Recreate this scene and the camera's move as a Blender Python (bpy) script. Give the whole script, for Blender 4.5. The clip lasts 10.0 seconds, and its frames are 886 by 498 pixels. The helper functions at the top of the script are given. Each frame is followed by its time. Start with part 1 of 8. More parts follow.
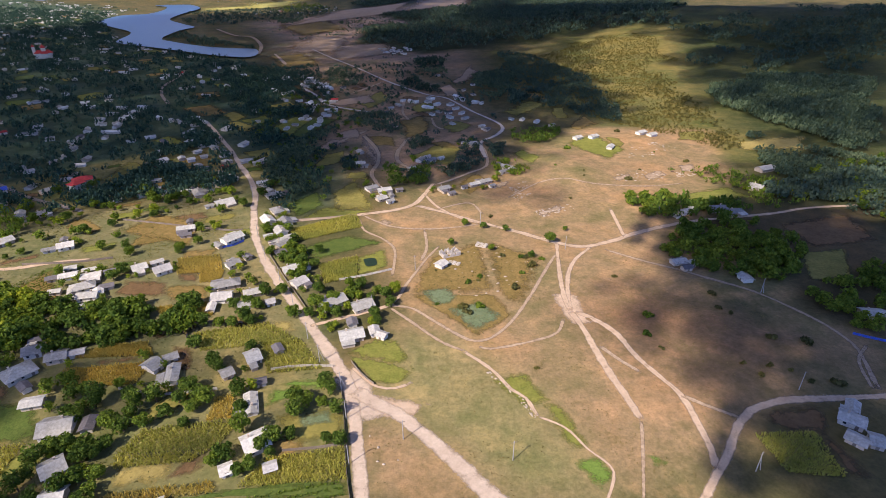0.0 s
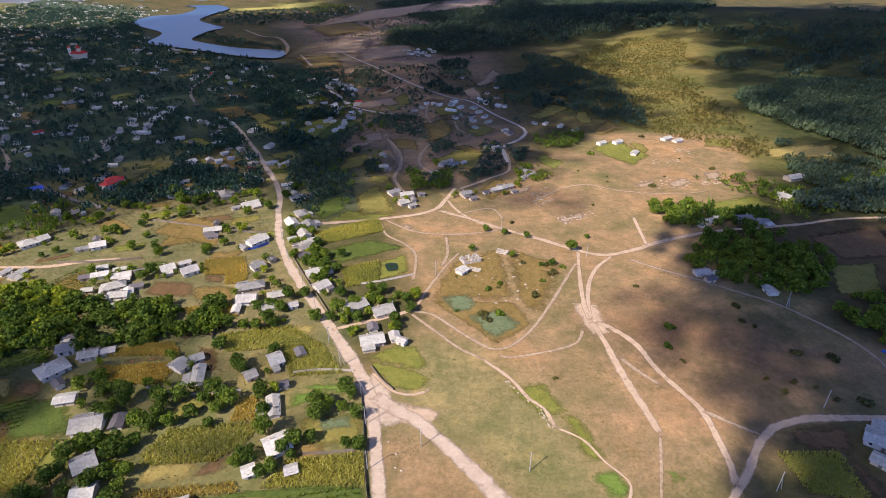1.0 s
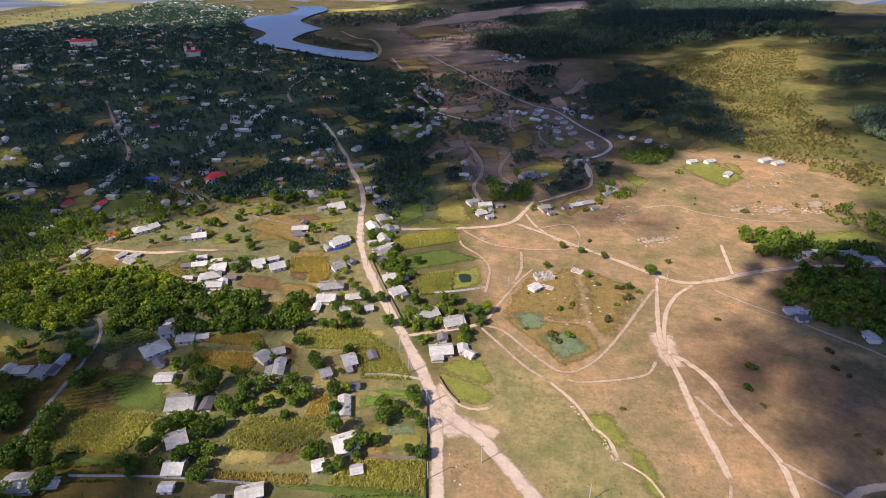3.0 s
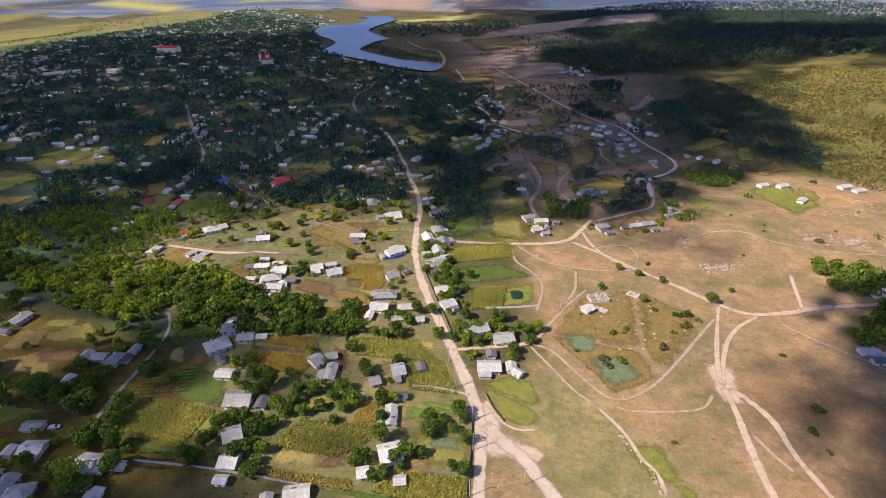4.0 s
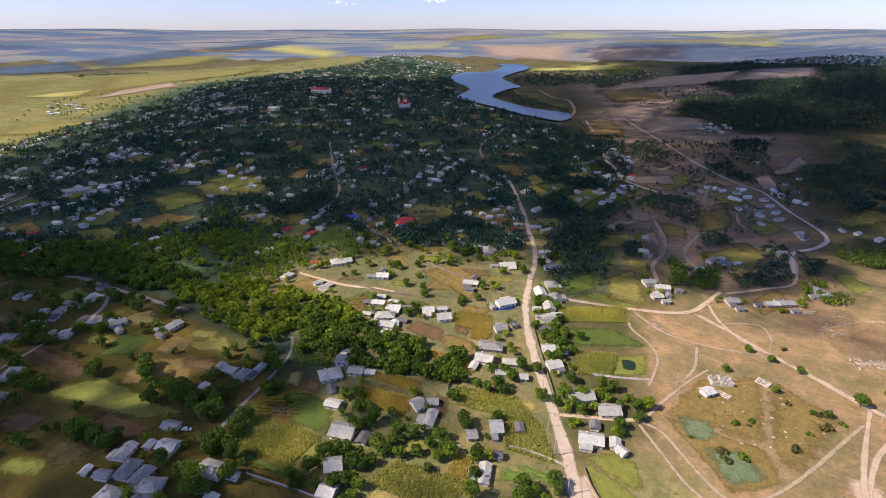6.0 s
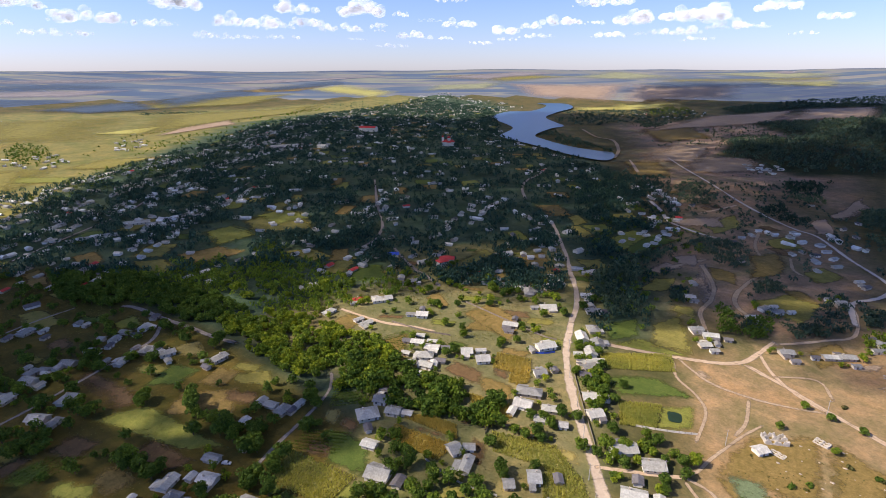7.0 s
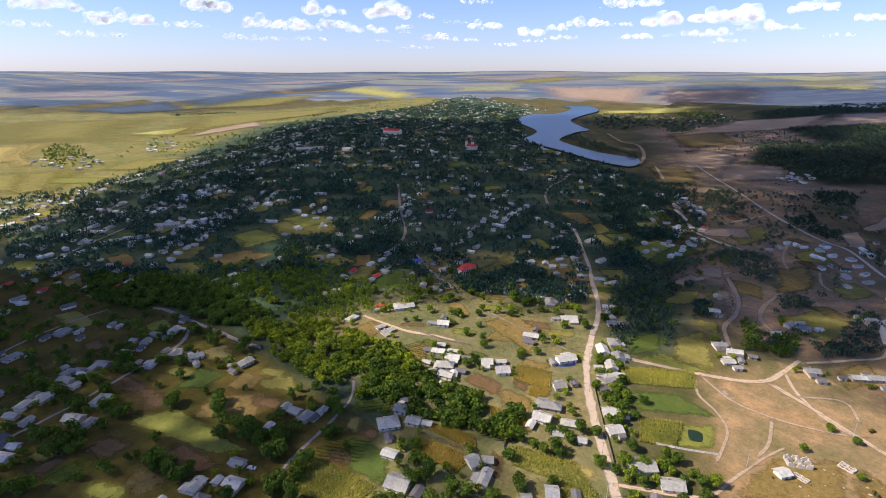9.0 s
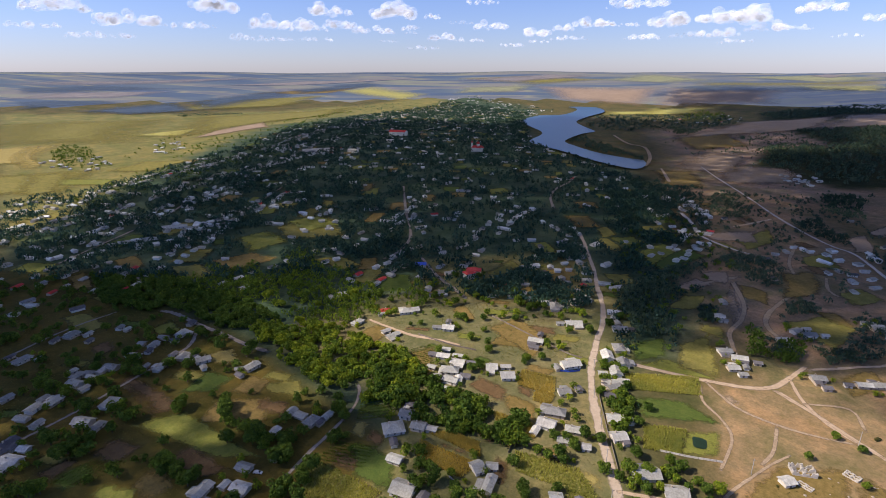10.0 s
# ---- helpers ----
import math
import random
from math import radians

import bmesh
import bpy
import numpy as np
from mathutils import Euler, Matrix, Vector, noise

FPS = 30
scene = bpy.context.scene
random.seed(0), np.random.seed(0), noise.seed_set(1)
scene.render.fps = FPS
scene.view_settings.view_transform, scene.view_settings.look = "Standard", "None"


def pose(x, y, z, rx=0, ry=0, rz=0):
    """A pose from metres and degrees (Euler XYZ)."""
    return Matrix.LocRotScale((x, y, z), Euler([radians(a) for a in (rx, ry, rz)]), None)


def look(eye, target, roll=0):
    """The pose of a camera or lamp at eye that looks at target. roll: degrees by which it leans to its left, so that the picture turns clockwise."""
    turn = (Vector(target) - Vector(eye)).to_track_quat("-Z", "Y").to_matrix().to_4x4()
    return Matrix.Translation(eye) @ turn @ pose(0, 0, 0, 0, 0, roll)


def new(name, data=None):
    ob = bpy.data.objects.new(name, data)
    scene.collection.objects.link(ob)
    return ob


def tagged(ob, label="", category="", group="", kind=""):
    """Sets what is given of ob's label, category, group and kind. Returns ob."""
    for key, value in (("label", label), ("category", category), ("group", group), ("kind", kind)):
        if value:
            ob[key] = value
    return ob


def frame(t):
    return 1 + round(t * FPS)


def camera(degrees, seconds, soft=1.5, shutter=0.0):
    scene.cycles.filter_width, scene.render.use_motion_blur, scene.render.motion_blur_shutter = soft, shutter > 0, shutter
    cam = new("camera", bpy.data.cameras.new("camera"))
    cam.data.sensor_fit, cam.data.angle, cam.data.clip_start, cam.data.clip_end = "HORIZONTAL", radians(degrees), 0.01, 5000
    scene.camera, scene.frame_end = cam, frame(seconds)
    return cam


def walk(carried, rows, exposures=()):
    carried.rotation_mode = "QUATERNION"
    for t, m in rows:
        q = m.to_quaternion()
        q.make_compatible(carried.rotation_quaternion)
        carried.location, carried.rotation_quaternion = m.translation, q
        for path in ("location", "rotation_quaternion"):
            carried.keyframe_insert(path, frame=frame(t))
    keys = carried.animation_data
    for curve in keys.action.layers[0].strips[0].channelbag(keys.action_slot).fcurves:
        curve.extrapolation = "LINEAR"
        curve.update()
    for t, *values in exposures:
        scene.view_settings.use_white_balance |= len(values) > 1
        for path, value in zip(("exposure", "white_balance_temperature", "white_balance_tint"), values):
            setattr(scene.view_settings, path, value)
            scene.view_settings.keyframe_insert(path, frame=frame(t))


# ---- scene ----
cam = camera(79.48, 10.0, soft=0.7)
# seconds, place, pitch, roll and yaw: the camera climbs straight up and turns to its left
ROWS = [
    (0.0, 0.02, -0.05, 138.00, -27.79, -0.37, 0.00),
    (0.5, -0.08, 0.06, 139.91, -27.82, -0.49, 1.61),
    (1.0, -0.16, 0.01, 141.84, -27.81, -0.49, 2.49),
    (1.5, -0.24, -0.12, 143.78, -27.86, -0.55, 2.98),
    (2.0, -0.33, -0.29, 145.68, -27.83, -0.59, 5.44),
    (3.5, -0.55, -0.74, 151.32, -27.43, -0.45, 14.64),
    (4.0, -0.62, -0.85, 153.14, -26.74, -0.38, 17.89),
    (4.5, -0.66, -0.94, 154.94, -26.14, -0.31, 21.05),
    (5.0, -0.69, -1.04, 156.78, -25.50, -0.20, 24.61),
    (5.5, -0.70, -1.15, 158.64, -24.91, -0.09, 27.77),
    (6.0, -0.68, -1.28, 160.51, -22.38, 0.04, 31.16),
    (6.2, -0.67, -1.35, 161.24, -20.13, 0.07, 32.39),
    (7.5, -0.46, -1.97, 165.92, -18.55, 0.05, 36.69),
    (8.0, -0.33, -2.29, 167.72, -18.58, 0.04, 37.41),
    (8.5, -0.19, -2.63, 169.54, -18.58, 0.00, 37.85),
    (9.0, -0.04, -2.96, 171.36, -18.53, -0.02, 38.24),
    (9.5, 0.10, -3.23, 173.17, -18.53, -0.05, 38.56),
    (10.0, 0.21, -3.37, 174.98, -18.52, -0.03, 38.83),
]
walk(cam, [(t, pose(x, y, z, 0, 0, yaw) @ pose(0, 0, 0, 90 + pitch) @ pose(0, 0, 0, 0, 0, roll)) for t, x, y, z, pitch, roll, yaw in ROWS],
     exposures=[(0.0, 0.36, 6180, 22), (5.0, 0.36, 6200, 21), (7.5, 0.34, 6300, 17), (9.0, 0.36, 6250, 17), (9.5, 0.36, 6250, 17), (10.0, 0.05, 6250, 17)])

# ---- light ----
SUN_AZ, SUN_EL = 226.0, 44.0          # the sun stands to the south-west, degrees counted from +y over +x
sun_dir = Vector((math.sin(radians(SUN_AZ)) * math.cos(radians(SUN_EL)), math.cos(radians(SUN_AZ)) * math.cos(radians(SUN_EL)), math.sin(radians(SUN_EL))))
sun = new("sun", bpy.data.lights.new("sun", "SUN"))
sun.data.energy, sun.data.angle, sun.data.color = 5.0, radians(0.5), (1.0, 0.895, 0.74)
sun.matrix_world = look(sun_dir * 3000, (0, 0, 0))

world = bpy.data.worlds.new("sky")
scene.world = world
world.use_nodes = True
wn, wl = world.node_tree.nodes, world.node_tree.links
sky = wn.new("ShaderNodeTexSky")
sky.sky_type, sky.sun_disc = "NISHITA", False
sky.sun_elevation, sky.sun_rotation = radians(SUN_EL), radians(SUN_AZ)
sky.air_density, sky.dust_density, sky.ozone_density = 1.1, 0.2, 2.0
wn["Background"].inputs["Strength"].default_value = 0.095
blue = wn.new("ShaderNodeMix")      # clear late-summer air: bluer than the model's hazy horizon
blue.data_type, blue.blend_type = "RGBA", "MULTIPLY"
blue.inputs[0].default_value, blue.inputs[7].default_value = 1.0, (0.84, 0.95, 1.46, 1)
wl.new(sky.outputs[0], blue.inputs[6])
wl.new(blue.outputs[2], wn["Background"].inputs["Color"])

# -- terrain
def smooth(a, b, v):
    k = np.clip((v - a) / (b - a), 0, 1)
    return k * k * (3 - 2 * k)


def land(x, y):
    """The ground's height: near-level valley floor, wooded hill to the north-east, high plain all round far off."""
    x, y = np.asarray(x, float), np.asarray(y, float)
    r = np.hypot(x, y)
    z = 1.1 * np.sin(x / 61 + 0.7) * np.cos(y / 83 - 0.4) + 0.5 * np.sin((x + y) / 34)
    z = z + 46 * np.exp(-((x - 520) ** 2 + (y - 1330) ** 2) / 420.0 ** 2)
    z = z + 52 * np.exp(-((x - 1050) ** 2 + (y - 1000) ** 2) / 480.0 ** 2)
    z = z + 5.0 * np.exp(-((x - 92) ** 2 + (y - 395) ** 2) / 34.0 ** 2) + 4.0 * np.exp(-((x - 160) ** 2 + (y - 470) ** 2) / 45.0 ** 2)
    far = smooth(2500, 4700, r)
    z = z + far * (160 + 5 * np.sin(np.arctan2(x, y) * 9) + 4 * np.sin(np.arctan2(x, y) * 23 + 1))
    z = z + smooth(1900, 2900, r) * (1 - smooth(3200, 4300, r)) * 10 * np.sin(x / 310 + 1) * np.cos(y / 400)
    return z
# -- end terrain


def inside(poly, x, y):
    """Whether points lie in a polygon."""
    x, y = np.asarray(x, float), np.asarray(y, float)
    c = np.zeros(x.shape, bool)
    for (x1, y1), (x2, y2) in zip(poly, poly[1:] + poly[:1]):
        cut = ((y1 > y) != (y2 > y)) & (x < (x2 - x1) * (y - y1) / ((y2 - y1) or 1e-9) + x1)
        c ^= cut
    return c


def gap(line, x, y, closed=False):
    """Distance of points to a polyline."""
    x, y = np.asarray(x, float), np.asarray(y, float)
    d = np.full(x.shape, 1e9)
    pts = line + line[:1] if closed else line
    for (x1, y1), (x2, y2) in zip(pts, pts[1:]):
        ux, uy = x2 - x1, y2 - y1
        k = np.clip(((x - x1) * ux + (y - y1) * uy) / (ux * ux + uy * uy + 1e-9), 0, 1)
        d = np.minimum(d, np.hypot(x - x1 - k * ux, y - y1 - k * uy))
    return d


def soft_in(poly, x, y, w):
    """1 well inside a polygon, 0 well outside, soft over w metres each side."""
    d = gap(poly, x, y, True)
    s = np.where(inside(poly, x, y), d, -d)
    return smooth(-w, w, s)


# ---- materials ----
def nodes_of(name):
    m = bpy.data.materials.new(name)
    m.use_nodes = True
    n, l = m.node_tree.nodes, m.node_tree.links
    return m, n, l, n["Principled BSDF"]


def noise_node(n, l, scale, detail=4.0, rough=0.6, coord=None):
    t = n.new("ShaderNodeTexNoise")
    t.inputs["Scale"].default_value, t.inputs["Detail"].default_value, t.inputs["Roughness"].default_value = scale, detail, rough
    if coord is not None:
        l.new(coord, t.inputs["Vector"])
    return t.outputs["Fac"]


def ramp(n, l, fac, *stops):
    r = n.new("ShaderNodeValToRGB")
    e = r.color_ramp.elements
    while len(e) < len(stops):
        e.new(0.5)
    for k, (p, c) in zip(e, stops):
        k.position, k.color = p, (*c, 1) if len(c) == 3 else c
    l.new(fac, r.inputs[0])
    return r.outputs[0]


def mix(n, l, fac, a, b, mode="MIX"):
    m = n.new("ShaderNodeMix")
    m.data_type, m.blend_type = "RGBA", mode
    for s, v in ((m.inputs[0], fac), (m.inputs[6], a), (m.inputs[7], b)):
        if isinstance(v, (int, float)):
            s.default_value = v
        elif isinstance(v, tuple):
            s.default_value = (*v, 1)
        else:
            l.new(v, s)
    return m.outputs[2]


def maths(n, l, op, a, b=0.0, clamp=False):
    m = n.new("ShaderNodeMath")
    m.operation, m.use_clamp = op, clamp
    for s, v in zip(m.inputs, (a, b)):
        if isinstance(v, (int, float)):
            s.default_value = v
        else:
            l.new(v, s)
    return m.outputs[0]


def bump(n, l, bsdf, height, strength, dist):
    b = n.new("ShaderNodeBump")
    b.inputs["Strength"].default_value, b.inputs["Distance"].default_value = strength, dist
    l.new(height, b.inputs["Height"])
    l.new(b.outputs[0], bsdf.inputs["Normal"])


def earth(name, dark, light, big=0.05, small=1.2, fade=False, spots=None, relief=0.35, rough=0.95, mottle=0.8):
    """Soil, grass, crop or gravel: two colours mottled at two scales; fade: edges thin out by the attribute 'edge'."""
    m, n, l, b = nodes_of(name)
    co = n.new("ShaderNodeTexCoord").outputs["Object"]
    f1, f2, f3 = noise_node(n, l, big, 5, 0.65, co), noise_node(n, l, small, 6, 0.7, co), noise_node(n, l, big * 5, 4, 0.6, co)
    c = ramp(n, l, f1, (0.32, dark), (0.68, light))
    c = mix(n, l, 0.6, c, ramp(n, l, f3, (0.34, dark), (0.66, light)))
    c = mix(n, l, mottle, c, ramp(n, l, f2, (0.25, (0.55, 0.55, 0.55)), (0.75, (1.35, 1.35, 1.35))), "MULTIPLY")
    if spots:
        c = mix(n, l, ramp(n, l, noise_node(n, l, big * 9, 3, 0.5, co), (0.55, (0, 0, 0)), (0.66, (1, 1, 1))), c, spots)
    l.new(c, b.inputs["Base Color"])
    b.inputs["Roughness"].default_value = rough
    b.inputs["Specular IOR Level"].default_value = 0.15
    bump(n, l, b, f2, relief, 0.4)
    if fade:
        a = n.new("ShaderNodeAttribute")
        a.attribute_name = "edge"
        k = maths(n, l, "ADD", a.outputs["Fac"], maths(n, l, "MULTIPLY", maths(n, l, "SUBTRACT", noise_node(n, l, 0.22, 6, 0.75, co), 0.5), 2.0))
        k = ramp(n, l, k, (0.10, (0, 0, 0)), (0.75, (1, 1, 1)))
        t, s = n.new("ShaderNodeBsdfTransparent"), n.new("ShaderNodeMixShader")
        l.new(k, s.inputs[0]), l.new(t.outputs[0], s.inputs[1]), l.new(b.outputs[0], s.inputs[2])
        l.new(s.outputs[0], n["Material Output"].inputs["Surface"])
    return m


def plain(name, colour, rough=0.7, metal=0.0, grain=3.0, depth=0.25, vary=0.0, relief=0.2, gloss=0.5):
    """Paint, plaster, slate, timber: one colour with stains at two scales; vary: spread from thing to thing."""
    m, n, l, b = nodes_of(name)
    co = n.new("ShaderNodeTexCoord").outputs["Object"]
    f1, f2 = noise_node(n, l, grain, 5, 0.65, co), noise_node(n, l, grain * 0.22, 3, 0.6, co)
    lo, hi = 1 - depth, 1 + depth
    c = mix(n, l, 1.0, (*colour,), ramp(n, l, f1, (0.3, (lo,) * 3), (0.7, (hi,) * 3)), "MULTIPLY")
    c = mix(n, l, 0.7, c, ramp(n, l, f2, (0.3, (lo, lo, lo * 0.97)), (0.7, (hi,) * 3)), "MULTIPLY")
    if vary:
        o = n.new("ShaderNodeObjectInfo").outputs["Random"]
        c = mix(n, l, 1.0, c, ramp(n, l, o, (0.0, (1 - vary, 1 - vary, 1 - vary * 0.9)), (0.5, (1, 0.99, 0.97)), (1.0, (1 + vary, 1 + vary, 1 + vary * 0.95))), "MULTIPLY")
    l.new(c, b.inputs["Base Color"])
    b.inputs["Roughness"].default_value, b.inputs["Metallic"].default_value = rough, metal
    b.inputs["Specular IOR Level"].default_value = gloss
    bump(n, l, b, f1, relief, 0.05)
    return m


def leaf(name, dark, light, vary=0.35):
    """Foliage: each clump and each tree a little different, some light passing through."""
    m, n, l, b = nodes_of(name)
    g, o = n.new("ShaderNodeNewGeometry"), n.new("ShaderNodeObjectInfo")
    c = mix(n, l, g.outputs["Random Per Island"], dark, light)
    c = mix(n, l, 1.0, c, ramp(n, l, o.outputs["Random"], (0.0, (1 - vary, 1 - vary * 0.8, 1 - vary)), (0.5, (1, 1, 1)), (1.0, (1 + vary * 1.3, 1 + vary * 0.9, 1.0))), "MULTIPLY")
    co = n.new("ShaderNodeTexCoord").outputs["Object"]
    c = mix(n, l, 0.8, c, ramp(n, l, noise_node(n, l, 0.03, 4, 0.7, co), (0.3, (0.6, 0.7, 0.6)), (0.7, (1.5, 1.3, 0.9))), "MULTIPLY")
    l.new(c, b.inputs["Base Color"])
    b.inputs["Roughness"].default_value = 0.75
    b.inputs["Specular IOR Level"].default_value = 0.2
    t, s = n.new("ShaderNodeBsdfTranslucent"), n.new("ShaderNodeMixShader")
    s.inputs[0].default_value = 0.36
    l.new(c, t.inputs[0])
    l.new(b.outputs[0], s.inputs[1]), l.new(t.outputs[0], s.inputs[2])
    l.new(s.outputs[0], n["Material Output"].inputs["Surface"])
    return m


M = {}
M["road"] = earth("dirt_road", (0.48, 0.37, 0.26), (0.62, 0.50, 0.36), 0.05, 0.9, fade=True, mottle=0.35)
M["track"] = earth("dusty_track", (0.46, 0.33, 0.21), (0.62, 0.47, 0.31), 0.06, 0.8, fade=True, mottle=0.4)
M["pale"] = earth("pale_gravel_road", (0.52, 0.45, 0.36), (0.68, 0.60, 0.50), 0.02, 0.3, fade=True, mottle=0.2)
M["faint"] = earth("faint_track", (0.36, 0.26, 0.16), (0.48, 0.36, 0.23), 0.08, 0.8, fade=True)
M["paved"] = earth("grey_lane", (0.25, 0.21, 0.17), (0.36, 0.31, 0.25), 0.08, 0.8, fade=True)
M["soil"] = earth("bare_soil", (0.12, 0.072, 0.032), (0.22, 0.14, 0.062), 0.08, 1.5, fade=True)
M["lawn"] = earth("mown_grass", (0.15, 0.17, 0.028), (0.27, 0.26, 0.055), 0.06, 1.4, fade=True)
M["lush"] = earth("lush_grass", (0.065, 0.105, 0.018), (0.12, 0.15, 0.03), 0.07, 1.4, fade=True)
M["maize_floor"] = earth("maize_stubble", (0.23, 0.22, 0.05), (0.40, 0.35, 0.11), 0.07, 1.2, fade=True)
M["ripe"] = earth("ripe_crop", (0.29, 0.23, 0.065), (0.44, 0.35, 0.11), 0.08, 1.3, fade=True)
M["yellow"] = earth("yellow_crop", (0.36, 0.33, 0.085), (0.46, 0.42, 0.12), 0.02, 0.3, fade=True, mottle=0.4)
M["fresh"] = earth("fresh_grass", (0.12, 0.20, 0.028), (0.19, 0.27, 0.05), 0.06, 1.4, fade=True)
M["olive"] = earth("olive_meadow", (0.16, 0.15, 0.032), (0.30, 0.255, 0.065), 0.03, 0.8, fade=True)
M["tan"] = earth("tan_slope", (0.30, 0.215, 0.14), (0.42, 0.31, 0.21), 0.01, 0.3, fade=True, mottle=0.4)
M["weed"] = earth("blue_green_weeds", (0.12, 0.165, 0.075), (0.20, 0.24, 0.12), 0.08, 1.2, fade=True)
M["brush"] = earth("dry_brush", (0.16, 0.12, 0.03), (0.31, 0.21, 0.07), 0.06, 1.0, fade=True)
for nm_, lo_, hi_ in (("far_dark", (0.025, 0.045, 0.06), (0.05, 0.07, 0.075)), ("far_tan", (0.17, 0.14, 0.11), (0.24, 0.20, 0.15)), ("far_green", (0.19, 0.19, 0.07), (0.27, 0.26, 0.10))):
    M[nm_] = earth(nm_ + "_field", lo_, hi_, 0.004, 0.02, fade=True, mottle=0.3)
    fb_ = M[nm_].node_tree.nodes["Principled BSDF"]      # part of the distant backdrop, haze put in as blue tint and glow
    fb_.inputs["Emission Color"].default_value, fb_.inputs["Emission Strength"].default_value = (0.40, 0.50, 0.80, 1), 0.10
M["stone"] = plain("pale_limestone", (0.52, 0.47, 0.39), 0.9, grain=0.8)
M["scree"] = plain("tan_scree", (0.46, 0.38, 0.28), 0.95, grain=0.8)
M["slate"] = plain("grey_slate_roof", (0.36, 0.35, 0.305), 0.9, gloss=0.12, grain=1.2, vary=0.35, depth=0.25)
M["pale_roof"] = plain("pale_sheet_roof", (0.50, 0.48, 0.42), 0.8, gloss=0.2, grain=1.0, vary=0.25)
# far roofs paler and cooler than near ones, distance haze mixed into the colour
M["far_roof"] = plain("hazed_weathered_roof", (0.62, 0.62, 0.57), 0.85, gloss=0.15, grain=0.05, depth=0.4)
M["red_roof"] = plain("red_tile_roof", (0.55, 0.07, 0.06), 0.85, gloss=0.15, grain=2.0)
M["blue"] = plain("blue_paint", (0.05, 0.12, 0.55), 0.5, grain=2.0)
M["dark_roof"] = plain("dark_roof", (0.15, 0.14, 0.14), 0.9, gloss=0.12, grain=1.5, vary=0.2)
M["plaster"] = plain("whitewashed_plaster", (0.74, 0.69, 0.59), 0.85, grain=1.2, depth=0.12, vary=0.12)
M["ochre"] = plain("ochre_plaster", (0.55, 0.46, 0.35), 0.85, grain=1.2, depth=0.15, vary=0.15)
M["pane"] = plain("window_glass", (0.03, 0.035, 0.04), 0.08, grain=1.0, depth=0.05)
M["timber"] = plain("grey_timber", (0.22, 0.18, 0.14), 0.85, grain=4.0, vary=0.2)
M["concrete"] = plain("grey_concrete", (0.42, 0.40, 0.37), 0.85, grain=2.0)
M["bark"] = plain("bark", (0.10, 0.075, 0.05), 0.95, grain=6.0, depth=0.35)
M["leaf"] = leaf("broad_leaves", (0.05, 0.105, 0.015), (0.18, 0.26, 0.038))
# village and woodland leaves tinted blue: distance haze put into the leaf colour
M["leaf_far_haze"] = leaf("hazed_village_leaves", (0.014, 0.05, 0.05), (0.085, 0.16, 0.125))
M["leaf_light"] = leaf("light_leaves", (0.10, 0.18, 0.016), (0.26, 0.32, 0.034))
M["leaf_wood_haze"] = leaf("hazed_woodland_leaves", (0.036, 0.075, 0.066), (0.11, 0.165, 0.125))
M["leaf_dry"] = leaf("dry_bushes", (0.07, 0.08, 0.03), (0.19, 0.18, 0.07))
M["leaf_hill"] = leaf("hill_scrub", (0.10, 0.10, 0.035), (0.19, 0.175, 0.06))
M["weed_leaf"] = leaf("garden_weeds", (0.10, 0.125, 0.04), (0.23, 0.22, 0.09))
M["straw"] = leaf("dry_grass", (0.22, 0.16, 0.07), (0.36, 0.28, 0.14))
M["maize"] = leaf("maize_leaves", (0.30, 0.33, 0.07), (0.50, 0.48, 0.13), 0.1)
M["maize_dry"] = leaf("dry_maize_leaves", (0.42, 0.34, 0.075), (0.60, 0.48, 0.14), 0.1)


def water_material():
    m, n, l, b = nodes_of("lake_water")
    co = n.new("ShaderNodeTexCoord").outputs["Object"]
    b.inputs["Base Color"].default_value = (0.03, 0.085, 0.15, 1)
    b.inputs["Roughness"].default_value = 0.3
    b.inputs["Specular IOR Level"].default_value = 0.3
    bump(n, l, b, noise_node(n, l, 0.25, 4, 0.6, co), 0.25, 0.5)
    return m


M["water"] = water_material()


# ---- mesh helpers ----
def mesh_of(name, verts, faces, material, edge=None, smooth_faces=False):
    me = bpy.data.meshes.new(name)
    if isinstance(faces, np.ndarray):
        verts = np.asarray(verts, np.float32)
        me.vertices.add(len(verts))
        me.vertices.foreach_set("co", verts.ravel())
        me.loops.add(faces.size)
        me.loops.foreach_set("vertex_index", faces.astype(np.int32).ravel())
        me.polygons.add(len(faces))
        me.polygons.foreach_set("loop_start", np.arange(0, faces.size, faces.shape[1], dtype=np.int32))
        me.update(calc_edges=True)
    else:
        me.from_pydata([tuple(v) for v in verts], [], [tuple(int(i) for i in f) for f in faces])
    me.materials.append(material)
    if edge is not None:
        a = me.attributes.new("edge", "FLOAT", "POINT")
        a.data.foreach_set("value", np.asarray(edge, np.float32))
    if smooth_faces:
        me.polygons.foreach_set("use_smooth", [True] * len(me.polygons))
    me.update()
    return me


def part(name, me, parent, label=""):
    """A mesh as a part of a thing or of a part."""
    ob = new(name, me)
    ob.parent = parent
    if label:
        ob["label"] = label
    return ob


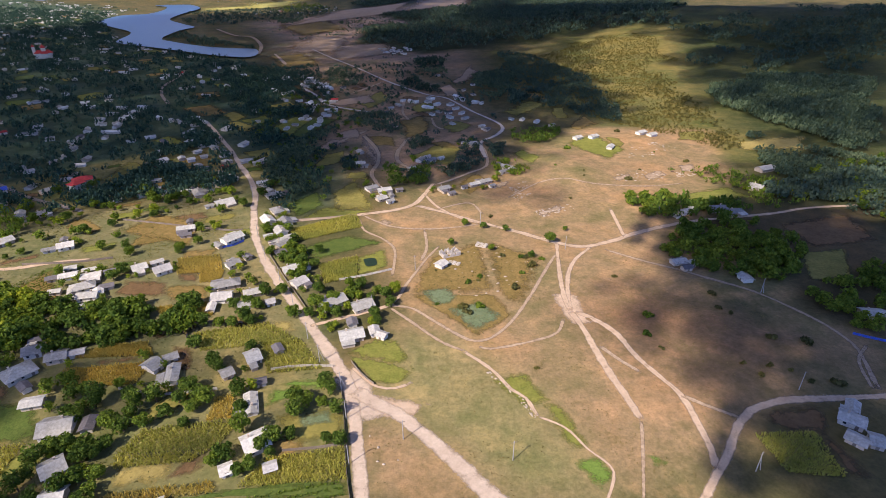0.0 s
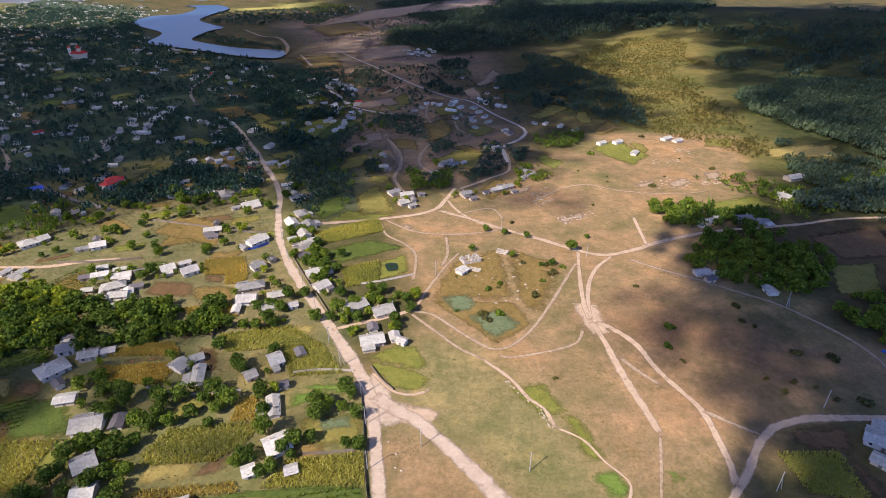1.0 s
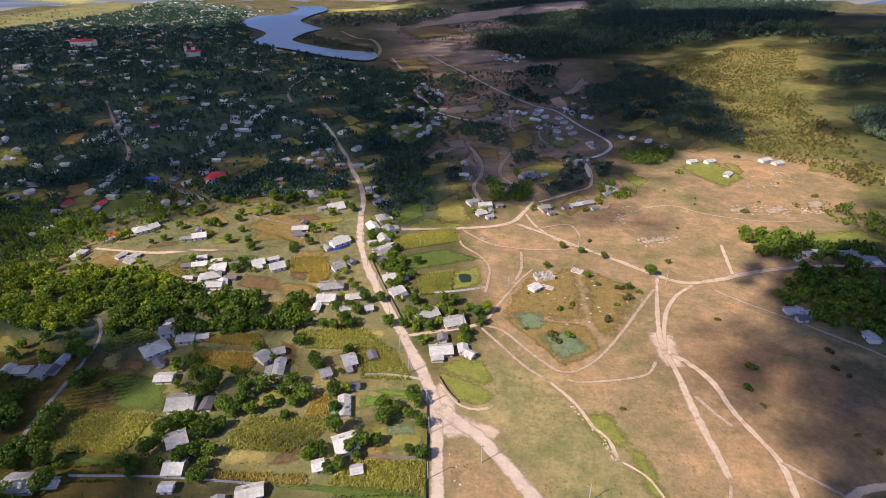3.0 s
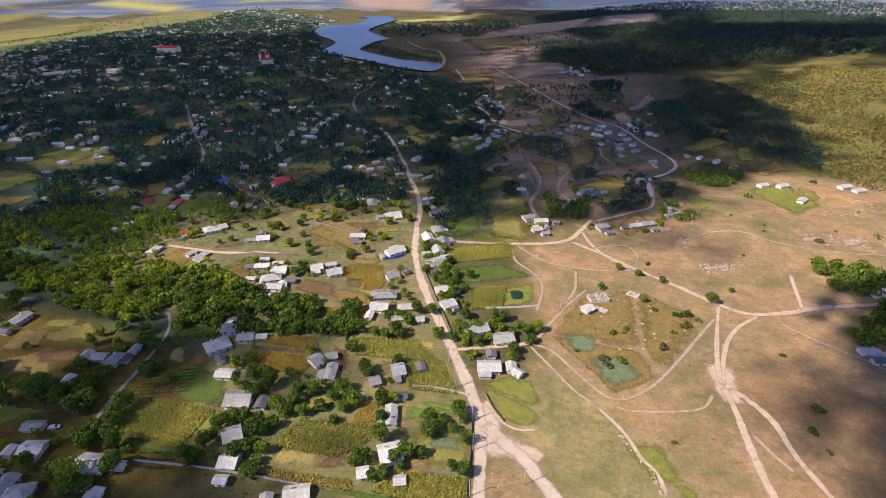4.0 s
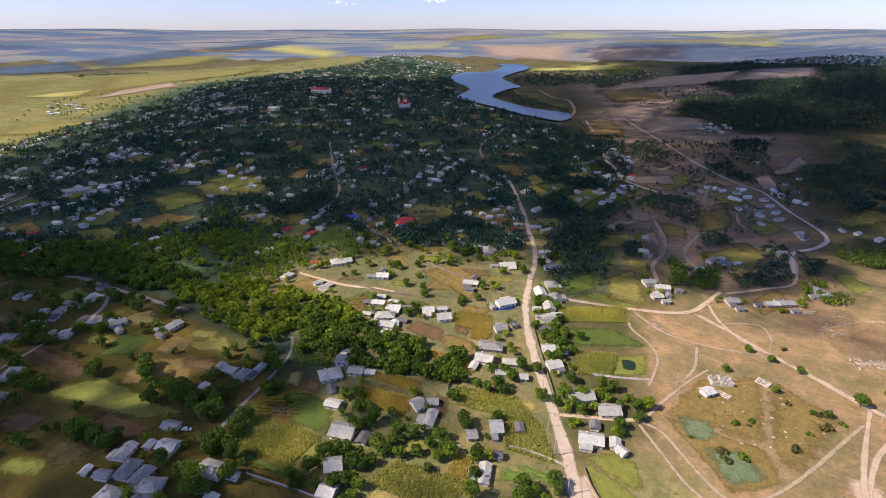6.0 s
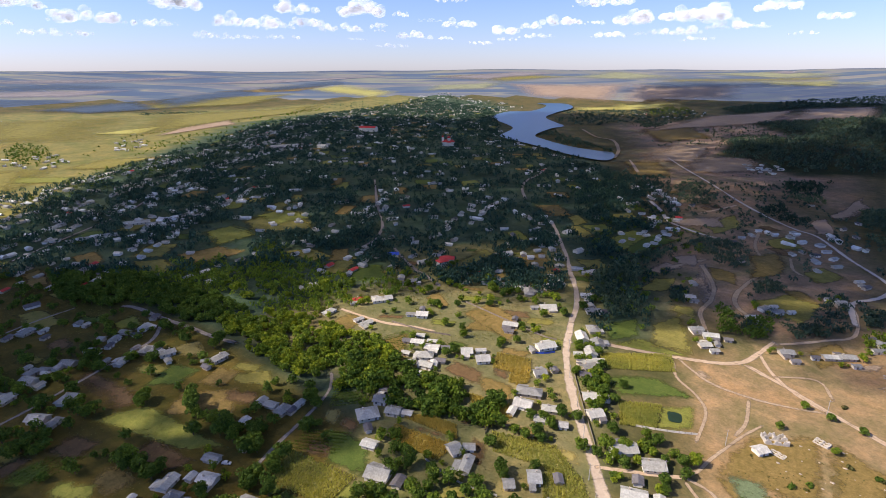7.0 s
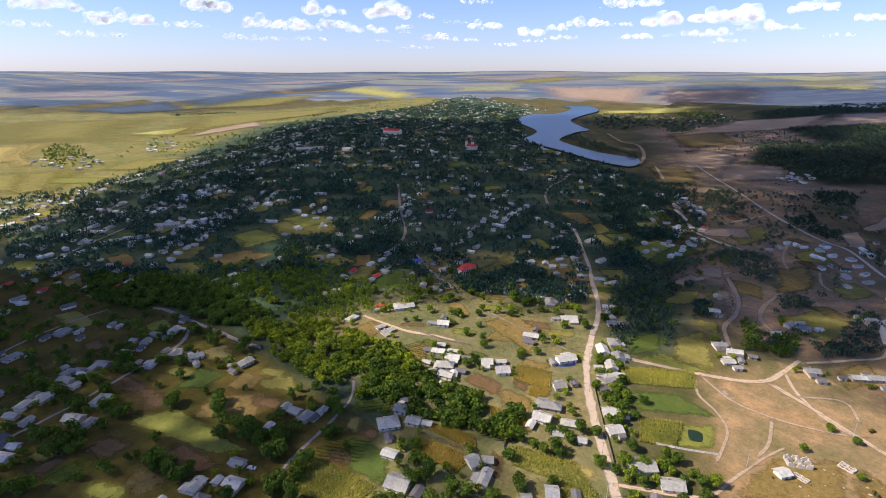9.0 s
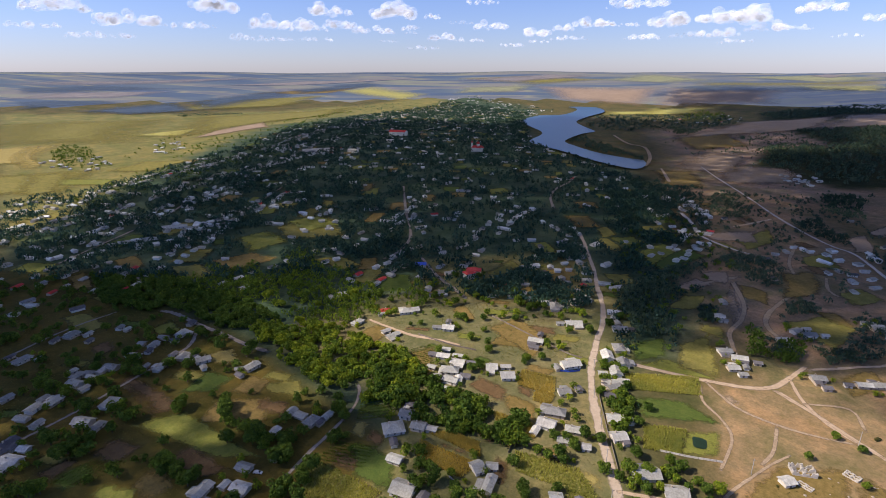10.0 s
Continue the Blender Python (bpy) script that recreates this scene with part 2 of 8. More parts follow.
class Build:
    """Collects boxes, prisms and quads for one mesh."""

    def __init__(self):
        self.v, self.f = [], []

    def add(self, verts, faces):
        k = len(self.v)
        self.v += [tuple(p) for p in verts]
        self.f += [tuple(i + k for i in q) for q in faces]
        return self

    def box(self, x0, y0, z0, x1, y1, z1):
        return self.add([(x0, y0, z0), (x1, y0, z0), (x1, y1, z0), (x0, y1, z0), (x0, y0, z1), (x1, y0, z1), (x1, y1, z1), (x0, y1, z1)],
                        [(0, 3, 2, 1), (4, 5, 6, 7), (0, 1, 5, 4), (1, 2, 6, 5), (2, 3, 7, 6), (3, 0, 4, 7)])

    def mesh(self, name, material):
        return mesh_of(name, self.v, self.f, material)


# ---- ground sheet ----
def axis(lo, hi, step, end_lo, end_hi, grow):
    a = list(np.arange(lo, hi + 0.1, step))
    s, p = step, a[-1]
    while p < end_hi:
        s = min(s * grow, 170)
        p += s
        a.append(p)
    s, p, b = step, a[0], []
    while p > end_lo:
        s = min(s * grow, 170)
        p -= s
        b.append(p)
    return np.array(b[::-1] + a)


XS, YS = axis(-420, 300, 4.0, -4950, 4950, 1.06), axis(70, 560, 4.0, -4950, 4950, 1.06)
GX, GY = np.meshgrid(XS, YS)
GZ = land(GX, GY)
LAKE = [(-1047, 1753), (-1095, 1988), (-1038, 2050), (-1076, 2260), (-1155, 2452), (-1284, 2590), (-1146, 2626), (-976, 2364), (-912, 2045), (-852, 1817), (-735, 1645), (-666, 1554), (-670, 1472), (-635, 1295), (-578, 1225), (-476, 1142), (-400, 1109), (-362, 1100), (-338, 1037), (-338, 994), (-362, 994), (-426, 1026), (-543, 1110), (-633, 1170), (-703, 1228), (-751, 1378), (-797, 1459), (-920, 1595)]
LAKE_Z = 1.2
lake_in = soft_in(LAKE, GX, GY, 30.0)
GZ = np.where(np.hypot(GX + 500, GY - 1500) < 1600, GZ * (1 - lake_in) + lake_in * (LAKE_Z - 6), GZ)


def ground_z(x, y):
    """Height of the sheet itself, between its corners."""
    x, y = np.asarray(x, float), np.asarray(y, float)
    i = np.clip(np.searchsorted(XS, x) - 1, 0, len(XS) - 2)
    j = np.clip(np.searchsorted(YS, y) - 1, 0, len(YS) - 2)
    u, v = (x - XS[i]) / (XS[i + 1] - XS[i]), (y - YS[j]) / (YS[j + 1] - YS[j])
    return (GZ[j, i] * (1 - u) + GZ[j, i + 1] * u) * (1 - v) + (GZ[j + 1, i] * (1 - u) + GZ[j + 1, i + 1] * u) * v


# what covers the ground, area by area
VILLAGE = [(-264.0, 20.0), (-1082, 208), (-1439, 510), (-1831, 1076), (-1842, 1632), (-2002, 2570), (-1245, 2284), (-1007, 1724), (-665, 1199), (-371, 1003), (-261, 863), (-76.8, 400.3), (-72.8, 318.0), (-103.5, 293.9), (-57.1, 186.8)]
NEAR_VILLAGE = [(-132.5, 106.3), (-321.3, 364.4), (-218.9, 492.9), (-132.6, 394.2), (-88.6, 299.8), (-93.1, 277.1), (-78.6, 244.4), (-55.8, 191.8), (-36.8, 150.6), (-28.5, 104.3)]
PASTURE = [(-27.7, 104.3), (-36.1, 160.1), (-17.0, 207.2), (-50.1, 299.5), (-9.5, 360.0), (37.9, 392.9), (116.3, 498.9), (250.7, 499.5), (205.7, 352.2), (129.6, 275.7), (196.7, 195.0), (160.1, 145.5), (106.4, 139.9), (76.6, 103.8)]
HILL = [(97, 887), (228, 1053), (379, 1108), (408, 1011), (312, 690), (277.2, 498.8), (311.9, 441.8), (229.2, 400.4), (166.6, 489.0), (110.1, 589.5)]
RAVINE = [(-349, 1162), (-141, 989), (12.7, 687.5), (54.5, 524.0), (34.5, 405.9), (-1.3, 349.2), (-62.8, 395.4), (-114.9, 476.5), (-121.1, 635.1), (-221, 827)]
PLATEAU = [(-683.7, 116.5), (-2767, 596), (-2272, 1109), (-2066, 1909), (-1971, 2426), (-1560, 2002), (-1731, 1532), (-1567, 1019), (-1078, 476), (-821, 241)]
FOREST = [(-430, 2711), (177, 3296), (939, 3221), (1263, 3093), (457, 1052), (345, 1095), (168, 1055), (55, 1021), (-35, 980), (-178, 1174), (-194, 1396), (-82, 1589), (-236, 1996), (45, 2480), (-159, 2451), (-333, 2252)]
SLOPE_WOOD = [(93, 976), (151, 935), (201, 735), (193.0, 567.1), (174.6, 524.3), (134.7, 542.4), (115.4, 684.7), (89, 834)]
BROWN_SLOPE = [(-557, 1714), (-253, 1057), (-63, 862), (28, 794), (7, 2690), (-96, 2406), (-343, 2002)]

WEST_GROUND = [(-338.3, -69.4), (-810, -65), (-531.2, 156.7), (-311.9, 165.4), (-224.5, 158.6), (-104.3, 148.1), (-92.0, 116.5)]
HILL_FOOT = [(457, 1277), (1849, 2078), (320.9, 264.1), (224.7, 293.1), (235.6, 387.0), (295.0, 632.0), (408, 1011)]
NEAR_GRASS = [(-30.1, 147.6), (-20.3, 181.7), (3.6, 181.4), (36.0, 147.1), (48.6, 104.0), (18.7, 104.1), (-5.0, 131.1)]
DRY_SLOPE = [(54.3, 196.5), (94.1, 226.0), (142.2, 205.1), (154.6, 164.5), (111.2, 145.5), (90.6, 140.2), (74.6, 165.0)]
LIT_YARDS = [(-300.4, 175.4), (-303.5, 221.4), (-286.4, 289.7), (-209.8, 326.3), (-150.5, 359.0), (-111.9, 287.4), (-62.7, 182.0), (-117.0, 175.1), (-161.8, 185.9), (-203.8, 174.9)]
EAST_SOIL = [(156.7, 297.7), (195.4, 309.3), (287.1, 317.9), (185.1, 179.1), (159.0, 202.5), (190.0, 251.4)]

land_r = np.hypot(GX, GY)
col = np.empty(GX.shape + (3,))
col[:] = (0.12, 0.105, 0.045)
# VILLAGE and BROWN_SLOPE colours pushed towards blue, with distance haze mixed in
for poly, c, w in ((VILLAGE, (0.064, 0.098, 0.06), 25), (WEST_GROUND, (0.115, 0.092, 0.022), 12), (PLATEAU, (0.21, 0.195, 0.07), 20), (RAVINE, (0.28, 0.20, 0.13), 40),
                   (BROWN_SLOPE, (0.33, 0.235, 0.18), 60), (FOREST, (0.04, 0.05, 0.022), 15), (HILL_FOOT, (0.055, 0.068, 0.026), 30), (HILL, (0.17, 0.155, 0.05), 35), (SLOPE_WOOD, (0.10, 0.10, 0.04), 20), (PASTURE, (0.315, 0.22, 0.115), 12), (NEAR_GRASS, (0.27, 0.23, 0.10), 14), (DRY_SLOPE, (0.20, 0.135, 0.075), 22), (NEAR_VILLAGE, (0.205, 0.19, 0.078), 8), (LIT_YARDS, (0.195, 0.18, 0.085), 10), (EAST_SOIL, (0.10, 0.08, 0.04), 10)):
    k = soft_in(poly, GX, GY, w)[..., None]
    col = col * (1 - k) + np.array(c) * k


def ground_material():
    m, n, l, b = nodes_of("ground")
    co = n.new("ShaderNodeTexCoord").outputs["Object"]
    a = n.new("ShaderNodeAttribute")
    a.attribute_name = "cover"
    f1, f2, f3 = noise_node(n, l, 0.016, 6, 0.62, co), noise_node(n, l, 0.8, 7, 0.78, co), noise_node(n, l, 0.09, 7, 0.7, co)
    f4, f5 = noise_node(n, l, 0.045, 5, 0.6, co), noise_node(n, l, 0.3, 5, 0.7, co)
    c = mix(n, l, 1.0, a.outputs["Color"], ramp(n, l, f1, (0.34, (0.66, 0.80, 0.66)), (0.5, (1, 1, 1)), (0.66, (1.34, 1.18, 1.10))), "MULTIPLY")
    c = mix(n, l, 0.65, c, ramp(n, l, f3, (0.32, (0.62, 0.72, 0.58)), (0.5, (1, 1, 1)), (0.68, (1.38, 1.28, 1.24))), "MULTIPLY")
    c = mix(n, l, ramp(n, l, f4, (0.56, (0, 0, 0)), (0.74, (0.6, 0.6, 0.6))), c, mix(n, l, 1.0, a.outputs["Color"], (1.75, 1.55, 1.5), "MULTIPLY"))
    c = mix(n, l, 0.5, c, ramp(n, l, f5, (0.34, (0.66, 0.72, 0.62)), (0.66, (1.28, 1.22, 1.18))), "MULTIPLY")
    c = mix(n, l, 0.65, c, ramp(n, l, f2, (0.28, (0.52, 0.56, 0.5)), (0.72, (1.42, 1.36, 1.3))), "MULTIPLY")
    l.new(c, b.inputs["Base Color"])
    b.inputs["Roughness"].default_value = 0.97
    b.inputs["Specular IOR Level"].default_value = 0.1
    bump(n, l, b, f2, 0.5, 0.5)
    return m


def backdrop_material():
    """Far plain; the haze of kilometres of air put into blue tint and glow."""
    m, n, l, b = nodes_of("hazed_distant_plain")
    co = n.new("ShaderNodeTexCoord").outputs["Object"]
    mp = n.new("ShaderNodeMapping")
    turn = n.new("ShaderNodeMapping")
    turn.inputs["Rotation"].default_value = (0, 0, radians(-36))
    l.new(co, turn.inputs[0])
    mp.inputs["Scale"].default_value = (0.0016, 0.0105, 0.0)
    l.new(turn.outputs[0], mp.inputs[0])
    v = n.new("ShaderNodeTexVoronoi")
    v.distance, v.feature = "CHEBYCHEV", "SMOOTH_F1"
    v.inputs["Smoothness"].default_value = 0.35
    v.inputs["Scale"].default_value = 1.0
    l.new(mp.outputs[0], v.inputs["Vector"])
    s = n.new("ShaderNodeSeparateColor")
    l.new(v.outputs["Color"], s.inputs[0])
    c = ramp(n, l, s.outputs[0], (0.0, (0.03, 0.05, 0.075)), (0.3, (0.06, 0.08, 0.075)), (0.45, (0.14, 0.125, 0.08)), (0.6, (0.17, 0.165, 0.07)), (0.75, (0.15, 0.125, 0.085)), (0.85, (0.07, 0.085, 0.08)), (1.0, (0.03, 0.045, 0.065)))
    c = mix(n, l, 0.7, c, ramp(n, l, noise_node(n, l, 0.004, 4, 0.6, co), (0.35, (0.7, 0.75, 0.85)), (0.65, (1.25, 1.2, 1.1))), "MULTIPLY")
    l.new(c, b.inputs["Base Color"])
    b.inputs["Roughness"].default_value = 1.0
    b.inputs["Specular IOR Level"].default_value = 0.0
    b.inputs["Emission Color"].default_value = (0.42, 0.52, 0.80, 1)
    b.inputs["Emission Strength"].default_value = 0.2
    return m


def make_ground():
    ny, nx = GX.shape
    idx = np.arange(nx * ny).reshape(ny, nx)
    quads = np.stack([idx[:-1, :-1], idx[:-1, 1:], idx[1:, 1:], idx[1:, :-1]], -1).reshape(-1, 4)
    fr = land_r.ravel()[quads].mean(1)
    v = np.stack([GX.ravel(), GY.ravel(), GZ.ravel()], 1)
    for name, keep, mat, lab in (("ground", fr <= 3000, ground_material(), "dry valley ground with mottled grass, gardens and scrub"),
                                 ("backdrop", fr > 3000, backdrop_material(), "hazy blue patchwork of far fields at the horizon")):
        q = quads[keep]
        used = np.unique(q)
        back = np.full(nx * ny, -1)
        back[used] = np.arange(len(used))
        me = mesh_of(name, v[used], back[q], mat, smooth_faces=True)
        ca = me.attributes.new("cover", "FLOAT_COLOR", "POINT")
        ca.data.foreach_set("color", np.concatenate([col.reshape(-1, 3)[used], np.ones((len(used), 1))], 1).astype(np.float32).ravel())
        tagged(new(name, me), lab, "ground" if name == "ground" else "backdrop", kind="structure")


make_ground()


def curve_points(pts, step):
    """A smooth line through points, one every step metres."""
    p = [np.array(q[:2], float) for q in pts]
    p = [2 * p[0] - p[1]] + p + [2 * p[-1] - p[-2]]
    out = []
    for a, b, c, d in zip(p, p[1:], p[2:], p[3:]):
        k = max(2, int(np.hypot(*(c - b)) / step))
        for t in np.arange(k) / k:
            out.append(0.5 * (2 * b + (c - a) * t + (2 * a - 5 * b + 4 * c - d) * t * t + (3 * b - a - 3 * c + d) * t ** 3))
    out.append(p[-2])
    return np.array(out)


def lake():
    bm = bmesh.new()
    vs = [bm.verts.new((x, y, LAKE_Z)) for x, y in curve_points(LAKE + LAKE[:1], 25)[:-1]]
    bm.faces.new(vs)
    bmesh.ops.triangulate(bm, faces=bm.faces[:])
    me = bpy.data.meshes.new("water")
    bm.to_mesh(me)
    bm.free()
    me.materials.append(M["water"])
    tagged(new("water", me), "calm blue reservoir lake winding between wooded banks", "lake", kind="structure")


lake()

ROADS = []       # every road's line and half width, to keep trees and plots off them


def road(pts, width, mat, label, name="road", lift=0.10, step=None):
    mid = math.hypot(*np.mean([q[:2] for q in pts], 0))
    if mid > 480:
        width = width * 1.12
    line = curve_points(pts, step or max(2.5, mid * 0.012))
    d = np.gradient(line, axis=0)
    d /= np.hypot(d[:, 0], d[:, 1])[:, None] + 1e-9
    nrm = np.stack([-d[:, 1], d[:, 0]], 1)
    rng = np.random.default_rng(len(line) * 7 + int(width * 10))
    wob = 1 + 0.22 * np.convolve(rng.standard_normal(len(line) + 8), np.ones(9) / 5, "valid")
    if mat in ("track", "faint") and 2.0 < width < 9 and mid < 480:      # two wheel ruts, grass between them
        width = width * 0.74
        cols, edge = (-1.0, -0.72, -0.42, -0.12, 0.12, 0.42, 0.72, 1.0), (0.0, 0.45, 0.95, 0.8, 0.8, 0.95, 0.45, 0.0)
    else:
        cols, edge = (-1.0, -0.6, 0.0, 0.6, 1.0), (0.0, 0.75, 1.0, 0.75, 0.0)
    v, e = [], []
    for k, (q, m_) in enumerate(zip(line, nrm)):
        for c_, ee in zip(cols, edge):
            x, y = q + m_ * c_ * width * 0.52 * wob[k]
            v.append((x, y, float(ground_z(x, y)) + lift + 0.0012 * math.hypot(x, y) * (1 if mid > 500 else 0.25)))
            e.append(ee * (0.25 if k in (0, len(line) - 1) else 1))
    n = len(cols)
    f = [(i * n + j, i * n + j + 1, (i + 1) * n + j + 1, (i + 1) * n + j) for i in range(len(line) - 1) for j in range(n - 1)]
    ob = new(name, mesh_of(name, v, f, M[mat], e))
    ROADS.append(([tuple(q) for q in line[::2]], width / 2))
    return tagged(ob, label, "road", kind="structure")


R_LAB, T_LAB, F_LAB = "pale dusty dirt village road", "pale double dirt track worn into dry pasture", "narrow trodden footpath through dry grass"
road([(-22.9, 95.6), (-24.3, 104.3), (-27.9, 121.5), (-31.4, 137.7), (-36.0, 153.7), (-43.6, 167.6), (-53.6, 183.6), (-65.0, 201.3), (-76.4, 218.5), (-88.2, 237.3), (-99.8, 257.9), (-111.0, 283.1), (-121.8, 315.9)], 5.9, "road", "main dirt road, pale and dusty, running through the village")
road([(-116.2, 298.8), (-121.8, 315.9), (-128.7, 341.8), (-141.8, 372.0), (-160.3, 404.9), (-178.3, 439.9), (-202.5, 480.0), (-220.4, 511.0), (-244.5, 547.4)], 4.6, "road", "shaded dirt road running on between the houses")
road([(-33.0, 150.6), (-25.6, 144.1), (-17.1, 139.0), (-7.8, 129.8), (2.4, 118.7), (14.1, 104.1), (22.2, 93.7)], 7.0, "road", R_LAB)
road([(-39.2, 160.1), (-32.2, 150.6), (-27.7, 141.8), (-25.5, 135.0)], 13.0, "road", "worn dusty apron where two roads meet", lift=0.07)
road([(-36.2, 163.5), (-29.0, 155.3), (-24.4, 151.8), (-18.0, 151.2), (-11.8, 154.3)], 2.6, "track", F_LAB, lift=0.16)
road([(-58.5, 190.5), (-46.6, 196.2), (-34.7, 201.5), (-24.8, 206.9)], 4.0, "track", "dusty side lane leading past a farmhouse")
road([(-24.8, 206.9), (-21.1, 214.0), (-18.0, 225.5), (-14.3, 235.8), (-9.7, 248.6), (-5.6, 258.0), (-1.9, 265.4)], 2.0, "faint", "narrow lane beside a weedy plot")
road([(-24.8, 206.9), (-14.2, 204.0), (-3.2, 193.2), (6.5, 183.7), (13.0, 179.6), (20.8, 182.1), (30.8, 194.1), (41.9, 214.6), (53.1, 238.7), (61.9, 256.7)], 1.9, "faint", "raised dirt bank track round a walled plot")
road([(-98.7, 298.4), (-78.4, 301.3), (-51.2, 307.9), (-30.4, 315.6), (-18.9, 325.6), (-13.0, 342.3), (-6.3, 366.9)], 5.2, "track", R_LAB)
road([(-18.0, 323.7), (5.9, 309.9), (26.4, 295.9), (45.7, 284.2), (64.9, 270.7), (78.2, 265.7), (95.9, 271.8), (115.5, 282.5), (138.7, 291.3), (157.7, 296.0)], 6.0, "track", "wide pale dirt road across dry pasture")
road([(154.0, 295.5), (179.5, 298.6), (206.6, 303.6), (236.8, 312.6), (287.1, 317.9)], 4.5, "track", R_LAB)
road([(-12.3, 343.4), (-4.3, 323.5), (9.4, 305.6), (23.0, 296.7)], 4.0, "track", T_LAB)
road([(-51.1, 307.1), (-41.2, 298.0), (-28.4, 289.3), (-8.0, 287.4), (10.7, 291.2), (22.9, 295.8)], 3.2, "faint", T_LAB, lift=0.14)
road([(64.9, 270.7), (61.2, 246.8), (58.5, 226.0), (57.2, 210.4), (57.6, 200.0)], 3.6, "track", T_LAB)
road([(82.8, 264.9), (70.9, 250.1), (63.1, 231.7), (58.8, 210.4), (58.3, 200.9)], 3.6, "track", T_LAB)
road([(57.7, 215.4), (58.5, 201.8), (60.4, 189.9)], 10.0, "track", "bare pale patch where several tracks meet", lift=0.06)
road([(57.6, 200.0), (60.2, 187.0), (62.2, 168.8), (64.1, 155.4), (66.2, 144.9), (67.7, 134.1)], 4.6, "track", T_LAB)
road([(67.7, 134.1), (63.8, 120.8), (57.3, 100.6)], 1.3, "faint", F_LAB)
road([(59.7, 200.0), (66.4, 194.1), (73.3, 183.5), (76.8, 168.4), (81.6, 156.6), (85.9, 145.9), (86.3, 132.4), (85.8, 120.5), (83.8, 113.0)], 4.2, "track", T_LAB)
road([(63.9, 175.2), (70.2, 165.1), (75.7, 158.3)], 2.0, "faint", F_LAB)
road([(85.9, 145.9), (94.3, 139.6), (101.8, 134.7)], 2.0, "faint", F_LAB)
road([(69.6, 96.9), (76.3, 103.8), (81.7, 109.9), (89.4, 118.2), (96.3, 127.3), (103.0, 134.7), (111.3, 139.9), (124.2, 143.1), (140.7, 143.7), (159.6, 144.9), (175.0, 145.6)], 5.0, "track", "curving pale dirt road past garden plots")
road([(90.0, 262.1), (104.8, 249.8), (119.3, 240.2), (132.4, 230.0), (148.5, 217.3), (159.0, 202.5), (166.0, 189.3), (168.8, 175.4), (165.8, 164.6), (159.6, 148.5)], 3.6, "faint", T_LAB)
road([(174.6, 175.4), (163.6, 164.6), (157.5, 148.4)], 2.5, "faint", F_LAB)
road([(8.0, 173.0), (18.6, 161.4), (25.0, 150.2), (29.6, 145.7), (32.6, 136.5)], 2.8, "track", "stony pale gully path", lift=0.14)
road([(-24.7, 205.0), (-12.4, 191.7), (-1.2, 179.5), (8.5, 173.0)], 1.8, "faint", F_LAB)
road([(32.6, 136.5), (38.5, 133.3), (42.5, 129.5), (46.4, 122.2), (51.8, 115.5), (51.4, 110.3), (46.0, 100.6)], 1.3, "track", F_LAB)
road([(53.4, 194.3), (48.2, 184.1), (36.5, 178.6), (19.7, 174.2), (14.7, 175.8)], 2.4, "faint", F_LAB)
road([(-51.7, 301.2), (-46.6, 285.4), (-33.7, 273.0), (-26.5, 259.4), (-25.9, 232.6)], 2.0, "faint", F_LAB)
road([(-10.7, 285.8), (-9.1, 262.7), (-11.8, 248.6)], 2.0, "faint", F_LAB)
road([(108.4, 316.9), (106.7, 292.2), (105.6, 277.2)], 3.0, "track", F_LAB)
road([(45.1, 339.0), (67.8, 360.9), (89.0, 366.0), (107.6, 357.9), (142.4, 353.4), (172.5, 358.6)], 2.6, "faint", F_LAB)
road([(-3.1, 318.7), (17.6, 329.2), (25.7, 310.7)], 2.0, "faint", F_LAB)
road([(-5.7, 362.5), (6.5, 373.2), (20.6, 387.0), (34.0, 399.9), (36.5, 427.2), (33.5, 457.6)], 4.0, "track", R_LAB)
road([(35.5, 416.3), (33.6, 459.2), (49.2, 481.5), (57.8, 517.4), (32.2, 574.9), (5.5, 639.4), (-20.5, 665.2), (-79, 755), (-150, 892), (-250, 1086)], 3.6, "pale", "pale gravel road climbing the shaded slope")
road([(-80, 741), (-98, 705), (-113.9, 673.8)], 4.0, "track", R_LAB)
road([(-180, 709), (-152.5, 661.9), (-136.1, 623.6), (-117.1, 604.1), (-88.2, 584.8), (-74.3, 580.6)], 5.0, "pale", R_LAB)
road([(-303, 1019), (-277, 961), (-251, 899)], 5.0, "track", R_LAB)
road([(-45.0, 648.5), (-41.6, 572.7), (-25.2, 510.3), (-32.6, 470.9), (-37.9, 439.7), (-35.3, 413.8), (-21.1, 393.1)], 4.0, "faint", T_LAB)
road([(-74.3, 493.2), (-56.6, 446.9), (-51.8, 412.9), (-53.9, 385.4), (-44.4, 355.2)], 5.5, "faint", "eroded brown gully track on a bare slope")
road([(-71.8, 508.6), (-85.8, 485.5), (-98.9, 462.0)], 5.0, "faint", "eroded brown gully track on a bare slope")
road([(-11.2, 552.2), (-6.3, 514.4), (4.0, 501.1)], 3.0, "faint", F_LAB)
road([(-405.0, 151.2), (-388.3, 156.3), (-358.1, 157.4), (-325.4, 160.7), (-300.4, 162.5), (-281.9, 166.5)], 4.2, "paved", "pale lane running between gardens")
road([(-393.4, 33.6), (-404.0, 52.2), (-412.5, 69.3), (-419.9, 87.6), (-424.9, 106.8), (-427.1, 130.7)], 2.8, "paved", "grey village street lined by houses")
road([(-300.9, 19.9), (-302.6, 36.8), (-306.4, 58.9), (-313.2, 83.7), (-323.4, 117.2), (-331.0, 137.5), (-353.8, 156.1)], 2.8, "paved", "grey village street lined by houses")
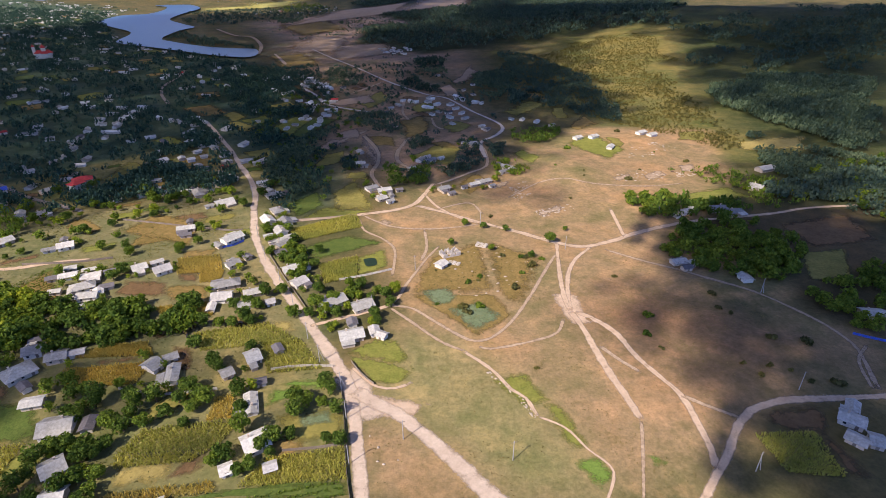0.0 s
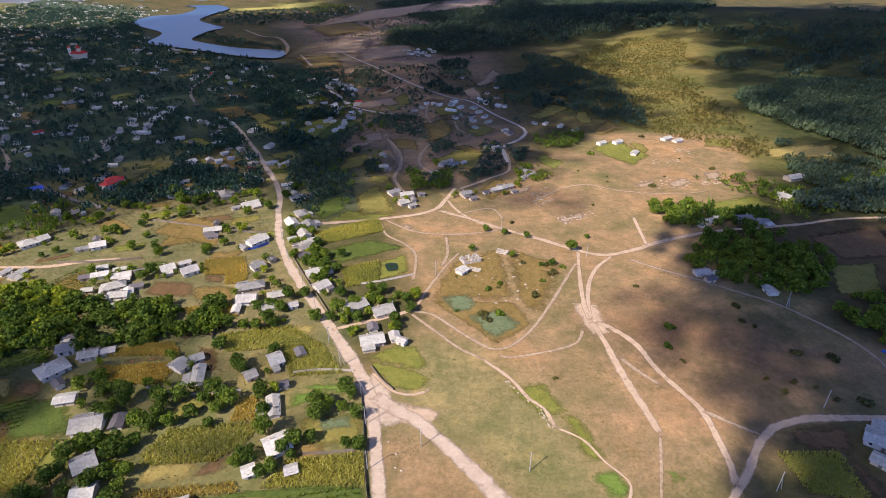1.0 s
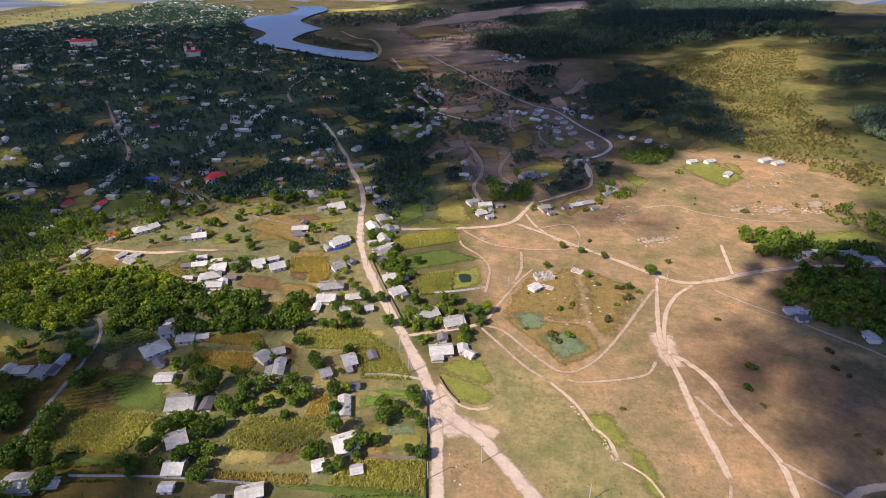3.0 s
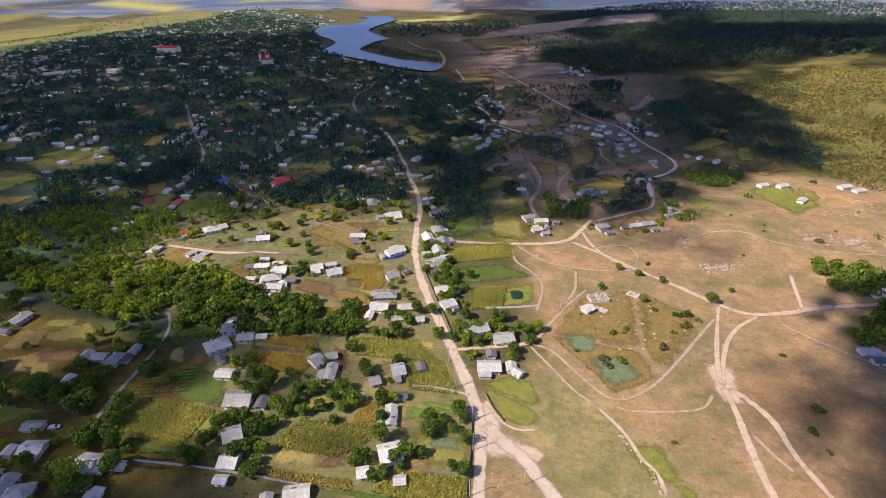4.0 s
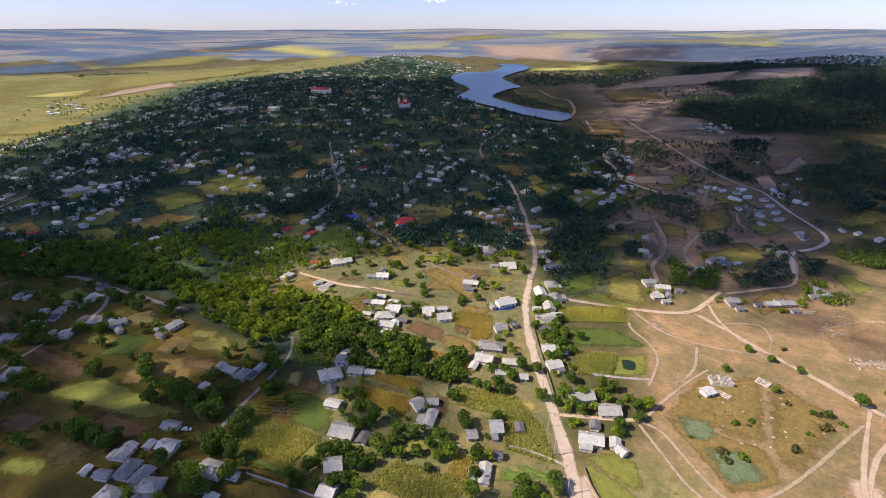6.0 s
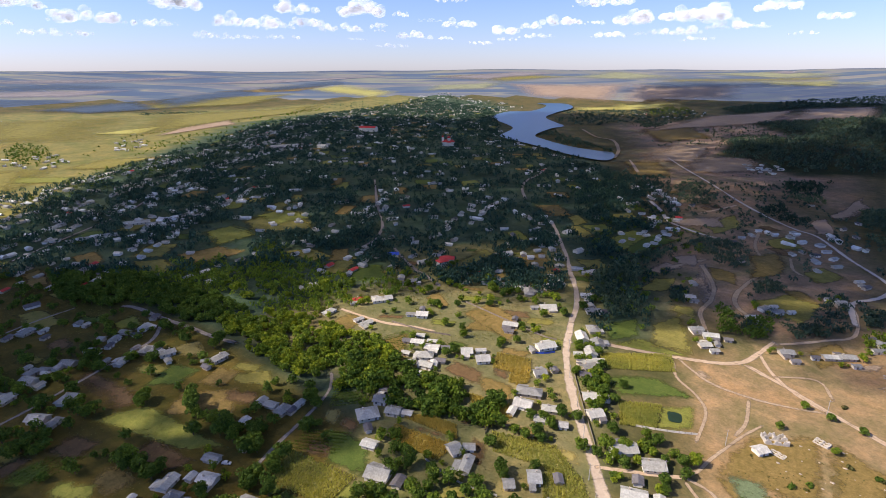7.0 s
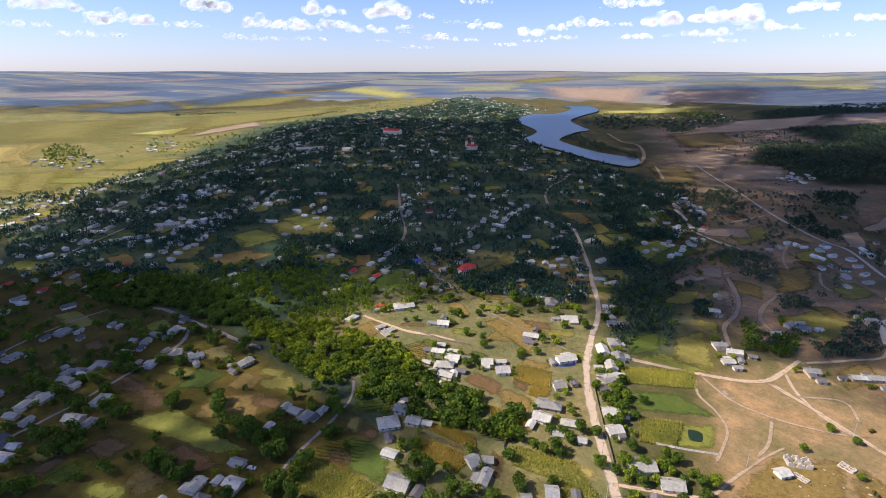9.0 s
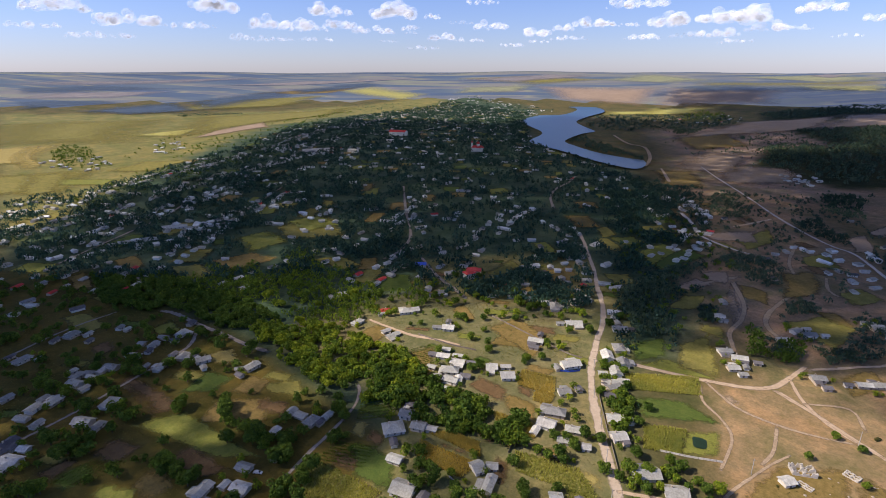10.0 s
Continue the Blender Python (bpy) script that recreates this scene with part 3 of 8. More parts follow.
road([(-177.8, 96.6), (-179.7, 105.3), (-183.9, 119.6), (-187.2, 134.3), (-190.9, 148.7), (-195.5, 162.1), (-202.8, 172.1), (-209.8, 177.7)], 2.5, "paved", "grey village street lined by houses")
road([(-269.8, 242.0), (-246.1, 241.7), (-224.6, 242.0), (-204.0, 247.8), (-189.0, 250.3)], 4.2, "track", R_LAB)
road([(-329.3, 371.1), (-282.2, 340.3), (-242.9, 321.7), (-231.9, 315.4)], 4.0, "paved", R_LAB)
road([(-353.4, 340.1), (-356.9, 367.8), (-369.6, 396.3), (-387.5, 420.6), (-430.3, 462.7), (-468.1, 499.7), (-574, 610)], 4.0, "paved", "pale village street climbing between houses")
road([(-313.0, 618.0), (-353, 685), (-376, 747), (-381, 797), (-397, 861)], 5.0, "paved", R_LAB)
road([(-336, 1031), (-364, 1142), (-428, 1292), (-485, 1333), (-586, 1494)], 8.0, "faint", "dirt road over the earth dam")
road([(-1019, 734), (-1059, 805), (-1130, 906)], 6.0, "paved", R_LAB)
road([(-588.0, 305.4), (-632, 371), (-686, 442), (-745, 526)], 3.2, "paved", R_LAB)
road([(-584.0, 136.6), (-627.6, 202.7), (-682, 282), (-734, 337)], 3.2, "paved", R_LAB)

FIELDS = []


def field(corners, mat, label, lift=0.05, wave=0.035, category="field"):
    """A four-cornered plot laid on the ground, with thinning edges."""
    a, b, c, d = [np.array(p[:2], float) for p in corners]
    size = math.sqrt(abs(np.hypot(*(c - a)) * np.hypot(*(d - b))) / 2)
    n = max(6, min(18, int(size / 3)))
    v, e, mid = [], [], (a + b + c + d) / 4
    far = math.hypot(*mid)
    fade_ = ((2.4 if wave == 0 else 4.5) if far < 330 else 5.0) + (0.14 if far < 500 else 0.22 if far < 2000 else 0.4) * max(0.0, size - 30)
    rng = np.random.default_rng(int(abs(mid[0] * 13 + mid[1])))
    ph = rng.random(4) * 6.28
    for i in range(n + 1):
        for j in range(n + 1):
            s, t = i / n, j / n
            q = (a * (1 - s) + b * s) * (1 - t) + (d * (1 - s) + c * s) * t
            q = q + rng.standard_normal(2) * size * 0.008 + wave * size * np.array((math.sin(t * 6 + ph[0]) + 0.5 * math.sin(s * 9 + ph[1]), math.sin(s * 6 + ph[2]) + 0.5 * math.sin(t * 9 + ph[3]))) * (0.5 if far < 420 else 1 if far < 1500 else 0.5)
            v.append((q[0], q[1], float(ground_z(*q)) + lift + 0.0008 * far * (1 if far > 500 else 0.1)))
            d_ = min(s, 1 - s) * np.hypot(*(b - a)), min(t, 1 - t) * np.hypot(*(d - a))
            e.append(0.1 + 0.9 * min(1.0, min(d_) / fade_))
    f = [(i * (n + 1) + j, (i + 1) * (n + 1) + j, (i + 1) * (n + 1) + j + 1, i * (n + 1) + j + 1) for i in range(n) for j in range(n)]
    FIELDS.append([tuple(p[:2]) for p in corners])
    return tagged(new("field", mesh_of("field", v, f, M[mat], e)), label, category, kind="structure")


def crop(corners, mat, label, row=0.95, gap_=0.42, tall=2.0, seed=1):
    """Standing maize in rows: bent blades in pairs."""
    rng = np.random.default_rng(seed)
    a, b, c, d = [np.array(p[:2], float) for p in corners]
    rows_, cols_ = max(3, int(np.hypot(*(d - a)) / row)), max(3, int(np.hypot(*(b - a)) / gap_))
    s, t = np.meshgrid((np.arange(cols_) + 0.5) / cols_, (np.arange(rows_) + 0.5) / rows_)
    s, t = s.ravel()[:, None], t.ravel()[:, None]
    q = (a * (1 - s) + b * s) * (1 - t) + (d * (1 - s) + c * s) * t + rng.normal(0, 0.22, (len(s), 2))
    q = q[rng.random(len(q)) > 0.12]
    z = ground_z(q[:, 0], q[:, 1])
    v, f = [], []
    for _ in range(4):
        ang, h, w = rng.random(len(q)) * 6.28, tall * rng.uniform(0.6, 1.1, len(q)), rng.uniform(0.09, 0.2, len(q))
        ux, uy = np.cos(ang) * w, np.sin(ang) * w
        lx, ly = rng.normal(0, 0.35, len(q)), rng.normal(0, 0.35, len(q))
        v.append(np.stack([np.stack([q[:, 0] - ux * 0.4, q[:, 1] - uy * 0.4, z], 1), np.stack([q[:, 0] + ux * 0.4, q[:, 1] + uy * 0.4, z], 1),
                           np.stack([q[:, 0] + ux + lx, q[:, 1] + uy + ly, z + h], 1), np.stack([q[:, 0] - ux + lx, q[:, 1] - uy + ly, z + h * 0.85], 1)], 1).reshape(-1, 3))
    v = np.concatenate(v)
    f = np.arange(len(v)).reshape(-1, 4)
    return tagged(new("maize", mesh_of("maize", v, f, M[mat])), label, "maize", kind="stuff")


def maize(corners, dry=False, seed=1, tall=1.35):
    field(corners, "ripe" if dry else "maize_floor", "ripe yellow maize plot" if dry else "green and yellow maize plot", wave=0.0)
    crop(corners, "maize_dry" if dry else "maize", "dry yellow standing maize in rows" if dry else "green standing maize in rows turning yellow", seed=seed, tall=tall)


maize([(-106.3, 184.5), (-77.4, 193), (-60.3, 180.1), (-98.7, 172.4)], False, 2)
maize([(-76.6, 178.4), (-60.3, 180.9), (-47, 162.2), (-67.8, 158.9)], False, 22)
field([(-79.8, 193.7), (-67.2, 194.1), (-62.2, 186.9), (-75, 184.8)], "ripe", "dry orange stubble corner beside the road", lift=0.09)
maize([(-151.3, 168.5), (-138.3, 176.2), (-123.2, 178.1), (-116.7, 170.2)], True, 6)
maize([(-147.4, 162.3), (-114.6, 165.9), (-116, 153.5), (-140.8, 151.9)], True, 15)
field([(-139.7, 167.5), (-123.3, 170.9), (-120.9, 166.3), (-136.7, 164.1)], "soil", "bare brown soil strip in maize", lift=0.1)
field([(-113.2, 176.3), (-102.9, 177.2), (-98.2, 161.7), (-106.1, 161.1)], "soil", "bare brown soil beside maize", lift=0.05)
field([(-137.8, 222.4), (-116.2, 226.2), (-110.5, 211.3), (-127.7, 208.6)], "brush", "mown brown grass plot", lift=0.05)
maize([(-133.1, 203.6), (-108.4, 208), (-103.8, 197.9), (-120.5, 193.6)], True, 11)
maize([(-141.3, 249.4), (-121.4, 255.5), (-113.2, 237.1), (-135.4, 233.6)], True, 9)
maize([(-124.5, 235.9), (-113, 238.4), (-111.1, 226.8), (-120.4, 225.8)], True, 10)
field([(-135.5, 234.7), (-125.4, 237.6), (-121.8, 227.3), (-131.7, 226.3)], "soil", "bare brown soil patch", lift=0.09)
field([(-63.5, 151.9), (-56.9, 155.7), (-45.4, 156.8), (-43.1, 150.1)], "fresh", "bright green mown grass patch", lift=0.08)
field([(-64.8, 140.4), (-63.5, 151.9), (-49.1, 151.4), (-54.6, 147.2)], "fresh", "bright green mown grass patch", lift=0.05)
maize([(-105.8, 120.8), (-102.1, 131.1), (-68.4, 136.3), (-75.3, 122.2)], False, 3)
maize([(-104.2, 115.8), (-105.9, 120.3), (-76.2, 121.9), (-80.4, 117.8)], False, 31)
maize([(-82.1, 134.7), (-82.8, 146.1), (-76.3, 147.8), (-73.3, 135.9)], True, 32)
field([(-101.3, 108.9), (-104.9, 116.6), (-83.3, 119.4), (-85.7, 109.9)], "ripe", "dry orange stubble plot", lift=0.05)
field([(-86.6, 109.8), (-83.5, 118.5), (-77.1, 121.2), (-74.7, 114.5)], "soil", "bare purple-brown soil patch", lift=0.09)
maize([(-100.6, 102.8), (-101.2, 106.4), (-70.3, 110.6), (-68.6, 106.5)], True, 5)
maize([(-62.3, 108.2), (-56.1, 118.7), (-32.2, 123), (-29.4, 110.3)], False, 4)
field([(-85.9, 104.5), (-69.3, 106.8), (-28.4, 110.4), (-27.3, 104.1)], "lush", "dark green vegetable strip", lift=0.05)
field([(-60.6, 138), (-36.3, 142.1), (-32.6, 126), (-50.5, 124.5)], "olive", "overgrown grassy garden plot", lift=0.05)
field([(-52.1, 137.9), (-39.1, 140.4), (-37.1, 133.8), (-49.3, 131.9)], "weed", "grey-green cabbage rows", lift=0.1)
maize([(-167.5, 104.2), (-179.5, 121.5), (-138.6, 125.9), (-138.2, 106.6)], False, 8)
field([(-165.8, 97.8), (-168.7, 104.9), (-139, 107.1), (-136.3, 100.2)], "lush", "dark green vegetable rows", lift=0.05)
field([(-171.4, 124.6), (-176.4, 132.5), (-161.7, 135.8), (-156.8, 125.5)], "soil", "bare brown soil plot", lift=0.05)
field([(-157.4, 125.2), (-176, 143.1), (-147.8, 146.9), (-134.1, 127.4)], "lush", "dark green vegetable garden", lift=0.05)
field([(-190.1, 157.3), (-192.8, 169.6), (-177.7, 175.1), (-174.3, 164)], "lush", "dark green vegetable rows", lift=0.05)
field([(-180.6, 144.7), (-187.5, 155.4), (-176.5, 156.1), (-171.5, 145.3)], "ripe", "dry ochre maize plot", lift=0.05)
field([(-170.6, 144.8), (-175, 154.8), (-162.7, 155), (-158.8, 146.2)], "soil", "dark bare soil beside a house", lift=0.05)
field([(-211.8, 222.3), (-202.9, 240.3), (-178.7, 207.8), (-192.6, 199.9)], "brush", "vine rows on brown soil", lift=0.05)
field([(-194, 199.8), (-201.5, 214.5), (-190.9, 214.9), (-182.6, 200.4)], "soil", "bare brown soil patch", lift=0.1)
field([(-157.1, 214.3), (-158.4, 227.9), (-136.3, 227), (-130.5, 211.3)], "soil", "bare brown yard ground", lift=0.05)
field([(-111, 171.5), (-103.2, 173.3), (-98.7, 161.7), (-105.8, 159.4)], "soil", "bare brown soil beside maize", lift=0.12)
field([(-112.1, 129.3), (-100.5, 150), (-91.7, 150.7), (-94.6, 137.2)], "olive", "grassy orchard floor between trees", lift=0.05)
field([(-273.3, 76.3), (-262.1, 101.3), (-199.5, 106), (-212.2, 93.7)], "lawn", "yellow-green fallow grass field", lift=0.05)
field([(-323.5, 88.4), (-323.2, 99.7), (-266.9, 104), (-267.5, 86.8)], "soil", "dark ploughed garden soil", lift=0.05)
field([(-264.5, 54.1), (-269.1, 68.2), (-248.8, 73.6), (-245.3, 58.6)], "soil", "bare brown soil plot", lift=0.05)
field([(-270.2, 32.7), (-270.1, 48.8), (-261, 51), (-258.8, 35.5)], "soil", "bare brown soil plot", lift=0.05)
field([(-259.2, 35.2), (-261.9, 51.3), (-248.6, 53.2), (-244.4, 37.6)], "lush", "dark green vegetable rows", lift=0.05)
field([(-227.4, 57.7), (-233, 70.4), (-210.3, 71.8), (-211.6, 56.7)], "brush", "bare pale brown soil plot", lift=0.05)
field([(-231.2, 75.7), (-235.9, 89.5), (-202.5, 92.1), (-208.5, 76)], "soil", "bare brown soil plot", lift=0.05)
field([(-247.4, 98.4), (-258.2, 118.2), (-238.8, 137.7), (-217.9, 122.2)], "brush", "dry brown grass plot", lift=0.05)
field([(-242.1, 132), (-226, 142.9), (-215.2, 130.7), (-233.9, 125.2)], "soil", "dark ploughed garden soil", lift=0.09)
field([(-281.4, 104.8), (-293.5, 129.4), (-271.1, 136.3), (-266.2, 118.7)], "lush", "green shrubby garden plot", lift=0.05)
field([(-311.6, 139.9), (-307.1, 155.5), (-282.7, 147.2), (-296.4, 133.9)], "ripe", "dry ochre grass plot", lift=0.05)
field([(-382.9, 94.4), (-383, 108.8), (-359.8, 104.9), (-366, 92.5)], "soil", "bare reddish soil plot", lift=0.05)
field([(-257.2, 141.8), (-239.6, 160), (-223.4, 149.3), (-242.6, 138.9)], "olive", "olive garden plot", lift=0.05)
field([(-260.5, 125), (-266.8, 143.4), (-252.3, 149.2), (-243.5, 132.2)], "brush", "bare pale brown yard", lift=0.05)
field([(-234.6, 42.1), (-238.5, 52.3), (-222.6, 60), (-213.8, 51.8)], "lawn", "yellow-green fallow grass plot", lift=0.05)
field([(-448.9, 99), (-443.9, 116), (-401.7, 119.6), (-408.3, 96.8)], "olive", "olive garden plot", lift=0.05)
field([(-538.9, 130.6), (-540.9, 149.3), (-490.5, 138.4), (-497.8, 121.9)], "brush", "brown grass clearing", lift=0.05)
field([(-553.8, 173.2), (-552.9, 198.7), (-512.4, 186.7), (-520.1, 165.2)], "brush", "dry grass slope", lift=0.05)
field([(-378.3, 132.2), (-383.6, 151.5), (-353.6, 145.2), (-363.5, 130.3)], "lawn", "green garden plot", lift=0.05)
field([(-526.7, 287.5), (-524.8, 328.8), (-466.4, 320.9), (-465.9, 263.4)], "lawn", "bright olive meadow", lift=0.05)
field([(-535.3, 335.9), (-522, 417.3), (-432.8, 366.6), (-473.2, 315)], "olive", "olive meadow with lone trees", lift=0.05)
field([(-540.8, 363.2), (-536.6, 411.2), (-475.9, 404.8), (-480.7, 350.4)], "lawn", "sunlit green meadow", lift=0.05)
field([(-482.3, 231.2), (-468.9, 271.6), (-432.8, 279.5), (-436.9, 228.2)], "brush", "shaded brown fallow field", lift=0.05)
field([(-496.6, 200.2), (-479.2, 223.9), (-432.3, 214.7), (-460.6, 193.2)], "olive", "shaded olive fallow field", lift=0.05)
field([(-412.9, 297.9), (-395.2, 325.8), (-360, 323.5), (-365.3, 299.8)], "olive", "rounded olive meadow", lift=0.05)
field([(-268.5, 304.4), (-268.4, 315.1), (-255.2, 314), (-253.3, 300.7)], "brush", "orange dry grass plot", lift=0.05)
field([(-228.7, 291.4), (-231.7, 309.9), (-204.6, 291), (-205.5, 278.1)], "brush", "orange dry grass plot", lift=0.05)
field([(-213.7, 363.7), (-208.3, 376.2), (-192, 357), (-198.1, 344.8)], "brush", "orange dry grass plot", lift=0.05)
field([(-178.8, 261.1), (-176.1, 296.2), (-149.5, 301.1), (-147.2, 277.2)], "brush", "mown brown grass plot", lift=0.05)
field([(-258.7, 217.6), (-258.9, 239.7), (-239, 242.5), (-236.9, 218.2)], "brush", "dry brown slope", lift=0.05)
field([(-256.5, 373.2), (-257.2, 422.7), (-236.1, 408.7), (-236.7, 371)], "olive", "shaded olive garden plot", lift=0.05)
field([(-215.4, 414.4), (-201.3, 443.6), (-181, 412.7), (-192.7, 387.7)], "brush", "shaded brown garden plot", lift=0.05)
field([(-235.2, 573.2), (-229.1, 591.7), (-204.2, 563.4), (-214.1, 539.8)], "olive", "shaded olive garden plot", lift=0.05)
field([(-171.8, 526.7), (-158, 573.8), (-135.1, 555), (-141, 485.9)], "lawn", "shaded green meadow", lift=0.05)
field([(-171.1, 438.5), (-151.4, 455.7), (-133.5, 434.1), (-152.2, 418)], "olive", "shaded olive meadow", lift=0.05)
field([(-200.2, 614.6), (-178.3, 638.4), (-165.9, 619.1), (-187.2, 596.2)], "olive", "shaded olive meadow", lift=0.05)
field([(-68.3, 311), (-76.1, 344.5), (-64, 375.8), (-42.1, 316.1)], "olive", "yellow-green grassy knoll", lift=0.05)
field([(-72.1, 372.7), (-73.5, 387.8), (-59.2, 393.2), (-51.5, 368.3)], "olive", "yellow-green grassy knoll", lift=0.05)
field([(-101.6, 397), (-97.6, 436.4), (-82.8, 448.1), (-80.2, 410.9)], "olive", "shaded olive plot", lift=0.05)
field([(-102, 329.2), (-86.4, 348.8), (-76.9, 321.1), (-92.1, 302.1)], "lush", "shaded dark green plot", lift=0.05)
field([(-91.1, 298.9), (-77.7, 320.8), (-44.7, 313.4), (-69.2, 302)], "lawn", "green grass strip by a lane", lift=0.05)
field([(-29.8, 426.8), (-6.7, 457.4), (15.7, 445.9), (6.6, 397)], "olive", "olive meadow round a house", lift=0.05)
field([(-111, 449.1), (-102.4, 485.3), (-84.7, 473.4), (-97.9, 446.6)], "tan", "bare pinkish gully floor", lift=0.05)
field([(-101.3, 500.9), (-81.3, 520.5), (-75.5, 480.8), (-92.9, 482.1)], "tan", "bare pinkish gully floor", lift=0.05)
field([(-66.6, 465.7), (-65.2, 482.9), (-48.4, 410.5), (-50.6, 380.9)], "tan", "bare eroded gully", lift=0.05)
field([(-77, 489.3), (-72.2, 499.4), (-52.6, 423.2), (-55, 394.7)], "tan", "bare eroded gully", lift=0.05)
field([(-160.9, 513.1), (-134.1, 570.7), (-104.1, 553.9), (-131.3, 472.4)], "lush", "shaded green meadow", lift=0.05)
field([(-139.2, 625.9), (-88.2, 684.2), (-78.6, 627.2), (-114.9, 607.8)], "tan", "bare brown slope", lift=0.05)
field([(-99.7, 626.4), (-75.9, 699), (-63.4, 631.5), (-80, 593.5)], "olive", "olive grass on the slope", lift=0.05)
field([(-37.4, 600.4), (-19.2, 640.9), (2.8, 580.9), (-28.9, 570.1)], "olive", "olive plot beside a track", lift=0.05)
field([(0.6, 512.2), (13.5, 540), (32, 516.4), (9.4, 486.3)], "olive", "olive plot beside a track", lift=0.05)
field([(-44.5, 540.6), (-18.1, 563.7), (-8.8, 495), (-32.2, 473.1)], "brush", "bare brown ground beside a track", lift=0.05)
field([(-70.7, 490.6), (-46.4, 486.7), (-37.5, 453.5), (-58.1, 459.6)], "brush", "bare brown ground beside a track", lift=0.05)
field([(13.5, 750.5), (44.2, 876.1), (51.6, 801.7), (22, 716.6)], "tan", "bare pinkish slope", lift=0.05)
field([(-2.8, 698.6), (13.6, 739.3), (20.7, 653.2), (2.2, 641.8)], "tan", "bare brown farmyard", lift=0.05)
field([(61.6, 564.4), (100.6, 627.6), (119.3, 596.3), (78.7, 545.8)], "olive", "olive meadow above white houses", lift=0.05)
field([(117.3, 582.8), (134.3, 593), (129.9, 544.7), (111.6, 536.3)], "olive", "olive meadow above white houses", lift=0.05)
field([(87.8, 672.8), (122.6, 666.5), (122.5, 611.1), (103, 628.4)], "brush", "bare brown slope", lift=0.05)
field([(106.7, 457.8), (137.6, 480.7), (152.5, 436.4), (132.1, 408.2)], "lawn", "green meadow plot with a low barn", lift=0.05)
field([(141.7, 469.9), (155.5, 462.1), (158.9, 447.7), (149.9, 437.8)], "olive", "olive meadow beside a barn", lift=0.05)
field([(56.5, 429.4), (68.2, 440.8), (79.1, 412.2), (67.3, 392.6)], "lawn", "green meadow plot", lift=0.05)
field([(120.5, 511.1), (146.5, 557.2), (152.8, 514.9), (126.1, 493.7)], "brush", "bare brown knoll", lift=0.05)
field([(10.1, 364.9), (25.3, 389.6), (36.5, 367.3), (17.9, 343.5)], "brush", "bare brown knoll", lift=0.05)
maize([(-91.1, 285.4), (-55.3, 308.9), (-48.2, 289.6), (-83.1, 270.6)], seed=12, tall=1.4)
maize([(-65.0, 244.7), (-46.4, 253.6), (-43.2, 232.7), (-59.0, 225.8)], seed=13, tall=1.6)
maize([(102.8, 127.2), (123.0, 128.1), (122.0, 109.8), (105.3, 112.0)], seed=14)
field([(-33.0, 150.6), (-4.2, 142.9), (-13.8, 134.2), (-26.7, 136.9)], "track", "thin dusty apron spreading into pasture", lift=0.05)
field([(-40.6, 171.2), (-29.9, 181.7), (-19.1, 181.7), (-11.1, 161.8)], "lawn", "green lawn garden plot")
field([(-40.3, 172.3), (-10.0, 161.8), (-18.1, 153.1), (-26.7, 153.7)], "lawn", "green lawn garden plot", lift=0.08)
field([(-191.0, 283.0), (-182.2, 315.0), (-148.5, 296.2), (-139.6, 264.6)], "brush", "mown brown grass plot")
field([(-81.1, 265.2), (-53.7, 279.8), (-31.4, 269.5), (-69.6, 249.4)], "lush", "long green lawn behind houses")
field([(-47.6, 252.7), (-32.0, 263.9), (-27.9, 241.9), (-43.9, 232.2)], "lawn", "green grass round a small pond")
field([(-16.2, 216.8), (-7.4, 252.9), (21.5, 273.7), (25.9, 215.9)], "brush", "weedy brown plot inside a bank")
field([(25.9, 215.9), (21.5, 273.7), (55.4, 253.2), (36.4, 203.7)], "brush", "weedy brown plot inside a bank")
field([(-16.1, 215.8), (25.9, 215.9), (30.4, 197.1), (14.3, 181.9)], "brush", "weedy brown plot inside a bank", lift=0.07)
field([(-10.8, 219.2), (2.9, 222.5), (7.3, 211.4), (-3.8, 203.3)], "weed", "blue-green weed patch", lift=0.12)
field([(1.4, 203.2), (17.4, 210.2), (27.4, 197.2), (13.3, 185.1)], "weed", "blue-green weed patch", lift=0.12)
field([(39.6, 117.8), (49.8, 119.9), (53.1, 112.7), (45.9, 105.4)], "fresh", "bright green damp grass patch")
field([(63.8, 119.7), (68.3, 119.7), (70.6, 116.3), (65.5, 114.3)], "fresh", "bright green damp grass patch")
field([(107.3, 135.9), (135.3, 143.1), (127.8, 126.9), (115.5, 128.2)], "soil", "dark ploughed garden soil")
field([(123.0, 128.1), (127.8, 126.9), (131.8, 109.3), (121.7, 109.4)], "soil", "dark ploughed garden soil")
field([(156.1, 337.0), (201.8, 352.2), (206.4, 330.4), (164.2, 319.9)], "lawn", "green meadow plot")
field([(218.9, 487.3), (248.8, 495.3), (230.7, 460.2), (204.8, 458.1)], "olive", "olive meadow")
field([(258.2, 460.2), (327.4, 475.8), (304.5, 433.6), (248.4, 430.4)], "ripe", "pale dry grass clearing")
field([(-993, 3700), (-29, 4010), (-23, 3825), (-860, 3451)], "olive", "pale green strip field far off")
field([(-444, 3710), (-23, 3825), (-13, 3525), (-364, 3509)], "yellow", "pale yellow strip field far off")
field([(-2451, 3146), (-2074, 3526), (-1478, 3721), (-1782, 3104)], "olive", "pale green strip field far off")
field([(-2803, 1669), (-2787, 2202), (-2643, 2449), (-2559, 2144)], "brush", "dark far field edge")
field([(-2421, 883), (-2651, 1576), (-2523, 2113), (-2274, 1584)], "olive", "olive far field")
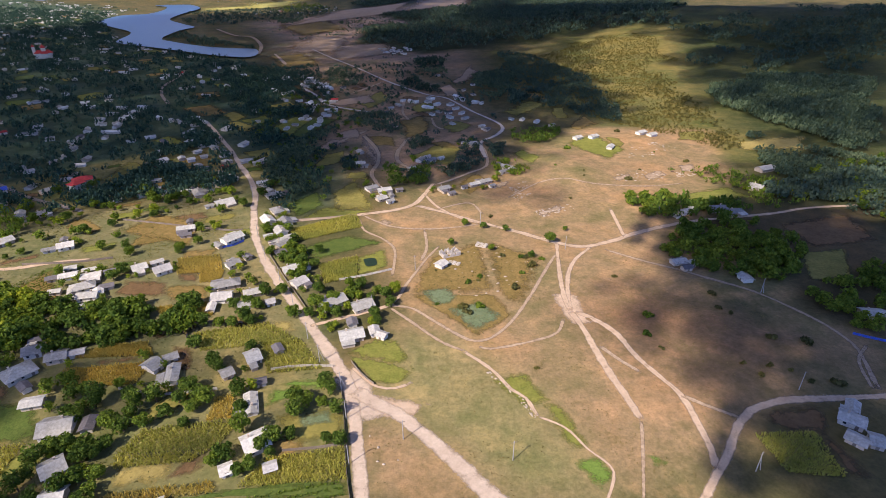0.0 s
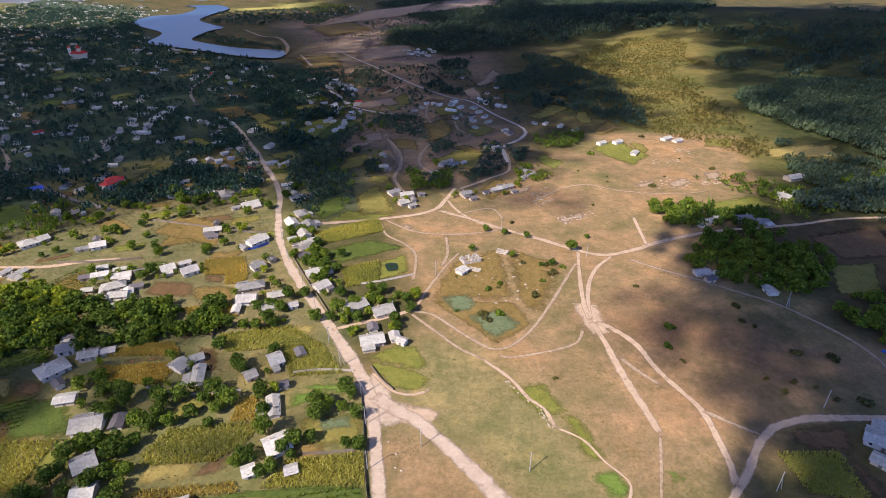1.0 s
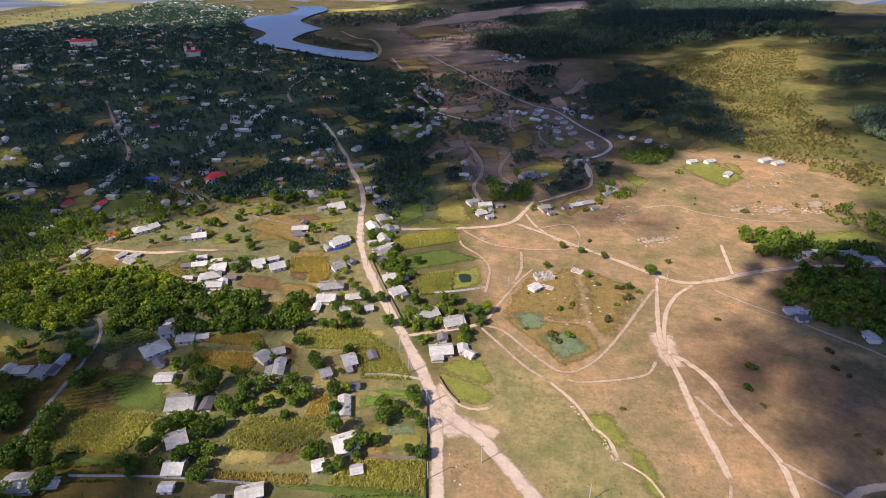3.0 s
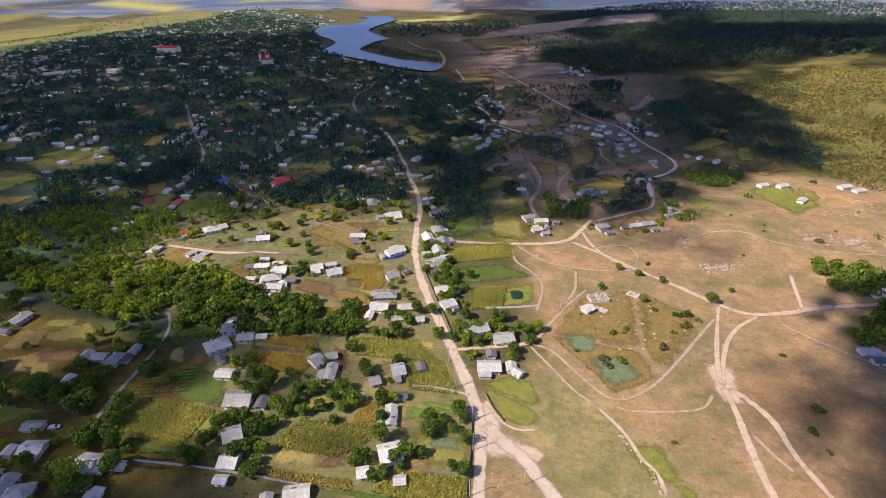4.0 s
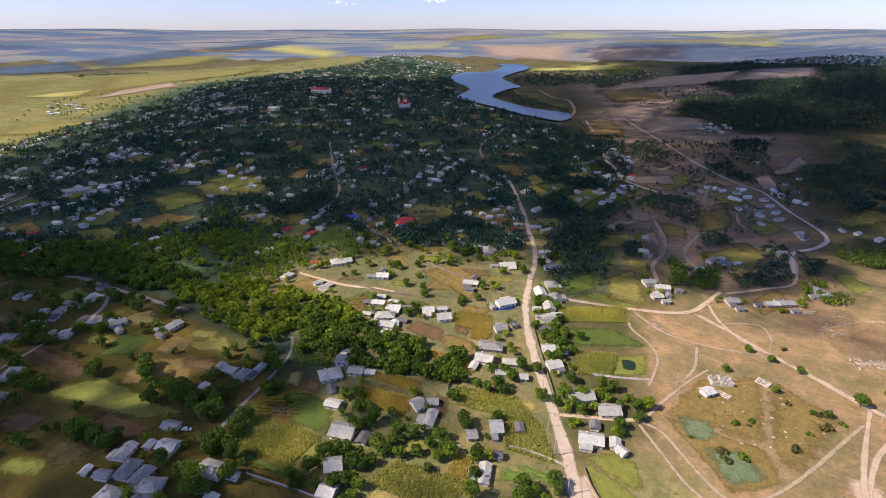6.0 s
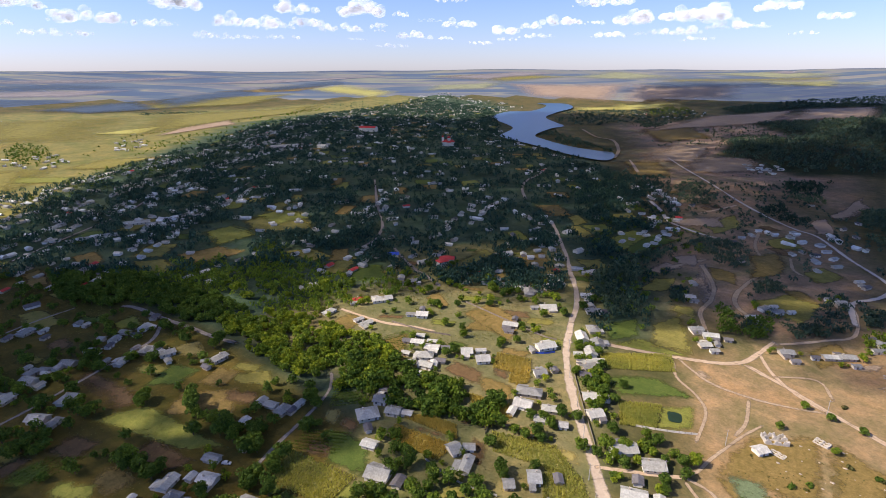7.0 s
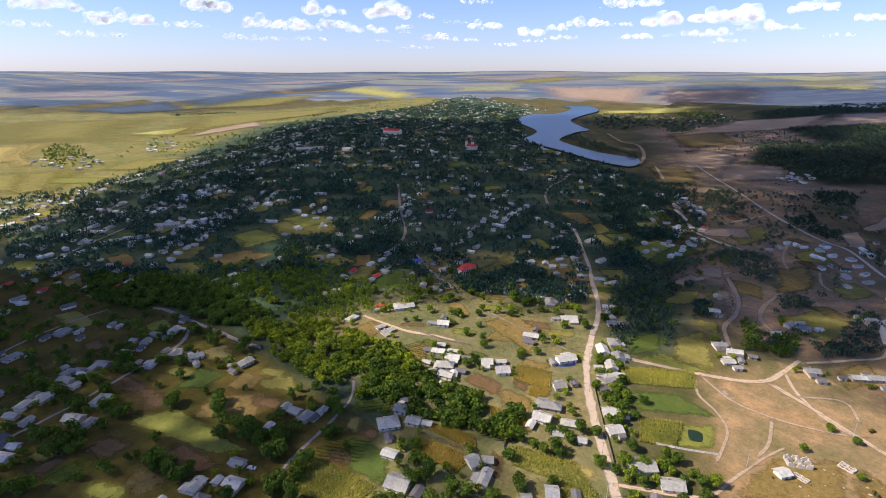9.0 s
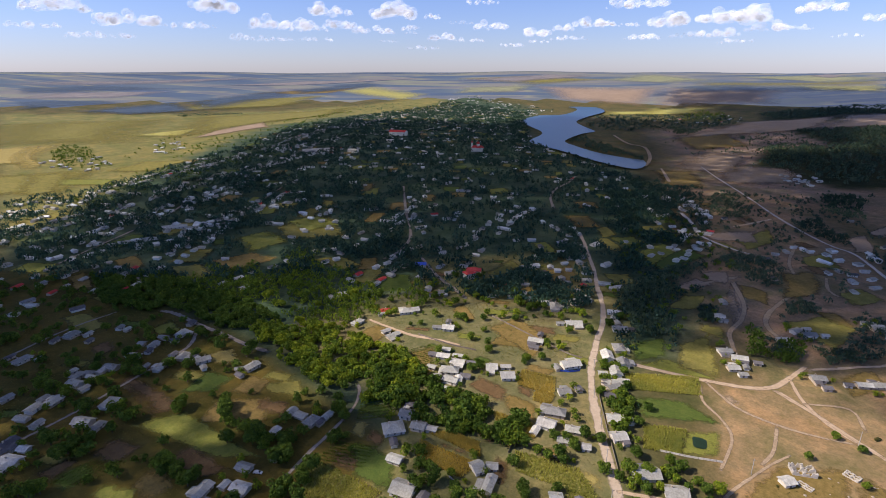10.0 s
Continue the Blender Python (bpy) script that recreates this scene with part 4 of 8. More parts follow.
field([(193.2, 254.3), (220.4, 256.3), (204.8, 227.7), (179.5, 223.8)], "olive", "rough olive meadow beside an orchard")
field([(198.8, 289.5), (252.4, 303.6), (243.5, 262.6), (202.5, 257.0)], "soil", "bare reddish soil slope")
field([(-469, 1593), (-346, 1773), (-232, 1467), (-330, 1307)], "brush", "dry brown grass on the bare slope")
field([(-252, 1131), (-112, 1153), (-70, 990), (-174, 953)], "tan", "bare eroded ground on the slope")
field([(-317, 1000), (-245, 1027), (-183, 883), (-254, 867)], "brush", "dry brown grass below the dam")
field([(148.8, 376.3), (166.5, 389.7), (168.4, 376.1), (149.7, 363.5)], "faint", "bare pale limestone scar on dry ground", lift=0.1)
field([(183.7, 397.9), (198.2, 403.5), (194, 387), (181.2, 382.7)], "faint", "bare pale limestone scar on dry ground", lift=0.1)
field([(124.3, 370.2), (139.5, 381.6), (139.4, 367.6), (125.8, 360.9)], "faint", "bare pale limestone scar on dry ground", lift=0.1)
field([(59, 313.5), (77.2, 326.9), (79.2, 317.8), (61.4, 305.5)], "faint", "bare pale limestone scar on dry ground", lift=0.1)
field([(37.8, 364.9), (50.5, 371.4), (47.4, 359.9), (35, 353.8)], "faint", "bare pale limestone scar on dry ground", lift=0.1)
field([(-40.6, 297.5), (-35.8, 302.1), (-28, 294.8), (-34.5, 290.2)], "faint", "bare pale limestone scar on dry ground", lift=0.1)
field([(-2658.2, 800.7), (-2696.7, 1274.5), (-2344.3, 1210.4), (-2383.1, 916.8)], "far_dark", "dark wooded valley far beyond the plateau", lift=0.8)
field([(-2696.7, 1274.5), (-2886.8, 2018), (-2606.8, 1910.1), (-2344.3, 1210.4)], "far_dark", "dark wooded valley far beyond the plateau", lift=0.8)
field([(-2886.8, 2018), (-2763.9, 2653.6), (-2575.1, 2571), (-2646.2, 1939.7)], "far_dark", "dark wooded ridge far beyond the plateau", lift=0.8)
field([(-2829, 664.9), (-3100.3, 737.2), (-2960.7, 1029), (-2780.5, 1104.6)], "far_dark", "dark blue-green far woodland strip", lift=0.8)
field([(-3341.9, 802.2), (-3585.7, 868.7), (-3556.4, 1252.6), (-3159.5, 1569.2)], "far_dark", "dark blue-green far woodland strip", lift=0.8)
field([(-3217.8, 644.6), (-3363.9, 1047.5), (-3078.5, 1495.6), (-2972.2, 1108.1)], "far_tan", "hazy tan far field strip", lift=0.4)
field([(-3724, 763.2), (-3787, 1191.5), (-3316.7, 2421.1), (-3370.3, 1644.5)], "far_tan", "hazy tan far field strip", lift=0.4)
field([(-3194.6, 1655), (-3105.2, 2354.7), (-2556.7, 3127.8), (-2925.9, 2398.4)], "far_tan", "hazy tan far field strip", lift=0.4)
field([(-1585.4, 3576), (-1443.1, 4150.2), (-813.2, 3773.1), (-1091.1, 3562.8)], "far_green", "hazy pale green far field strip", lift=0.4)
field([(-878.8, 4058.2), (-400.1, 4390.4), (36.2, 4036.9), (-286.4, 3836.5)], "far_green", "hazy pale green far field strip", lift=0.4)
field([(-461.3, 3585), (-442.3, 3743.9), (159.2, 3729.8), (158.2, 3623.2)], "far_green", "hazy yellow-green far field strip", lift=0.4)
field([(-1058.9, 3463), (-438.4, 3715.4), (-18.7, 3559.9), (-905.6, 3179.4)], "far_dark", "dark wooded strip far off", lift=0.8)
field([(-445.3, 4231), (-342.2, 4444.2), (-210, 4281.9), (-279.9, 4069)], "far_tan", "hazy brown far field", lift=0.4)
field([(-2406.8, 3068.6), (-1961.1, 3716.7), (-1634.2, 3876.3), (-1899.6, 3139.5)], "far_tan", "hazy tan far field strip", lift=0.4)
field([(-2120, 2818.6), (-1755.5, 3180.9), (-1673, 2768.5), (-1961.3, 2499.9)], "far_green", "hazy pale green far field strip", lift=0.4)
field([(-447.5, 1422.5), (-377.4, 2190), (-122, 2681.3), (-155.6, 2021.4)], "tan", "bare pinkish hillside between woods", lift=0.15)
field([(-155.6, 2021.4), (-122, 2681.3), (141.7, 2846.1), (128, 2412.8)], "tan", "bare pinkish hillside between woods", lift=0.15)
field([(-282.4, 1012.6), (-300.7, 1328.4), (-203.5, 1303.2), (-169.8, 1062)], "tan", "bare brown slope below the dam", lift=0.15)
field([(-839.1, 2325.5), (-897.2, 2709.3), (-615.1, 2819.3), (-653.4, 2495.9)], "yellow", "sunlit dry meadow above the lake", lift=0.15)
field([(-1213.3, 261.5), (-1623.4, 363.2), (-1593.8, 404.3), (-1256.8, 318.1)], "ripe", "orange stubble field on the plateau", lift=0.15)
field([(-957.7, 198.3), (-1183.9, 254.1), (-1116.6, 327.1), (-945.6, 256.8)], "olive", "striped olive field on the plateau", lift=0.15)
field([(-1031.1, 245.1), (-1093.9, 278.1), (-991.2, 352.6), (-932.8, 313.8)], "lawn", "green crop strip on the plateau", lift=0.15)
field([(-1446.1, 696.3), (-1590.5, 855.7), (-1749.6, 1137.5), (-1543.9, 1021.7)], "tan", "bare tan strip by the village edge", lift=0.15)
field([(-1092.7, 363.7), (-1153.1, 457.5), (-1082.8, 537.3), (-1011.3, 416.5)], "olive", "olive meadow between farms", lift=0.15)
field([(-1648.6, 623.5), (-1660, 720.2), (-1709.4, 883.8), (-1493.9, 704.8)], "yellow", "pale yellow stubble strip", lift=0.15)
field([(34.1, 144.5), (41.9, 142.7), (48.4, 122.3), (40.1, 122.1)], "lawn", "green damp grass along a footpath", lift=0.04)
field([(17.6, 155.2), (31.2, 161.8), (39.1, 144), (28.6, 141)], "lawn", "greenish grass between tracks", lift=0.04)
# far fields on the plateau and round the lake
field([(-1683, 281), (-2410, 450), (-2165, 1055), (-1438, 575)], "olive", "wide olive stubble field on the plateau")
field([(-2165, 1055), (-2032, 1876), (-1889, 1607), (-1460, 599)], "olive", "wide olive stubble field on the plateau")
field([(-1318, 211), (-1620, 269), (-1594, 463), (-1286, 309)], "ripe", "pale dry field on the plateau")
field([(-1017, 153), (-1218, 199), (-1116, 378), (-926, 246)], "olive", "striped olive field on the plateau")
field([(-2668.7, 2208.6), (-2594.2, 2526.6), (-2059, 2452.3), (-1968.2, 2114.4)], "yellow", "bright yellow crop field far off")
field([(-1782, 3104), (-1061, 3482), (-924, 2722), (-1320, 2662)], "tan", "bare tan hillside above the lake")
field([(-1071, 3411), (-425, 3574), (-392, 3020), (-902, 2737)], "tan", "bare brown hillside")
field([(-1005, 2434), (-659, 2799), (-656, 2599), (-914, 2158)], "yellow", "dry yellow meadow by the lake")

# ---- houses ----
HOMES = []       # centre and reach of every building


def roof_mesh(L, W, h, rise, hip, over=0.65, thick=0.14):
    x, y, r = L / 2 + over, W / 2 + over, (W / 2 if hip else 0)
    r = min(r, L / 2 - 0.3)
    e = h - 0.25
    top = [(-x, -y, e), (x, -y, e), (x, y, e), (-x, y, e), (-x + (r + over if hip else 0), 0, h + rise), (x - (r + over if hip else 0), 0, h + rise)]
    low = [(a, b, c - thick) for a, b, c in top]
    f = [(0, 1, 5, 4), (2, 3, 4, 5), (1, 2, 5), (3, 0, 4)] if hip else [(0, 1, 5, 4), (2, 3, 4, 5)]
    g = [tuple(i + 6 for i in q[::-1]) for q in f]
    rim = [(0, 1), (1, 2), (2, 3), (3, 0)] if hip else [(0, 1), (2, 3), (1, 5), (5, 2), (3, 4), (4, 0)]
    f = f + g + [(b, a, a + 6, b + 6) for a, b in rim]
    return top + low, f


def wall_mesh(L, W, h, rise, hip):
    x, y = L / 2, W / 2
    v = [(-x, -y, -0.6), (x, -y, -0.6), (x, y, -0.6), (-x, y, -0.6), (-x, -y, h - 0.2), (x, -y, h - 0.2), (x, y, h - 0.2), (-x, y, h - 0.2)]
    f = [(0, 1, 5, 4), (2, 3, 7, 6), (0, 3, 2, 1)]
    if hip:
        f += [(1, 2, 6, 5), (3, 0, 4, 7), (4, 5, 6, 7)]
    else:
        v += [(x, 0, h + rise - 0.25), (-x, 0, h + rise - 0.25)]
        f += [(1, 2, 6, 8, 5), (3, 0, 4, 9, 7), (4, 5, 8, 9), (6, 7, 9, 8)]
    return v, f


PANE = Build().box(-0.45, -0.03, -0.6, 0.45, 0.03, 0.6).mesh("window", M["pane"])
FRAME = Build().box(-0.56, -0.05, -0.70, 0.56, 0.01, -0.6).box(-0.56, -0.05, 0.6, 0.56, 0.01, 0.70).box(-0.56, -0.05, -0.6, -0.45, 0.01, 0.6).box(0.45, -0.05, -0.6, 0.56, 0.01, 0.6).mesh("frame", M["plaster"])
DOOR = Build().box(-0.5, -0.04, 0, 0.5, 0.04, 2.0).mesh("door", M["timber"])
STACK = Build().box(-0.3, -0.3, -0.9, 0.3, 0.3, 0.75).box(-0.38, -0.38, 0.75, 0.38, 0.38, 0.9).mesh("chimney", M["ochre"])
ROOFS = {0: "slate", 1: "slate", 2: "pale_roof", 3: "red_roof", 4: "slate", 5: "dark_roof", 6: "red_roof"}
LOOK = {0: "low village house with grey slate gable roof", 1: "village house with grey hipped slate roof", 2: "small house with pale sheet roof", 3: "two-storey house with red hipped roof",
        4: "grey-roofed house behind a blue fence", 5: "long shed with dark roof", 6: "small house with red sheet roof"}


def house(x, y, ang, L, W, kind, rng, near=True):
    h = 6.0 if kind == 3 else (2.0 if W < 5.6 else 2.3) + rng.uniform(-0.1, 0.3)
    L, W = L * 0.92, W * 0.86
    hip = kind in (1, 3) or (kind == 0 and L > 9 and rng.random() < 0.45)
    rise = W * (0.22 if W > 6 else 0.16) + rng.uniform(0, 0.3)
    kindname = "house" if L * W > 34 else "shed"
    lab = LOOK[kind] if kindname == "house" else {0: "low grey-roofed farm shed", 1: "low grey-roofed farm shed", 2: "small pale sheet-roofed farm shed", 4: "grey shed with a blue front", 5: "low dark-roofed farm shed", 6: "small red-roofed farm shed", 3: "small red-roofed farm shed"}[kind]
    top = new(kindname)
    top.matrix_world = pose(x, y, float(ground_z(x, y)), 0, 0, ang)
    tagged(top, lab, kindname, group="village houses")
    wall = ("ochre" if rng.random() < 0.5 and kind not in (2, 3) else "plaster")
    v, f = wall_mesh(L, W, h, rise, hip)
    part("wall", mesh_of("wall", v, f, M[wall]), top)
    v, f = roof_mesh(L, W, h, rise, hip)
    roof = part("roof", mesh_of("roof", v, f, M[ROOFS[kind]]), top)
    HOMES.append((x, y, max(L, W) * 0.5 + 1.0))
    if not near:
        return top
    if kindname == "house" and rng.random() < 0.6:
        # lean-to built against the long side
        aw, al, side = rng.uniform(2.6, 3.8), L * rng.uniform(0.4, 0.75), rng.choice([-1, 1])
        ax = rng.choice([-1, 1]) * (L - al) / 2
        y0, y1 = side * (W / 2 + 0.02), side * (W / 2 + aw)
        part("annex", Build().box(ax - al / 2, min(y0, y1), -0.5, ax + al / 2, max(y0, y1), h - 0.75).mesh("annex", M["ochre"]), top, "low lean-to annex")
        z0, z1, t_ = h - 0.15, h - 0.85, 0.1
        q = [(ax - al / 2 - 0.3, side * (W / 2 + 0.66), z0), (ax + al / 2 + 0.3, side * (W / 2 + 0.66), z0), (ax + al / 2 + 0.3, side * (W / 2 + aw + 0.4), z1), (ax - al / 2 - 0.3, side * (W / 2 + aw + 0.4), z1)]
        part("annex_roof", Build().add(q + [(a, b_, c + t_) for a, b_, c in q], [(0, 1, 2, 3), (7, 6, 5, 4), (0, 4, 5, 1), (1, 5, 6, 2), (2, 6, 7, 3), (3, 7, 4, 0)]).mesh("annex_roof", M[str(rng.choice(["slate", "pale_roof", "dark_roof"]))]), top)
    if kindname == "house":
        c = part("chimney", STACK, roof)
        c.matrix_basis = pose(L * 0.2 * rng.choice([-1, 1]), W * 0.12, h + rise * 0.85)
        for side in (-1, 1):
            nwin = 3 if L > 9 else 2
            for k in range(nwin):
                px_ = (k - (nwin - 1) / 2) * L / nwin
                for lev in ((1.6, 4.4) if kind == 3 else (1.5,)):
                    if side == -1 and k == nwin - 1 and lev < 3:
                        d = part("door", DOOR, top)
                        d.matrix_basis = pose(px_, side * (W / 2 + 0.03), 0.1)
                        continue
                    w = part("window", PANE, top)
                    w.matrix_basis = pose(px_, side * (W / 2 + 0.02), lev, 0, 0, 0 if side == -1 else 180)
                    fr = part("frame", FRAME, w)
    else:
        d = part("door", DOOR, top)
        d.matrix_basis = pose(0, -(W / 2 + 0.03), 0.05)
    return top


home_rng = np.random.default_rng(5)
LANE_HOUSES = [(-38.8, 182.2, 17, 10.2, 7.6, 0), (-26.1, 182.4, -28, 4.3, 3.7, 2), (-51.7, 207.6, 40, 12.7, 8.3, 0), (-37.4, 204.8, 30, 10.0, 8.3, 0), (-61.4, 124.1, 33, 8.0, 9.2, 2), (-67.3, 113.8, 29, 3.5, 4.6, 2), (-53.9, 114.5, 22, 3.5, 3.7, 2), (-75.9, 167.6, 33, 5.3, 8.3, 0), (-82.8, 158.1, 37, 4.2, 5.5, 0), (-68.5, 141.8, -71, 10.9, 4.6, 0), (-113.2, 162.5, 64, 5.1, 8.3, 0)]
WEST_YARDS = [(-103.2, 157.5, 107, 10.9, 4.6, 0), (-108.4, 167.5, 33, 5.0, 4.6, 0), (-131.1, 132.2, 15, 10.5, 10.1, 0), (-121.9, 115.3, 42, 6.6, 8.3, 0), (-115.0, 104.7, 13, 6.3, 7.4, 0), (-163.5, 159.5, 53, 10.9, 10.1, 0), (-165.9, 172.1, 23, 6.8, 7.4, 0), (-154.0, 168.3, 20, 7.4, 6.4, 0), (-147.2, 143.6, 14, 7.1, 5.5, 0)]
MIDDLE_YARDS = [(-156.3, 238.6, 37, 6.8, 7.4, 0), (-143.6, 236.3, 41, 8.1, 8.3, 2), (-103.7, 211.1, 10, 9.3, 8.3, 2), (-106.1, 222.4, 22, 13.7, 7.4, 0), (-90.2, 215.9, 23, 9.8, 5.5, 0), (-90.8, 205.4, 25, 6.9, 5.5, 0), (-80.3, 207.7, 23, 3.8, 4.6, 2), (-120.5, 272.7, 52, 12.0, 8.3, 4), (-152.2, 285.9, 18, 10.2, 6.4, 0), (-109.9, 243.1, 46, 6.9, 6.4, 0)]
ROAD_HOUSES = [(-77.9, 237.6, 32, 8.9, 7.4, 0), (-71.0, 224.9, 47, 7.4, 7.4, 2), (-90.4, 266.3, 60, 8.7, 5.5, 0), (-88.8, 257.2, 27, 5.8, 4.6, 5), (-254.4, 310.4, 57, 8.2, 6.4, 0), (-277.2, 350.7, 64, 9.6, 6.4, 0), (-209.7, 263.7, 28, 8.0, 7.4, 2), (-249.4, 272.6, 57, 5.6, 7.4, 4), (-259.0, 362.9, 32, 13.3, 9.2, 3), (-144.1, 326.0, 38, 11.8, 7.4, 0), (-168.6, 343.9, -57, 14.5, 7.4, 0)]
SLOPE_HOUSES = [(-148.8, 693.8, -60, 10.4, 7.2, 5), (-128.1, 710.6, 35, 10.7, 6.4, 5), (-138.8, 550.8, 60, 10.4, 7.7, 0), (-167, 633, 30, 11, 7.7, 0), (-56.6, 594.6, 20, 9.1, 7.9, 0), (-61.3, 572.6, 20, 9.7, 6.1, 5), (-46.5, 516.5, -55, 11.4, 7.8, 5), (-49, 610.2, -55, 11.4, 7.2, 0), (-5.9, 788.4, 30, 10.5, 6.5, 0), (26.8, 681.3, 60, 10.2, 7.3, 5), (37.7, 654.1, -60, 9.9, 7.2, 5), (6.7, 569.7, 20, 11.9, 8, 5), (20.6, 566.4, 60, 11.3, 7.4, 0), (10.4, 521.7, -60, 8.9, 7.3, 0), (38.1, 511.5, 35, 9, 7, 0)]
SLOPE_HOUSES += [(42.6, 500.5, 60, 12.5, 6.2, 5), (20.8, 457, 20, 10.1, 6.3, 0), (26.2, 454.1, 35, 10.2, 6.8, 0), (-108.5, 1034.7, 20, 8.7, 7.2, 0), (-85, 1002.1, 20, 10, 7.2, 5), (-69.5, 437.7, -60, 9.4, 6.1, 0), (-65.2, 406, 20, 8.8, 7.2, 2), (-157.3, 412.6, 20, 12.3, 7.9, 0), (-146.8, 407.8, 35, 10.9, 6.3, 0), (-128.3, 361.6, 20, 12.4, 6.7, 2), (-114.8, 337.6, 35, 12.3, 7.8, 0), (-104.9, 311.2, -55, 10, 7.7, 0), (-106.9, 297, -55, 11.1, 7.2, 2), (-95.5, 294.3, -60, 8.9, 7.9, 4), (-95.3, 282, -60, 9.6, 7.3, 0)]
SLOPE_HOUSES += [(-91.1, 269.3, 60, 9.5, 6.6, 0), (-50.1, 351.2, 35, 10.6, 7.1, 0), (-40.6, 347.2, 20, 11.7, 8, 0), (-41, 331.7, 35, 8.6, 7.2, 0), (-17.6, 414.2, 60, 9, 7.3, 0), (-9.7, 413.7, 35, 10.4, 7.4, 0), (-22.4, 394.1, 35, 10.9, 6.6, 2), (70.2, 539.1, -55, 8.6, 6.1, 0), (80.4, 536.2, 60, 8.6, 6.7, 0), (93.9, 527.4, 60, 10.3, 7.2, 2), (106, 513.5, 35, 9.2, 6.4, 0), (27.5, 451.6, 35, 11.9, 6.5, 0), (40.6, 719.9, -55, 8.9, 7.6, 5), (48.3, 391.9, -60, 11.2, 6.3, 2), (51.9, 388.1, -60, 9.4, 7.6, 2)]
SLOPE_HOUSES += [(134.6, 466.4, 30, 9.8, 7.4, 0), (142.2, 438.8, 60, 11.3, 6.2, 0), (179.6, 474.7, 35, 12.3, 7.3, 0), (188.2, 470.8, 30, 10.3, 7.7, 0), (120.6, 466.4, 30, 8.8, 7.5, 0), (30.6, 366.2, 30, 12, 6.9, 0), (23.1, 361.3, 30, 11.6, 6.1, 0), (0.8, 352.2, 30, 9.8, 7.7, 0), (40.3, 503.3, -60, 9.2, 6.6, 0), (124.1, 245.2, 15, 8.3, 5.5, 2), (130.5, 243.1, 16, 3.8, 4.6, 2), (150.3, 227.3, -85, 6.6, 5.5, 2), (173.4, 309.1, 6, 11.6, 8.3, 0)]
EAST_HOUSES = [(181.8, 304.2, 18, 9.7, 6.4, 0), (243.7, 383.7, 22, 14.5, 8.3, 0), (217.9, 346.7, -50, 9.0, 7.4, 0), (137.8, 132.0, -38, 7.6, 6.4, 0), (133.9, 123.7, -47, 5.8, 5.5, 0), (139.7, 123.0, -25, 3.9, 6.4, 0), (190.4, 195.4, -7, 10.0, 6.4, 4), (152.0, 306.2, 22, 7.7, 5.5, 2), (137.5, 310.9, 25, 7.0, 5.5, 2), (-0.9, 242.5, 50, 5.5, 5.5, 2)]
NORTH_WEST = [(-272.8, 147.3, 95, 11.6, 7.4, 0), (-276.2, 140.7, 59, 4.2, 3.7, 0), (-453.6, 111.6, 87, 14.5, 8.3, 5), (-501.6, 92.3, 102, 14.2, 7.4, 0)]
WEST_ROWS = [(-546.5, 96.4, 125, 14.5, 6.4, 6)]
LOWER_ROWS = [(-269.6, 232.1, 94, 10.1, 6.4, 0), (-268.0, 257.0, 55, 12.2, 7.4, 6), (-253.8, 267.0, 50, 14.5, 10.1, 1), (-234.4, 232.6, 77, 10.2, 5.5, 0), (-318.8, 260.0, 75, 10.2, 6.4, 0), (-258.2, 354.5, 68, 14.5, 10.1, 3)]
SOUTH_ROWS = [(-85.0, 100.3, 26, 8.4, 6.4, 0), (-303.3, 132.3, 74, 9.2, 7.4, 0)]
FAR_ROWS = [(-175.5, 459.4, 77, 14.5, 8.3, 0), (-209.9, 512.2, 76, 14.2, 8.3, 2), (-240.0, 495.6, 72, 14.2, 8.3, 0), (-159.0, 360.5, 68, 10.5, 7.4, 0), (-227.2, 415.1, 57, 14.5, 8.3, 2), (-145.1, 409.8, 64, 9.2, 7.4, 0), (-142.5, 671.1, 65, 14.5, 11.0, 2)]
SHADED_YARDS = [(-407.3, 93.5, 114, 13, 9, 0), (-407, 82.8, 122, 8, 4.8, 5), (-389.1, 97.7, 118, 7, 4.5, 5), (-392.6, 61.1, 110, 13, 8.5, 0), (-386.2, 68.2, 115, 6, 3.6, 1), (-394.2, 119, 126, 7, 5.3, 0), (-387.3, 121.1, 114, 6, 4.5, 0), (-349.9, 141.8, 121, 10, 7.7, 0), (-354, 131.3, 204, 8, 5.2, 0), (-360.5, 153.9, 118, 8, 6.3, 5), (-348.6, 122.2, 119, 9, 6.7, 0), (-343, 107.5, 206, 11, 7, 2), (-339.2, 92.9, 205, 11, 7.1, 0), (-339.7, 87.5, 120, 8, 4.9, 2), (-343.2, 81.4, 211, 8, 5.8, 1)]
SHADED_YARDS += [(-317.4, 126.9, 116, 11, 6.9, 1), (-307.7, 130, 124, 6, 4.4, 2), (-315.5, 111, 120, 10, 6.4, 2), (-335.9, 72.2, 201, 11, 7, 0), (-344.4, 76.4, 113, 9, 6.9, 1), (-325.6, 58, 115, 11, 8.5, 0), (-325.9, 49.1, 121, 9, 7.1, 0), (-299.3, 76.6, 120, 12, 7.4, 0), (-291.3, 61.6, 207, 12, 8.8, 0), (-282.4, 65, 114, 9, 5.7, 1), (-301.5, 32.2, 119, 10, 7.7, 5), (-285.9, 29.6, 207, 12, 7.7, 2), (-283.1, 24.7, 113, 10, 6.3, 2), (-320.4, 42.7, 209, 9, 5.4, 0), (-309.1, 45.8, 115, 8, 5.1, 0)]
